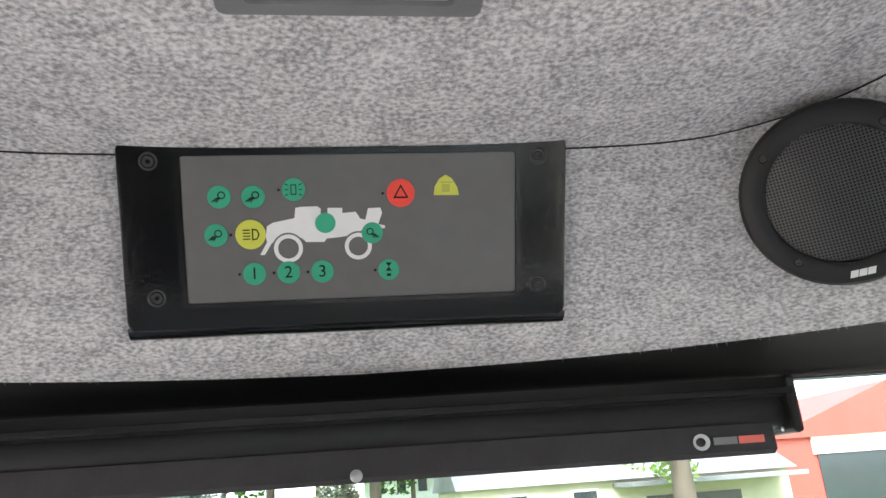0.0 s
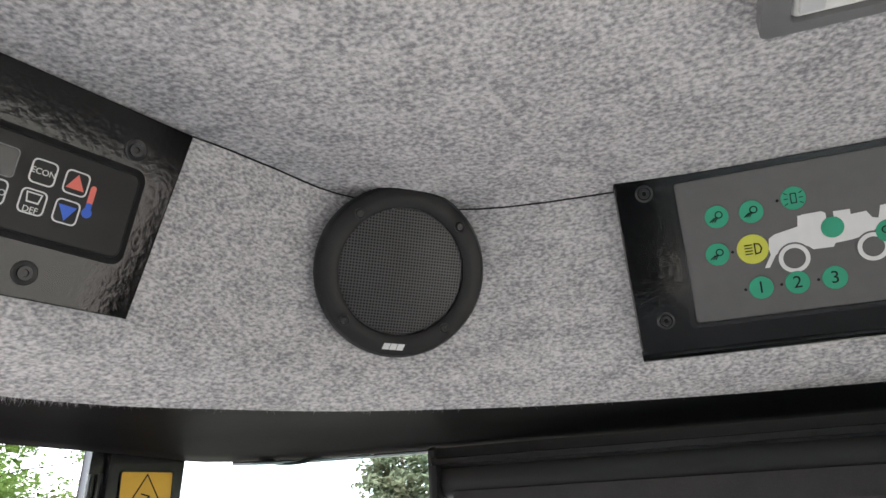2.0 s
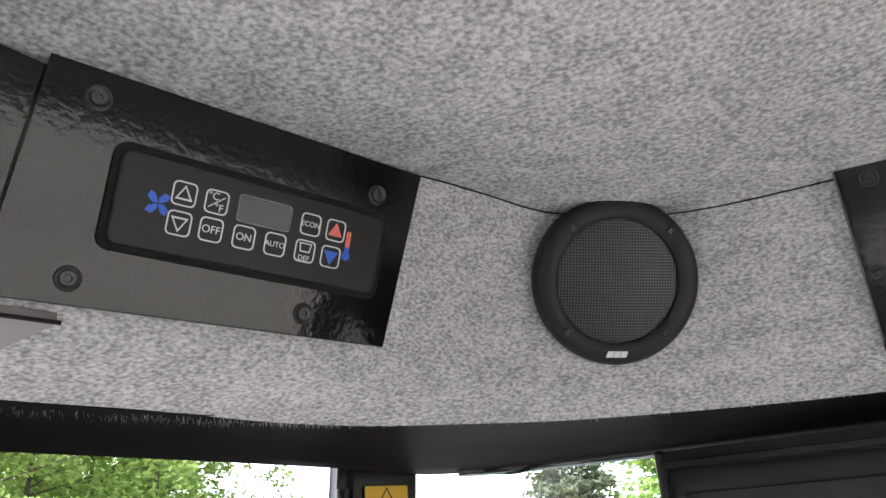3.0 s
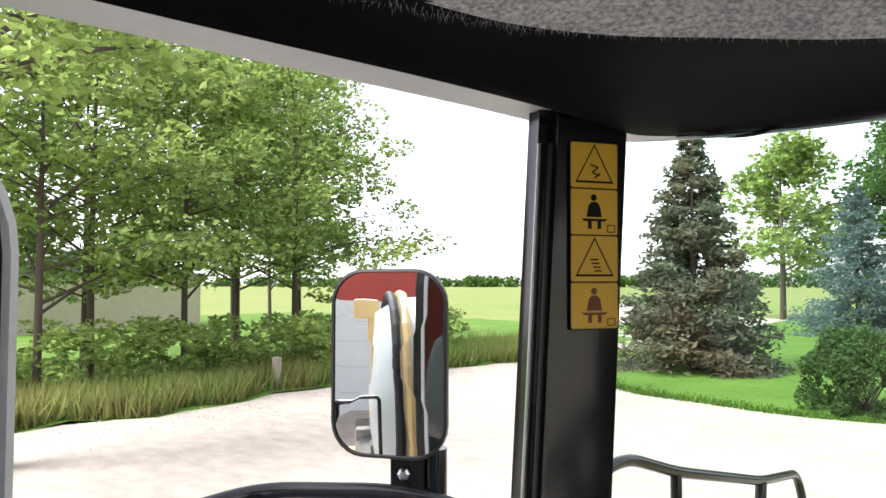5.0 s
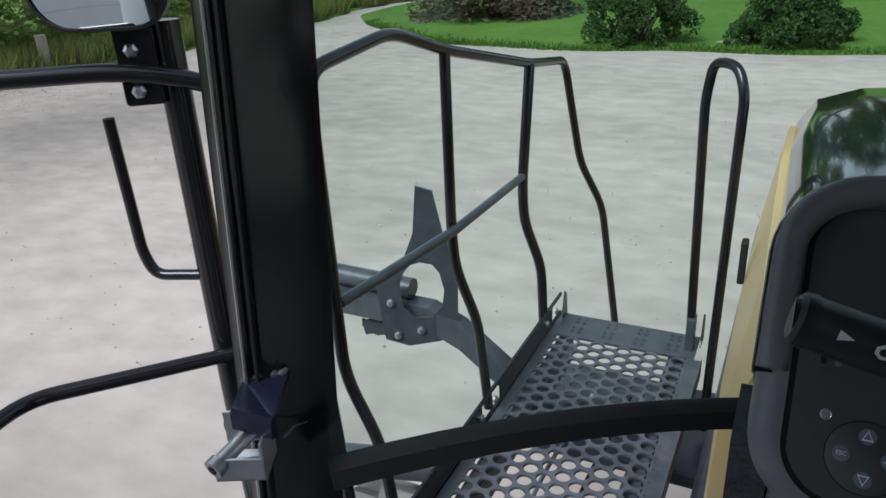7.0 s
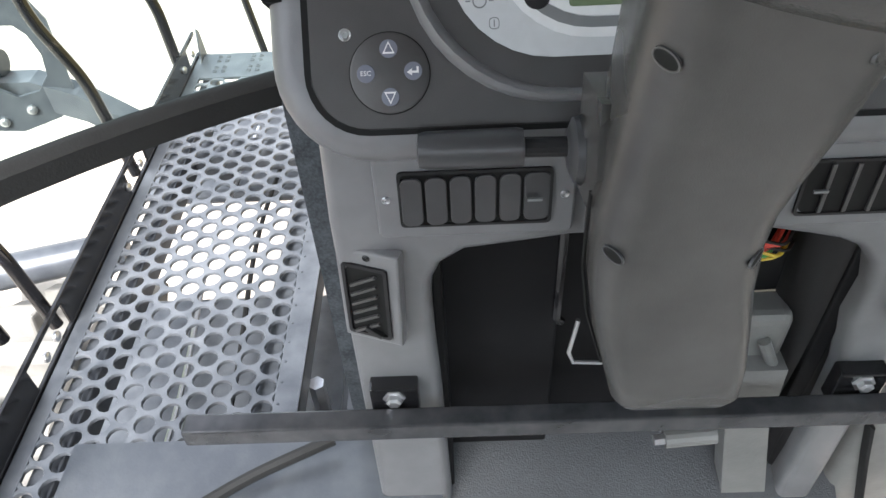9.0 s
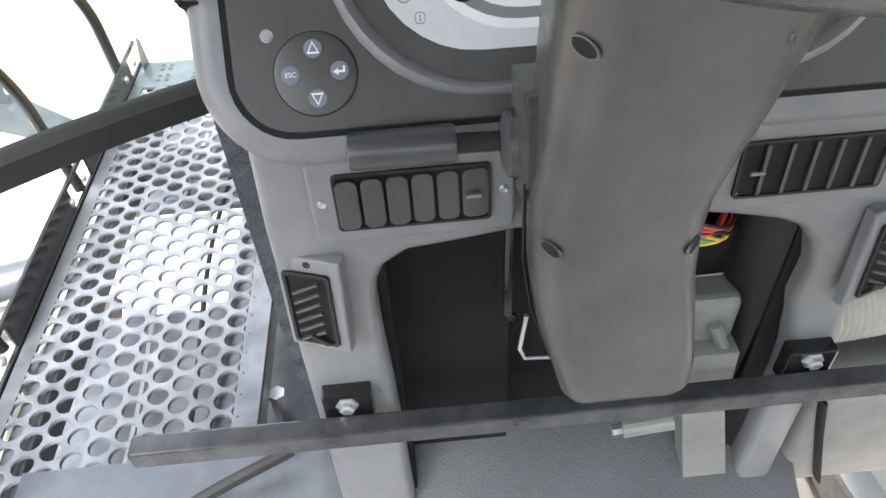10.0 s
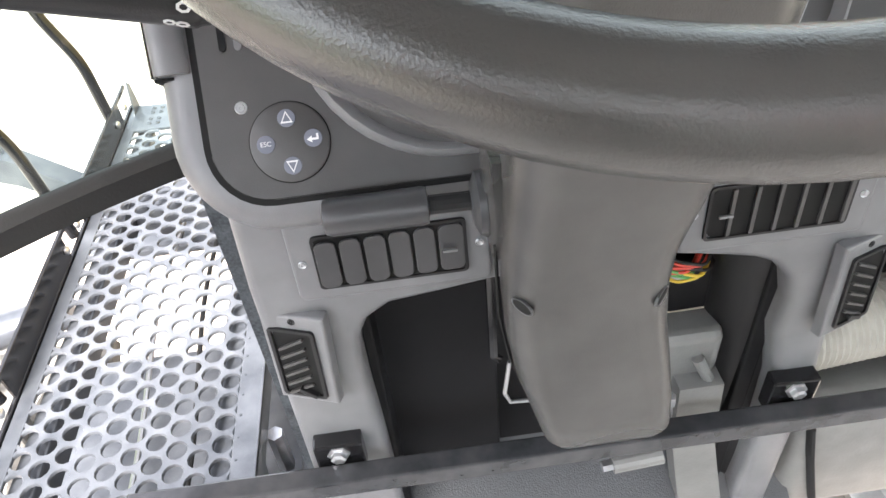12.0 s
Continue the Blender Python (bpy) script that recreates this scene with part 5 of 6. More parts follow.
part("bolt", tube([(0.031, 0.834, 2.061), (0.046, 0.835, 2.062)], 0.008, 6), ZINC, cp)
# inner side of the right dashboard leg, shaped as a dark tube; no column foot
st2 = thing("leg_inner_side", (0.15, 0.93, 1.9), "dark rounded inner side of the right dashboard leg", "column foot")
part("tube", loft([[(x0 + math.cos(a) * 0.050, 0.955 + 0.05 * math.sin(a), z) for a in np.linspace(0, 2 * math.pi, 25)[:-1]] for x0, z in ((0.232, 2.38), (0.236, 2.2), (0.255, 2.05), (0.272, 1.95), (0.312, 1.76))]), SATIN, st2, "", 60)
ho = thing("air_hose", (0.4, 1.0, 2.2), "ribbed pale air hose beside the dashboard", "hose")
part("hose", tube([(0.315 + 0.36 * i / 80, 0.955 + 0.02 * i / 80, 2.125 + 0.02 * i / 80) for i in range(81)], [0.056 if i % 2 else 0.0535 for i in range(81)], 20), HOSE, ho)
rc = thing("side_console", (0.5, 0.9, 2.0), "grey moulded side console", "console")
part("body", box(0.345, 0.85, 0.88, 1.02, 1.76, 2.02, 0.03, 4), PEDAL, rc, "", 40)
part("strap", tube([(0.353, 0.885, 2.0), (0.358, 0.872, 1.95), (0.40, 0.870, 1.8)], 0.012, 8, 0.02, 0.3), RUBBER, rc)
part("cover", box(0.36, 0.72, 0.97, 1.10, 2.24, 2.36, 0.03, 3), COLUMN, rc, "", 40)
struct("wall_footboard", loft([[(x, y, z) for y, z in ((0.78, 1.76), (1.0, 1.90), (1.04, 1.90), (0.80, 1.74))] for x in (-0.24, 0.36)]), MATTING, "grained dark footboard", "footboard")
struct("wall_sill_front", loft([[(x, y, z) for y, z in ((0.66, 1.86), (0.98, 1.86), (0.98, 1.74), (0.66, 1.74))] for x in (-0.86, -0.25)]), STEEL, "blue-grey front door sill", "sill", 30)
struct("trim_sill_seal", tube([(-0.90, 0.66, 1.875), (-0.70, 0.80, 1.875), (-0.55, 0.90, 1.88), (-0.42, 0.95, 1.90)], 0.010, 8, 0.05), RUBBER, "black door seal on the sill", "seal")

# ---- catwalk ----
cw = thing("catwalk", (-0.9, 1.9, 1.56), "scuffed perforated steel catwalk beside the hood", "catwalk")
P = 0.058
CX, CY = P * math.sqrt(3) / 2, P


def hole_plate(x0, nx, y0, ny, z, r):
    """A sheet of hexagonal cells, each with a round, turned-down hole."""
    verts, faces = [], []
    k = 12
    for i in range(nx):
        for j in range(ny):
            cx, cy = x0 + CX * i, y0 + CY * j + (P / 2 if i % 2 else 0)
            b = len(verts)
            for a in range(k):
                t = 2 * math.pi * a / k
                hexr = (P / 2) / math.cos(((t - math.pi / 2 + math.pi / 6) % (math.pi / 3)) - math.pi / 6)
                verts.append((cx + hexr * math.cos(t), cy + hexr * math.sin(t), z))
            for rr, zz in ((r * 1.06, z), (r, z - 0.002), (r * 0.98, z - 0.009)):
                for a in range(k):
                    t = 2 * math.pi * a / k
                    verts.append((cx + rr * math.cos(t), cy + rr * math.sin(t), zz))
            for s in range(3):
                for a in range(k):
                    faces.append((b + s * k + a, b + s * k + (a + 1) % k, b + (s + 1) * k + (a + 1) % k, b + (s + 1) * k + a))
    me = bpy.data.meshes.new("grating")
    me.from_pydata(verts, [], faces)
    bm = bmesh.new()
    bm.from_mesh(me)
    bpy.data.meshes.remove(me)
    bmesh.ops.remove_doubles(bm, verts=bm.verts, dist=0.0006)
    return bm


X0 = -1.108
part("grating", hole_plate(X0, 10, 0.86, 31, 1.566, 0.0228), GRATE, cw, "perforated walking surface", 30)
part("tread_end", box(-1.145, -0.605, 2.66, 2.835, 1.556, 1.568, 0.002), STEEL, cw)
for i in range(4):
    for j in range(2):
        for dx in (-0.015, 0.015):
            for dy in (-0.015, 0.015):
                part("grip_dimple", lathe([(0.009, 0), (0.0075, 0.004), (0.005, 0.004), (0.004, 0.001)], 10, T3(-1.065 + 0.125 * i + dx, 2.715 + 0.075 * j + dy, 1.568)), STEEL, cw)
part("left_margin", box(-1.165, -1.128, 0.80, 2.84, 1.556, 1.567, 0.002), STEEL, cw)
part("right_channel", merged(box(-0.632, -0.575, 0.80, 2.66, 1.556, 1.568, 0.002), box(-0.580, -0.575, 0.80, 2.66, 1.50, 1.572, 0.001)), GRATE, cw)
for i in range(30):
    part("margin_rivet", disc(0.003, 0.003, 0.002, 8, T3(-0.622, 0.9 + 0.058 * i, 1.568)), STEEL, cw)
# toe board on the outer side, with long slots between its plates
for y0, y1 in ((0.80, 1.30), (1.50, 2.00), (2.16, 2.72)):
    part("toe_plate", box(-1.176, -1.168, y0, y1, 1.574, 1.648, 0.002), BLACK, cw)
part("toe_rail", box(-1.177, -1.167, 0.80, 2.84, 1.645, 1.66, 0.002), BLACK, cw)
part("toe_rail", box(-1.177, -1.167, 0.80, 2.84, 1.545, 1.575, 0.002), BLACK, cw)
for y in (1.366, 1.428, 1.985, 2.10, 2.645, 2.76):
    part("bolt", lathe([(0.013, 0), (0.013, 0.006), (0.006, 0.010)], 12, frame_of((-1.167, y, 1.61), (0, 1, 0), (0, 0, 1))), ZINC, cw, "zinc bolt")
for x, s in ((-1.15, -1), (-0.60, 1)):
    part("end_tab", prism([(-0.04, 0), (0.05, 0), (0.035, 0.10), (0.015, 0.12), (-0.02, 0.02)], 0.006, frame_of((x, 2.80, 1.56), (0, 1, 0), (0, 0, 1))), STEEL, cw)
part("under_beam", merged(box(-1.13, -1.07, 0.8, 2.7, 1.44, 1.54, 0.005), box(-0.70, -0.64, 0.8, 2.7, 1.44, 1.54, 0.005), box(-1.1, -0.66, 2.25, 2.33, 1.45, 1.53, 0.005)), STEEL, cw)
for x in (-0.97, -0.83):
    part("brake_line", tube([(x, 0.8, 1.35), (x + 0.02, 1.4, 1.33), (x - 0.02, 2.0, 1.37), (x, 2.7, 1.32)], 0.008, 8, 0.2), ZINC if x < -0.9 else RUBBER, cw)
# steel panel and fittings under the inner end
un = thing("chassis", (0, 0, 1.0), "blue-grey steel chassis under the machine", "chassis")
part("panel", box(-1.30, -0.45, 0.6, 1.86, 1.22, 1.26, 0.01), GRATE, un)
part("cross_member", box(-1.35, -0.45, 2.38, 2.95, 1.20, 1.26, 0.02), STEEL, un)
part("frame_rail", box(-0.52, -0.36, 0.6, 4.6, 1.10, 1.40, 0.02), STEEL, un)
part("bracket", prism([(0, 0), (0.30, 0.05), (0.24, -0.18), (0.02, -0.12)][::-1], 0.02, frame_of((-0.62, 1.05, 1.42), (0, 1, 0), (0, 0, 1)), 0.004), STEEL, un)
part("fitting", tube([(-0.56, 1.35, 1.36), (-0.56, 1.35, 1.50)], 0.02, 6), ZINC, un)
# handrail on the outer side of the catwalk
hr = thing("catwalk_handrail", (-1.2, 2.3, 1.56), "bent black tubular handrail along the catwalk", "handrail")
TOPR = 0.0165
part("top_rail", tube([(-1.20, 1.49, 1.58), (-1.235, 1.50, 1.84), (-1.332, 1.51, 2.03), (-1.335, 1.505, 2.80), (-1.327, 1.86, 2.835), (-1.302, 2.118, 2.752), (-1.253, 2.684, 2.622), (-1.262, 3.12, 2.562), (-1.205, 3.19, 2.12), (-1.13, 3.31, 1.88), (-1.02, 3.21, 1.33)], TOPR, 12, 0.07), BLACK, hr, "", 60)
part("post", tube([(-1.302, 2.112, 2.75), (-1.280, 2.060, 2.23), (-1.272, 2.06, 2.10), (-1.215, 2.09, 1.90), (-1.19, 2.10, 1.57)], TOPR, 12, 0.06), BLACK, hr, "", 60)
part("post", tube([(-1.253, 2.684, 2.62), (-1.251, 2.60, 2.20), (-1.245, 2.60, 2.06), (-1.19, 2.64, 1.86), (-1.185, 2.66, 1.57)], 0.019, 12, 0.06), BLACK, hr, "", 60)
part("mid_rail", tube([(-1.332, 1.525, 2.228), (-1.263, 2.051, 2.231), (-1.251, 2.596, 2.231)], 0.015, 12), STEEL, hr, "", 60)
hp = thing("grab_hoop", (-0.63, 2.72, 1.56), "narrow black tubular grab hoop at the catwalk's end", "grab hoop")
part("hoop", tube([(-0.632, 2.74, 1.56), (-0.665, 2.775, 2.50), (-0.648, 2.775, 2.632), (-0.566, 2.70, 2.632), (-0.535, 2.66, 2.55), (-0.545, 2.62, 1.3)], TOPR, 12, 0.045), BLACK, hp, "", 60)
part("foot_plate", box(-0.648, -0.618, 2.71, 2.77, 1.56, 1.70, 0.003), STEEL, hp)
# folded arm with a drilled plate beside the catwalk
am = thing("folding_arm", (-1.5, 2.4, 1.6), "dark steel folding arm with a drilled plate", "arm")
part("beam", loft([[Vector(c) + Vector((0, 0.04 * b, s_)) for b, s_ in ((-1, -0.05), (1, -0.05), (1, 0.05), (-1, 0.05))] for c in ((-2.06, 2.40, 1.705), (-1.55, 2.40, 1.70), (-1.42, 2.40, 1.645), (-1.20, 2.40, 1.475), (-1.0, 2.40, 1.33))]), STEEL, am)
part("ram", tube([(-2.04, 2.42, 1.80), (-1.64, 2.42, 1.79)], 0.042, 16), STEEL, am, "", 60)
AP = frame_of((-1.575, 2.385, 1.665), (0.92, 0.38, 0), (0, 0, 1))
part("plate", ring_prism([(0.13, -0.02), (0.14, 0.27), (0.09, 0.40), (0.06, 0.56), (0.0, 0.58), (-0.02, 0.40), (-0.06, 0.30), (-0.15, 0.23), (-0.17, 0.16), (-0.15, -0.04), (-0.06, -0.07), (0.06, -0.05)][::-1],
                         [(0.075, 0.10), (0.085, 0.17), (0.07, 0.24), (0.045, 0.275), (0.0, 0.285), (-0.035, 0.275), (-0.06, 0.25), (-0.08, 0.20), (-0.085, 0.15), (-0.07, 0.09), (-0.03, 0.05), (0.035, 0.055)][::-1], 0.012, AP @ T3(0, 0, 0.035)), STEEL, am)
for x, y in ((-0.10, -0.02), (-0.01, 0.0), (0.09, 0.0), (-0.12, 0.12)):
    part("bolt", lathe([(0.016, 0), (0.016, 0.008), (0.008, 0.012)], 10, AP @ T3(x, y, 0.047)), ZINC, am)
part("spring", tube([(-1.86 + 0.0022 * i, 2.38 + 0.0004 * i, 1.60 + 0.035 * math.sin(i * 1.2)) for i in range(48)], 0.007, 6), STEEL, am, "coil spring under the arm")

# ---- left landing rail, mast and mirror ----
ms = thing("mirror_mast", (-1.56, 1.29, 1.4), "round black steel mast with a hook and clamp", "mast")
part("mast", tube([(-1.505, 1.30, 2.93), (-1.505, 1.30, 2.05), (-1.48, 1.28, 1.90), (-1.33, 1.15, 1.75)], 0.030, 18, 0.1), BLACK, ms, "", 60)
part("hook", tube([(-1.650, 1.24, 2.74), (-1.640, 1.24, 2.44), (-1.62, 1.245, 2.385), (-1.515, 1.285, 2.385)], 0.0125, 12, 0.05), BLACK, ms, "black bent hook", 60)
CLF = frame_of((-1.562, 1.262, 2.845), (0.75, 0.60, 0), (0, 0, 1))
part("clamp", prism(rrect(0.075, 0.150, 0.008, 3, 0.012, 0.004), 0.02, CLF @ T3(0, 0, 0.02), 0.003), BLACK, ms)
for v in (0.036, -0.042):
    part("bolt", lathe([(0.014, 0), (0.014, 0.008), (0.008, 0.012)], 6, CLF @ T3(0.004, v, 0.04)), ZINC, ms)
lr = thing("landing_rail", (-1.7, 0.8, 1.5), "black tubular rail round the entry landing", "handrail")
part("top_rail", tube([(-1.80, 0.20, 2.83), (-1.775, 0.81, 2.836), (-1.765, 1.02, 2.848), (-1.535, 1.22, 2.845), (-1.40, 1.335, 2.80), (-1.34, 1.40, 2.60), (-1.30, 1.43, 1.6)], 0.0185, 12, 0.08), BLACK, lr, "", 60)
part("low_rail", tube([(-1.68, 0.55, 2.2), (-1.745, 0.96, 2.2), (-1.46, 1.27, 2.2), (-1.33, 1.41, 2.2)], 0.0165, 12, 0.06), BLACK, lr, "", 60)
part("post", tube([(-1.775, 0.815, 2.83), (-1.75, 0.80, 1.5)], 0.0175, 12), BLACK, lr, "", 60)
mi = thing("side_mirror", (-1.53, 1.19, 3.13), "rounded black-shelled side mirror on a mast", "mirror")
MF = frame_of((-1.535, 1.19, 3.125), (0.905, 0.425, 0), (0, 0, 1))
MN = MF
part("shell", loft([[MF @ Vector((x, y, z)) for x, y in rrect(w, h, r, 6)] for w, h, r, z in ((0.16, 0.30, 0.05, -0.06), (0.24, 0.385, 0.07, -0.035), (0.264, 0.405, 0.075, -0.004), (0.264, 0.405, 0.075, 0.010), (0.252, 0.393, 0.070, 0.012), (0.250, 0.391, 0.069, -0.006))]), SATIN, mi, "black plastic mirror shell", 40)
bm = bmesh.new()
pts = rrect(0.249, 0.390, 0.069, 6)
RC = 7.0
cv = bm.verts.new(MF @ Vector((0, 0, 0.0095)))
prev = None
for s in (0.12, 0.25, 0.4, 0.55, 0.7, 0.85, 1.0):
    cur = [bm.verts.new(MF @ Vector((x * s, y * s, 0.0095 - ((x * s) ** 2 + (y * s) ** 2) / (2 * RC)))) for x, y in pts]
    k = len(cur)
    for i in range(k):
        if prev is None:
            bm.faces.new((cv, cur[i], cur[(i + 1) % k]))
        else:
            bm.faces.new((prev[i], cur[i], cur[(i + 1) % k], prev[(i + 1) % k]))
    prev = cur
part("mirror_glass", bm, MIRROR, mi, "slightly convex mirror glass", 80)
part("stem", tube([(-1.535, 1.24, 2.92), (-1.535, 1.23, 3.0)], 0.02, 12), BLACK, mi)

# ---- hood and front body ----
hd = thing("engine_hood", (0, 2.6, 1.8), "glossy black engine hood with cream-yellow side panels", "hood")
secs = []
for y, hw, z0, zt in ((1.30, 0.32, 1.75, 2.48), (1.40, 0.35, 1.60, 2.56), (1.8, 0.375, 1.50, 2.58), (2.6, 0.395, 1.45, 2.55), (3.4, 0.395, 1.40, 2.44), (3.9, 0.37, 1.40, 2.28), (4.05, 0.32, 1.45, 2.1)):
    secs.append([(x, y, z) for x, z in ((-hw, z0), (-hw, zt - 0.30), (-hw * 0.97, zt - 0.15), (-hw * 0.82, zt - 0.05), (-hw * 0.45, zt), (0, zt + 0.012), (hw * 0.45, zt), (hw * 0.82, zt - 0.05), (hw * 0.97, zt - 0.15), (hw, zt - 0.30), (hw, z0))])
part("shell", loft(secs), HOODBLK, hd, "", 50)
part("side_panel", loft([[(x, y, z) for x, z in ((-hw - 0.085, z0), (-hw - 0.075, z0 + 0.45), (-hw - 0.012, z1), (-hw + 0.03, z1), (-hw + 0.03, z0))] for y, hw, z0, z1 in ((1.75, 0.37, 1.5, 2.12), (1.95, 0.385, 1.5, 2.28), (2.6, 0.395, 1.46, 2.36), (3.4, 0.395, 1.42, 2.28), (3.85, 0.37, 1.42, 2.08))]), YELLOW, hd, "cream-yellow side panel", 30)
part("latch", box(-0.487, -0.465, 2.55, 2.60, 1.95, 2.10, 0.006), RUBBER, hd)

# ---- machine parts behind, seen in the mirror ----
tk = thing("spray_tank", (0, -2.6, 1.4), "white round product tank behind the cab", "tank")
part("shell", lathe([(0.2, -1.2), (0.85, -1.12), (1.0, -0.9), (1.02, 0.9), (0.85, 1.12), (0.2, 1.2)], 32, frame_of((-0.2, -2.9, 2.35), (1, 0, 0), (0, 0, 1)) @ pose(0, 0, 0, 0, 90, 0)), SILVER, tk, "", 60)
part("strap", tube([(-1.1, -2.9 + 1.03 * math.cos(a), 2.35 + 1.03 * math.sin(a)) for a in np.linspace(0, 2 * math.pi, 33)[:-1]], 0.05, 8, closed=True), YELLOW, tk, "yellow tank strap")
part("strap", tube([(-1.2, -2.9 + 1.03 * math.cos(a), 2.35 + 1.03 * math.sin(a)) for a in np.linspace(0, 2 * math.pi, 33)[:-1]], 0.04, 8, closed=True), RUBBER, tk)
fb = thing("folded_boom", (-1.2, -4.2, 1.5), "yellow folded spray boom frame", "boom")
part("mast", box(-1.35, -1.20, -4.5, -4.35, 1.3, 3.2, 0.02), YELLOW, fb)
part("head", box(-1.55, -1.20, -4.55, -4.30, 3.1, 3.35, 0.03), YELLOW, fb)
part("lower_frame", box(-1.75, -1.1, -4.5, -4.2, 1.15, 1.45, 0.03), YELLOW, fb)
ldr = thing("rear_ladder", (-1.5, -1.9, 1.3), "thin black ladder rail behind the landing", "ladder")
part("rail", tube([(-1.35, -2.0, 1.3), (-1.35, -2.0, 2.5), (-1.75, -2.0, 2.5), (-1.75, -2.0, 1.3)], 0.016, 8, 0.05), BLACK, ldr)
part("rung", tube([(-1.35, -2.0, 1.7), (-1.75, -2.0, 1.7)], 0.014, 8), BLACK, ldr)
fen = thing("rear_shell", (-0.7, -1.4, 2.2), "dark curved rear corner housing", "housing")
part("housing", box(-0.92, -0.2, -1.7, -1.0, 1.30, 3.25, 0.08, 4), HOODBLK, fen, "", 40)


def wheel(x, y, r, w):
    t = thing("wheel", (x, y, 0), "tall narrow tractor wheel with a lugged tyre", "wheel", "wheels of the machine")
    m = frame_of((x, y, r), (0, 1, 0), (0, 0, 1)) @ T3(0, 0, 0)
    part("tyre", lathe([(r * 0.62, -w / 2), (r * 0.9, -w / 2), (r * 0.97, -w * 0.42), (r * 0.97, w * 0.42), (r * 0.9, w / 2), (r * 0.62, w / 2)], 40, m, True), DUSTY, t, "", 40)
    for i in range(24):
        part("lug", box(r * 0.93, r * 1.07, -0.04, 0.04, (-w * 0.50 if i % 2 else -0.03), (0.03 if i % 2 else w * 0.50), 0.010, 2, m=m @ pose(0, 0, 0, 0, 0, i * 15)), DUSTY, t)
    part("rim", lathe([(r * 0.62, -w * 0.45), (r * 0.58, -w * 0.2), (r * 0.2, -w * 0.1), (r * 0.2, w * 0.1), (r * 0.58, w * 0.2), (r * 0.62, w * 0.45)], 32, m, True), PALE, t, "pale steel rim", 40)


wheel(-1.52, 1.62, 0.64, 0.42), wheel(1.52, 1.62, 0.64, 0.42), wheel(-1.35, -3.6, 0.95, 0.40), wheel(1.35, -3.6, 0.95, 0.40)
ch = un
part("rails", merged(box(-0.45, -0.33, -5.0, 0.58, 1.05, 1.35, 0.02), box(0.33, 0.45, -5.0, 4.4, 1.05, 1.35, 0.02)), STEEL, ch)
part("axle", merged(box(-1.4, 1.4, 1.52, 1.72, 0.54, 0.74, 0.02), box(-1.2, 1.2, -3.7, -3.5, 0.85, 1.05, 0.02)), STEEL, ch)
part("deck", prism([(-1.84, -0.6), (-0.96, -0.6), (-0.96, 0.72), (-1.56, 1.13), (-1.84, 1.38)], 0.05, T3(0, 0, 1.48), 0.004), NAVY, ch, "navy landing deck")
part("cross_tube", tube([(-2.0, 1.80, 1.36), (-1.25, 1.98, 1.38)], 0.055, 16), STEEL, ch, "", 60)

# ---- outside: ground ----
def sheet(xs, ys, z, rough, mat_, name, label, cat, seed=1):
    noise.seed_set(seed)
    verts = [(x, y, z + rough * (noise.noise(Vector((x * 0.35, y * 0.35, seed))) + 0.4 * noise.noise(Vector((x * 1.3, y * 1.3, seed))))) for y in ys for x in xs]
    k = len(xs)
    faces = [(j * k + i, j * k + i + 1, (j + 1) * k + i + 1, (j + 1) * k + i) for j in range(len(ys) - 1) for i in range(k - 1)]
    me = bpy.data.meshes.new(name)
    me.from_pydata(verts, [], faces)
    me.materials.append(mat_)
    me.shade_smooth()
    return tagged(new(name, me), label, cat, "", "structure")


far = [-3000, -1200, -500, -250, -120]
xs = far + [float(v) for v in np.arange(-80, 81, 1.6)] + [-v for v in far[::-1]]
sheet(xs, xs, -0.02, 0.03, FIELD, "ground", "green and tan crop land to the horizon", "ground", 2)


def edge_left(y):
    return -18.2 - 0.03 * (y - 10) + 0.35 * math.sin(y * 0.8) + 0.2 * math.sin(y * 2.3)


def strip(name, left, right, ys, z, mat_, label, cat, n=24, rough=0.02):
    bm = bmesh.new()
    rows = []
    for y in ys:
        a, b = left(y), right(y)
        rows.append([bm.verts.new((a + (b - a) * i / n, y, z + rough * noise.noise(Vector((a + (b - a) * i / n, y, 0)) * 0.6))) for i in range(n + 1)])
    for a, b in zip(rows, rows[1:]):
        for i in range(n):
            bm.faces.new((a[i], a[i + 1], b[i + 1], b[i]))
    return struct(name, bm, mat_, label, cat, 80)


def lawn_edge(x):
    """Front edge of the lawn: bends back towards the drive on its left end."""
    return 19.6 + 0.02 * x + (0.10 * (x + 7) ** 2 if x < -7 else 0) * 0.72 + 0.15 * math.sin(x * 1.3)


strip("road", lambda y: edge_left(y) if y < 30 else edge_left(30) - (y - 30) * 0.62, lambda y: 60.0 if y < 40 else max(60 - (y - 40) * 2.6, -14 - (y - 40) * 0.60), [-40 + 1.0 * i for i in range(150)], 0.012, GRAVEL, "pale dusty gravel yard and drive", "gravel yard", 60, 0.014)
bm = bmesh.new()
cols = []
for i in range(90):
    x = -17.5 + 0.9 * i
    y0 = lawn_edge(x)
    y1 = 95.0
    cols.append([bm.verts.new((x - (max(y0 + (y1 - y0) * (j / 30) ** 1.6, y0) - 24) * 0.06 * (1 if x < 0 else 0), y0 + (y1 - y0) * (j / 30) ** 1.6, 0.04 + 0.05 * noise.noise(Vector((x * 0.2, j * 0.3, 3))) + (0.0 if j else -0.03))) for j in range(31)])
for a, b in zip(cols, cols[1:]):
    for j in range(30):
        bm.faces.new((a[j], b[j], b[j + 1], a[j + 1]))
struct("ground_lawn", bm, LAWN, "mown green lawn beside the drive", "lawn", 80)
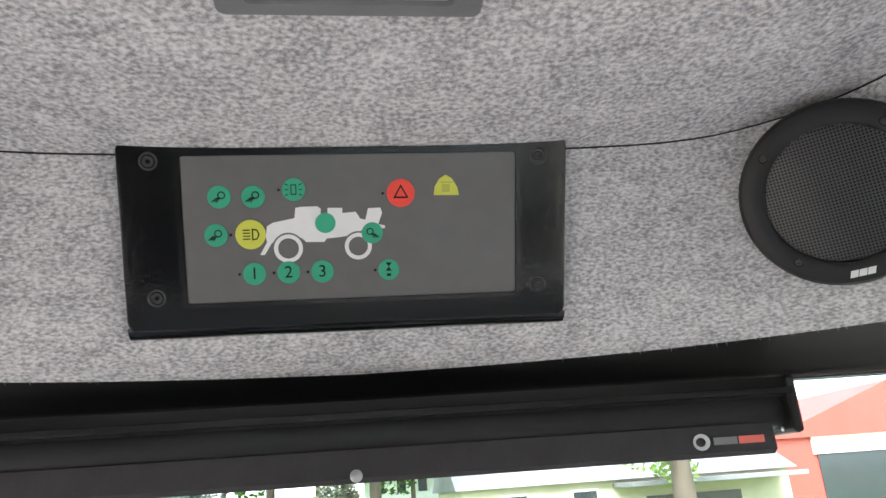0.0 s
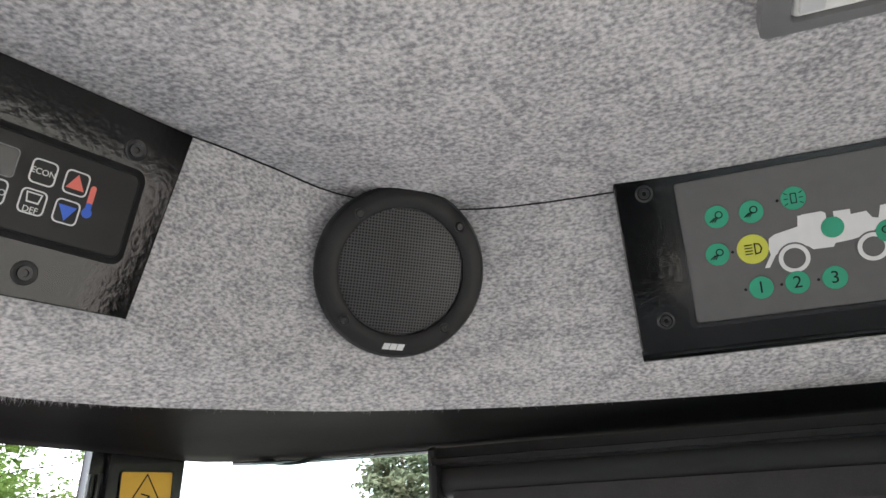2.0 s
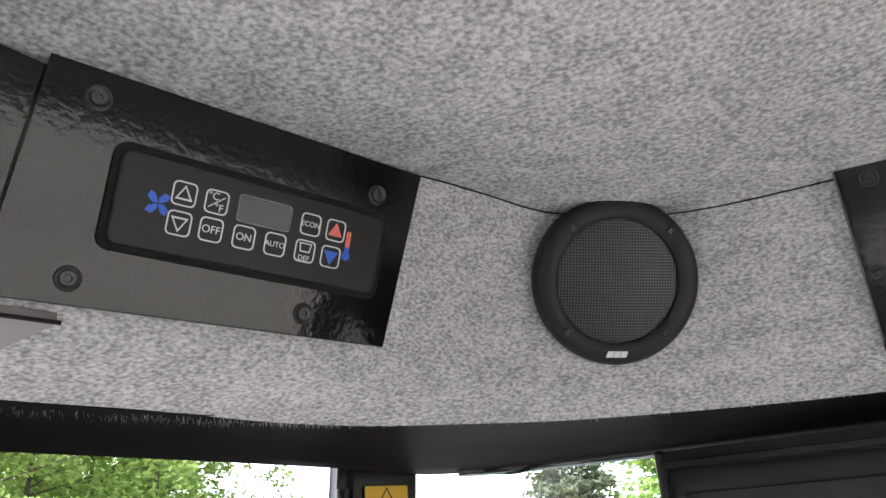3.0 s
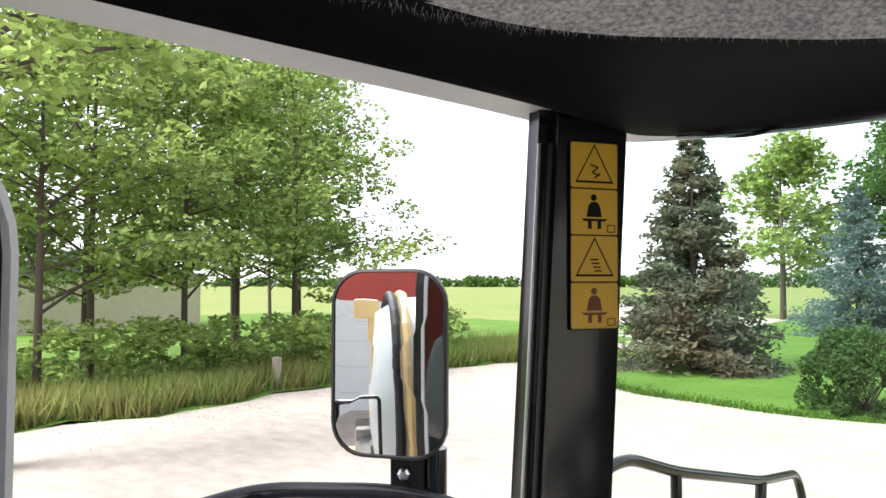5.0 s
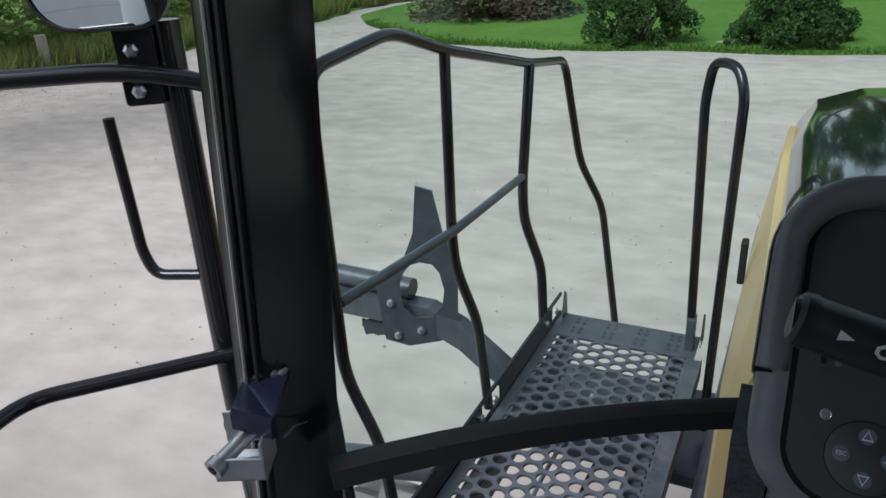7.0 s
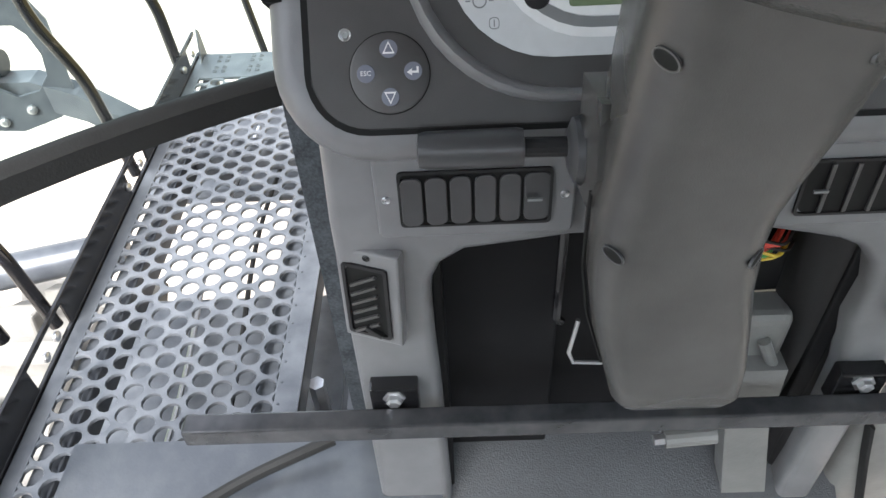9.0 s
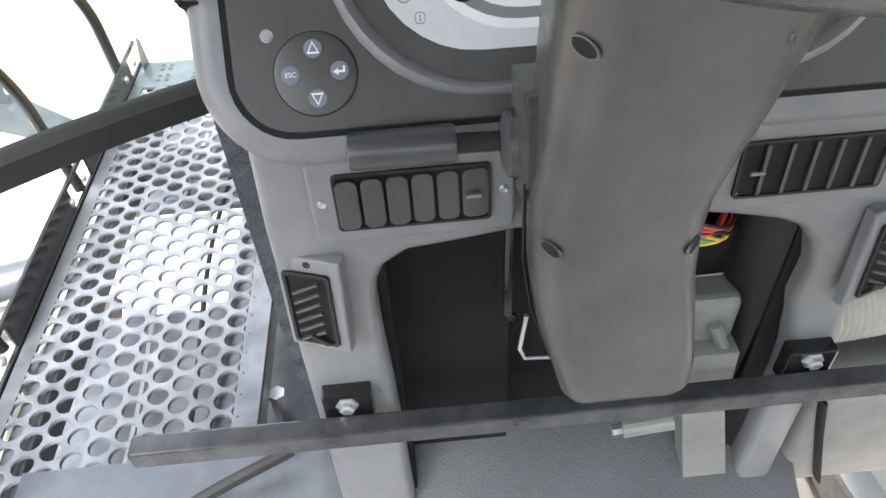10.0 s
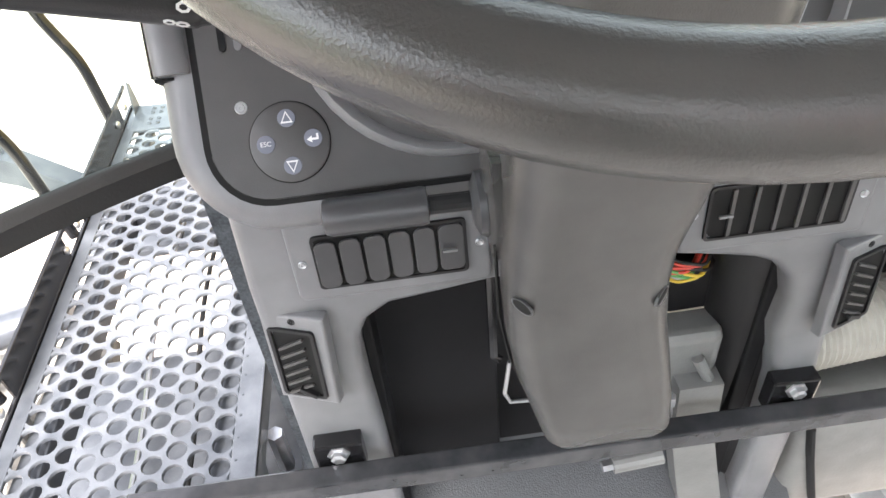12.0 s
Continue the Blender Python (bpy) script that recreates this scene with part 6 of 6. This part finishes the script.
strip("ground_verge", lambda y: -70.0, lambda y: edge_left(y) + 0.0, [-30 + 1.2 * i for i in range(70)], 0.03, LAWN, "rough green verge under the trees", "verge", 40, 0.15)


# ---- plants ----
def cards(pts, size, seed, up=0.35, aspect=0.5, droop=0.0):
    """Small bent leaf sprays, one at each point, as vertices and faces."""
    rng = np.random.default_rng(seed)
    n = len(pts)
    pts = np.asarray(pts, float)
    d = rng.normal(size=(n, 3))
    d[:, 2] = d[:, 2] * up - droop
    d /= np.linalg.norm(d, axis=1)[:, None]
    q = rng.normal(size=(n, 3))
    s = np.cross(d, q)
    s /= np.linalg.norm(s, axis=1)[:, None] + 1e-9
    k = np.cross(s, d)
    ln = size * rng.uniform(0.55, 1.35, n)[:, None]
    w = ln * aspect * 0.5
    a, b = pts - d * ln * 0.5, pts + d * ln * 0.5
    c0, c1 = pts + s * w + k * ln * 0.12, pts - s * w + k * ln * 0.12
    v = np.stack([a, c0, b, c1], 1).reshape(-1, 3)
    f = np.arange(n * 4).reshape(-1, 4)
    return v, f


def mesh_part(name, v, f, material, parent, label=""):
    me = bpy.data.meshes.new(name)
    me.from_pydata([tuple(p) for p in np.asarray(v) - np.array(ORIGIN[parent])], [], [tuple(int(i) for i in q) for q in f])
    me.materials.append(material)
    ob = new(name, me)
    ob.parent = parent
    return tagged(ob, label)


def clumps(rng, centres, radii, per):
    out = []
    for c, r in zip(centres, radii):
        p = rng.normal(size=(per, 3))
        p /= np.linalg.norm(p, axis=1)[:, None]
        p *= (rng.uniform(0.35, 1.0, per) ** 0.5)[:, None]
        out.append(np.asarray(c) + p * np.asarray(r))
    return np.concatenate(out)


def branchy(t, x, y, h, r0, rng, limbs, first, lean=0.0):
    """A tapered trunk with limbs; returns the limb ends."""
    top = Vector((x + lean, y, h * 0.92))
    part("trunk", tube([(x, y, -0.1), (x + lean * 0.3 + rng.uniform(-.1, .1), y + rng.uniform(-.1, .1), h * 0.3), (x + lean * 0.6, y, h * 0.6), top], [r0, r0 * 0.8, r0 * 0.5, r0 * 0.12], 10), BARK, t, "", 60)
    ends, bms = [], []
    for i in range(limbs):
        f = first + (0.95 - first) * (i + rng.uniform(0, 0.8)) / limbs
        a = rng.uniform(0, 2 * math.pi)
        ln = h * (0.34 * (1 - f) + 0.10) * rng.uniform(0.7, 1.2)
        b = Vector((x + lean * f, y, h * f))
        e = b + Vector((math.cos(a) * ln, math.sin(a) * ln, ln * rng.uniform(0.05, 0.6)))
        bms.append(tube([b, b.lerp(e, 0.5) + Vector((0, 0, 0.04 * ln)), e], [r0 * 0.32 * (1 - f) + 0.02, r0 * 0.2 * (1 - f) + 0.015, 0.01], 6))
        ends.append((b, e))
    part("branching", merged(*bms), BARK, t)
    return ends


def leafy_tree(x, y, h, seed, foliage, first=0.3, per=70, limbs=26, leaf=0.28, spread=1.0, lean=0.0, label="tall tree with a ragged green crown", group="trees by the drive", r0=None):
    rng = np.random.default_rng(seed)
    t = thing("tree", (x, y, 0), label, "tree", group)
    ends = branchy(t, x, y, h, r0 or 0.014 * h + 0.05, rng, limbs, first, lean)
    cs, rs = [], []
    for b, e in ends:
        for f in (0.45, 0.75, 1.0):
            c = b.lerp(e, f) + Vector(rng.normal(size=3) * 0.25)
            cs.append(c)
            k = h * 0.052 * spread * rng.uniform(0.6, 1.3)
            rs.append((k * 1.5, k * 1.5, k * 0.85))
    pts = clumps(rng, cs, rs, per)
    v, f = cards(pts, leaf, seed + 1, 0.4, 0.55, 0.1)
    mesh_part("crown", v, f, foliage, t)


def spruce(x, y, h, r, seed, foliage, label, n=15000):
    """A conical conifer: whorls of drooping boughs hung with needle sprays."""
    rng = np.random.default_rng(seed)
    t = thing("spruce", (x, y, 0), label, "conifer", "spruces on the lawn")
    part("trunk", tube([(x, y, -0.1), (x, y, h * 0.97)], [0.02 * h, 0.02], 8), BARK, t)
    boughs = []
    for i in range(230):
        f = (i + rng.uniform(0, 1)) / 230
        z = h * (0.02 + 0.97 * f ** 1.05)
        ln = r * (1 - f) ** 0.82 * rng.uniform(0.70, 1.13) + 0.12
        boughs.append((z, rng.uniform(0, 2 * math.pi), ln))
    tot = sum(b[2] for b in boughs)
    P_ = []
    for z, a, ln in boughs:
        k = max(int(n * ln / tot), 6)
        s = rng.uniform(0.12, 1.0, k) ** 0.7
        wob = rng.normal(size=k) * 0.14 * ln * (0.5 + 0.6 * s)
        zz = z - 0.22 * ln * s + 0.17 * ln * s * s + rng.normal(size=k) * 0.07 - np.abs(rng.normal(size=k)) * 0.10 * ln
        P_.append(np.stack([x + np.cos(a) * ln * s - np.sin(a) * wob, y + np.sin(a) * ln * s + np.cos(a) * wob, np.maximum(zz, 0.05)], 1))
    v, f = cards(np.concatenate(P_), 0.30, seed + 1, 0.5, 0.42, 0.25)
    mesh_part("needles", v, f, foliage, t)


def bush(x, y, w, h, seed, label):
    rng = np.random.default_rng(seed)
    t = thing("bush", (x, y, 0), label, "bush", "bushes at the lawn's edge")
    part("stems", merged(*[tube([(x + rng.uniform(-.2, .2), y + rng.uniform(-.2, .2), 0), (x + w * 0.3 * math.cos(a), y + w * 0.3 * math.sin(a), h * 0.7)], [0.03, 0.01], 5) for a in rng.uniform(0, 6.28, 12)]), BARK, t)
    cs, rs = [], []
    for i in range(70):
        a, q, e = rng.uniform(0, 6.283), rng.uniform(0.2, 1.0) ** 0.5, rng.uniform(0.08, 1.0)
        k = math.sqrt(max(1 - (e * 0.92) ** 2.2, 0.05))
        cs.append((x + math.cos(a) * q * w * 0.43 * k, y + math.sin(a) * q * w * 0.43 * k, h * 0.88 * e))
        rs.append([w * 0.10 * rng.uniform(0.6, 1.3)] * 3)
    v, f = cards(clumps(rng, cs, rs, 190), 0.12, seed + 1, 0.9, 0.55)
    mesh_part("foliage", v, f, SHRUB, t)


spruce(-11.6, 27.2, 9.6, 3.4, 11, SPRUCE, "tall green spruce browning on one side, on the lawn", 19000)
spruce(-11.2, 52.0, 9.8, 4.3, 12, BLUESPRUCE, "broad blue-green spruce on the lawn", 15000)
spruce(-1.5, 62.0, 8.0, 3.0, 13, SPRUCE, "dark spruce beside the house", 9000)
bush(-4.85, 21.4, 3.5, 2.15, 21, "round dark green bush at the lawn's edge")
bush(-0.9, 21.2, 3.3, 1.9, 22, "low dark green bush at the lawn's edge")
bush(3.6, 21.5, 3.2, 1.9, 23, "low dark green bush at the lawn's edge")
# lines of trees along the drive
for i, (x, y, h, sd, fo) in enumerate(((-24.5, 10.2, 14, 31, PINE), (-25.5, 14.0, 13, 32, PINE2), (-27.5, 17.5, 14, 33, PINE), (-25.5, 19.0, 15, 34, PINE), (-28.5, 21.5, 15, 35, PINE), (-33.0, 25.0, 14.5, 36, PINE2), (-29.5, 12.0, 14, 37, PINE), (-32.5, 20.5, 15, 38, PINE2), (-22.8, 8.0, 12, 39, PINE2), (-31.0, 7.0, 14, 40, PINE), (-27, 4.0, 14, 43, PINE2), (-40.0, 28.0, 14, 44, PINE))):
    leafy_tree(x, y, h, sd, fo, 0.20, 80, 32, 0.27, 1.05, r0=0.13)
leafy_tree(-15.2, 4.3, 12.5, 41, PINE2, 0.46, 70, 24, 0.26, 1.1, label="tree with a thick grey trunk beside the yard", r0=0.34)
# low growth under the trees
for i in range(9):
    rng = np.random.default_rng(60 + i)
    x, y = -22.6 + rng.uniform(-1.2, 1.2), 8.5 + 2.0 * i
    t = thing("undergrowth", (x, y, 0), "low bright green saplings under the trees", "saplings", "saplings under the trees")
    cs = [(x + rng.uniform(-1.5, 1.5), y + rng.uniform(-1.5, 1.5), rng.uniform(0.3, 2.0)) for _ in range(22)]
    v, f = cards(clumps(rng, cs, [(0.6, 0.6, 0.28)] * 22, 60), 0.26, 70 + i, 0.4, 0.5)
    mesh_part("foliage", v, f, PINE2, t)
# background trees
for x, y, h, sd, fo, sp in ((-21, 70, 17, 51, PINE2, 1.3), (-13, 78, 18, 52, OAK, 1.4), (-4, 84, 18, 53, PINE2, 1.4), (6, 80, 17, 54, OAK, 1.4), (16, 72, 15, 55, PINE2, 1.3), (28, 68, 15, 56, OAK, 1.3)):
    leafy_tree(x, y, h, sd, fo, 0.25, 75, 30, 0.6, sp, label="tall broadleaf tree behind the lawn", group="trees behind the lawn")
leafy_tree(-5.0, 46.0, 15.0, 59, OAK, 0.30, 100, 34, 0.38, 1.35, label="spreading dark broadleaf tree on the lawn", group="trees on the lawn", r0=0.32)
leafy_tree(0.8, 33.0, 13.5, 57, OAK, 0.38, 110, 34, 0.30, 1.35, label="spreading dark broadleaf tree on the lawn", group="trees on the lawn", r0=0.32)
leafy_tree(12.0, 27.0, 10.0, 58, PINE2, 0.34, 70, 24, 0.26, 1.2, label="broadleaf tree with a pale trunk on the lawn", group="trees on the lawn", r0=0.5)

# grasses on the verge and along the lawn's edge
rng = np.random.default_rng(80)


def blades(pts, h, seed, name, material, label, wide=0.03):
    r = np.random.default_rng(seed)
    n = len(pts)
    hh = h * r.uniform(0.4, 1.25, n)
    a = r.uniform(0, 6.283, n)
    w = wide * r.uniform(0.6, 1.4, n)
    b = np.asarray(pts)
    dx, dy = np.cos(a) * w, np.sin(a) * w
    lean = r.normal(size=(n, 2)) * 0.3 * hh[:, None]
    v = np.stack([np.stack([b[:, 0] - dx, b[:, 1] - dy, b[:, 2]], 1), np.stack([b[:, 0] + dx, b[:, 1] + dy, b[:, 2]], 1), np.stack([b[:, 0] + lean[:, 0], b[:, 1] + lean[:, 1], b[:, 2] + hh], 1)], 1).reshape(-1, 3)
    me = bpy.data.meshes.new(name)
    me.from_pydata([tuple(p) for p in v], [], [(3 * i, 3 * i + 1, 3 * i + 2) for i in range(n)])
    me.materials.append(material)
    return tagged(new(name, me), label, "grass", "", "stuff")


ys = rng.uniform(2, 34, 26000)
xo = rng.gamma(1.4, 1.3, 26000)
blades([(edge_left(y) - 0.2 - x, y, 0.02) for y, x in zip(ys, xo)], 0.75, 81, "tall_grass", GRASS, "tall green and straw-coloured grass on the verge", 0.035)
lx = rng.uniform(-16, 14, 9000)
blades([(x, lawn_edge(x) + abs(rng.normal()) * 0.5, 0.02) for x in lx], 0.10, 82, "lawn_grass", LAWNBLADE, "short lawn grass along the gravel edge", 0.02)
# loose stones on the yard and along its edges
rng = np.random.default_rng(83)
vs, fs = [], []
for i in range(5200):
    if i < 2600:
        y = rng.uniform(1, 30)
        x = edge_left(y) + rng.gamma(1.5, 0.7)
    elif i < 4200:
        x, y = rng.uniform(-16, 3), 0
        y = rng.uniform(3.5, 18)
    else:
        x = rng.uniform(-15, 10)
        y = lawn_edge(x) - rng.gamma(1.4, 0.4)
    r = rng.uniform(0.006, 0.017) * (1.5 if i < 2600 else 1.0)
    b = len(vs)
    o = rng.uniform(0.6, 1.3, 6)
    for k, (dx, dy, dz) in enumerate(((1, 0, 0), (0, 1, 0), (-1, 0, 0), (0, -1, 0), (0, 0, 0.7), (0, 0, -0.5))):
        vs.append((x + dx * r * o[k], y + dy * r * o[k], 0.02 + r * 0.3 + dz * r * o[k]))
    fs += [(b, b + 1, b + 4), (b + 1, b + 2, b + 4), (b + 2, b + 3, b + 4), (b + 3, b, b + 4), (b + 1, b, b + 5), (b + 2, b + 1, b + 5), (b + 3, b + 2, b + 5), (b, b + 3, b + 5)]
me = bpy.data.meshes.new("loose_stones")
me.from_pydata(vs, [], fs)
me.materials.append(GRAVEL2)
tagged(new("loose_stones", me), "loose pale stones on the gravel", "stones", "", "stuff")

# ---- fixtures of the yard and the distance ----
po = thing("marker_post", (-19.2, 13.6, 0), "short weathered wooden post in the grass", "post")
part("post", box(-19.32, -19.10, 13.5, 13.72, -0.05, 1.05, 0.03), WOODPOST, po)
fr = thing("fire_ring", (-5.5, 37.5, 0), "pale concrete fire ring on the lawn", "fire ring")
part("ring", lathe([(1.0, 0), (1.0, 0.28), (0.85, 0.30), (0.8, 0.28), (0.8, 0)], 28, T3(-5.5, 37.5, 0.0), True), STONE, fr, "", 40)
# far wood line and field
for i in range(16):
    rng = np.random.default_rng(100 + i)
    x, y = -900 + 52 * i, 560 + 20 * (i % 3)
    t = thing("far_wood", (x, y, 0), "distant dark line of trees", "wood", "far woods", "stuff")
    cs = [(x + rng.uniform(-30, 30), y + rng.uniform(-6, 6), rng.uniform(1, 9)) for _ in range(30)]
    v, f = cards(clumps(rng, cs, [(7, 5, 3.5)] * 30, 26), 3.4, 110 + i, 0.8, 0.8)
    mesh_part("foliage", v, f, OAK, t)


def gable(name, x0, x1, y0, y1, zw, zr, walls, label, cat, ridge="x"):
    """Walls with a pitched roof; returns the thing."""
    t = thing(name, ((x0 + x1) / 2, (y0 + y1) / 2, 0), label, cat)
    part("wall", box(x0, x1, y0, y1, -0.05, zw), walls, t)
    xm, ym = (x0 + x1) / 2, (y0 + y1) / 2
    bm = bmesh.new()
    if ridge == "x":
        p = [(x0 - .3, y0 - .4, zw - 0.1), (x1 + .3, y0 - .4, zw - 0.1), (x1 + .3, y1 + .4, zw - 0.1), (x0 - .3, y1 + .4, zw - 0.1), (x0 - .3, ym, zr), (x1 + .3, ym, zr)]
        fc = ((0, 1, 5, 4), (2, 3, 4, 5), (0, 4, 3), (1, 2, 5), (0, 3, 2, 1))
    else:
        p = [(x0 - .4, y0 - .3, zw - 0.1), (x1 + .4, y0 - .3, zw - 0.1), (x1 + .4, y1 + .3, zw - 0.1), (x0 - .4, y1 + .3, zw - 0.1), (xm, y0 - .3, zr), (xm, y1 + .3, zr)]
        fc = ((0, 3, 5, 4), (1, 4, 5, 2), (0, 4, 1), (3, 2, 5), (0, 1, 2, 3))
    v = [bm.verts.new(q) for q in p]
    for q in fc:
        bm.faces.new([v[i] for i in q])
    bmesh.ops.recalc_face_normals(bm, faces=bm.faces)
    part("roof", bm, ROOFING if walls is not BARNRED else walls, t)
    return t


# red machine shed behind, reflected in the mirror
rb = thing("red_shed", (-5, -16, 0), "red metal machine shed with tall white overhead doors", "shed")
part("wall", box(-22, 14, -24, -14, -0.05, 7.2), BARNRED, rb)
part("roof", loft([[(x, y, z) for y, z in ((-25, 7.1), (-19, 9.0), (-13.4, 7.1))] for x in (-22.5, 14.5)]), ROOFING, rb)
for x0, x1 in ((-14.0, -8.2), (-6.6, 0.1)):
    d = part("overhead_door", box(x0, x1, -14.0, -13.92, 0, 3.45, 0.02), DOORWHITE, rb, "white overhead door")
    for z in (0.7, 1.4, 2.1, 2.8):
        part("door_joint", box(x0 + 0.02, x1 - 0.02, -13.925, -13.913, z - 0.01, z + 0.01), PALE, d)
# red barn, ahead and to the right
rb2 = gable("red_barn", 32, 54, 55, 75, 5.6, 9.6, BARNRED, "red gabled barn with a wide white-lintelled door", "barn", "y")
part("door", box(35.6, 48, 54.9, 55.0, 0, 4.2), PANEGLASS, rb2, "dark open doorway")
part("lintel", box(35.3, 48.3, 54.8, 55.0, 4.2, 5.9), DOORWHITE, rb2, "white overhead panel")
# cream house with a carport
hs_ = gable("cream_house", 4.6, 20, 33.5, 43, 3.5, 5.8, SIDING, "cream-sided single-storey house with grey roof", "house")
part("awning", box(11.5, 19.5, 31.0, 33.6, 3.05, 3.25, 0.02), ROOFING, hs_)
for x in (6.4, 9.6):
    w = part("window", box(x, x + 1.1, 33.42, 33.5, 1.6, 3.0), PANEGLASS, hs_)
    part("frame", merged(box(x - 0.08, x, 33.40, 33.5, 1.52, 3.08), box(x + 1.1, x + 1.18, 33.40, 33.5, 1.52, 3.08), box(x, x + 1.1, 33.40, 33.5, 3.0, 3.08), box(x, x + 1.1, 33.40, 33.5, 1.52, 1.6)), DOORWHITE, w)
part("garage_opening", box(13.0, 17.5, 33.42, 33.5, 0, 2.6), PANEGLASS, hs_)
# white house far to the right with a porch stair
wh_ = gable("white_house", 1.0, 14, 86, 96, 5.6, 8.8, DOORWHITE, "white two-storey house with a grey roof", "house")
for x in (2.2, 4.6, 7.0):
    for z in (1.2, 3.8):
        part("window", box(x, x + 1.0, 85.92, 86.0, z, z + 1.4), PANEGLASS, wh_)
pc = thing("porch_stair", (1.8, 47.5, 0), "dark wooden porch stair with a pale railing", "stair")
part("landing", box(1.0, 5.0, 46.5, 49.5, 0.9, 1.05), WOODPOST, pc)
for i in range(5):
    part("step", box(-0.6 + 0.32 * i, -0.25 + 0.32 * i, 46.6, 48.2, 0.18 * i, 0.18 * i + 0.06), WOODPOST, pc)
part("railing", merged(tube([(-0.6, 46.6, 0.9), (1.0, 46.6, 1.95), (4.8, 46.6, 1.95)], 0.04, 6), *[tube([(0.0 + 0.55 * i, 46.6, 0.4 + (0.2 * i if i < 3 else 0.6)), (0.0 + 0.55 * i, 46.6, 1.25 + (0.3 * i if i < 3 else 0.7))], 0.025, 6) for i in range(9)]), PALE, pc)
tl_ = thing("camping_trailer", (-7.5, 72, 0), "long black trailer with a pale lower stripe", "trailer")
part("body", box(-13.5, -1.0, 71, 73.6, 1.0, 3.9, 0.15, 3), TRAILER, tl_)
part("stripe", box(-13.4, -1.1, 70.96, 71.02, 1.0, 1.35), DOORWHITE, tl_, "pale stripe")
part("roof_stripe", box(-13.4, -1.1, 70.94, 71.02, 3.3, 3.75), DOORWHITE, tl_, "pale stripe")
for x in (-3.6, -4.8):
    part("wheel", lathe([(0.15, 0), (0.48, 0.02), (0.5, 0.12), (0.48, 0.25)], 20, frame_of((x, 71.2, 0.5), (1, 0, 0), (0, 0, 1))), RUBBER, tl_)
# machine and grain seen through the trunks
ct = gable("tan_building", -75, -52, 14, 30, 4.0, 6.0, SIDING, "tan building beyond the trees", "building")
# overhead wire
struct("trim_wire", tube([(-60, 58, 8.5), (-25, 44, 7.3), (0, 34, 6.9), (40, 18, 9.5)], 0.012, 5, 6.0), RUBBER, "thin overhead wire", "wire")
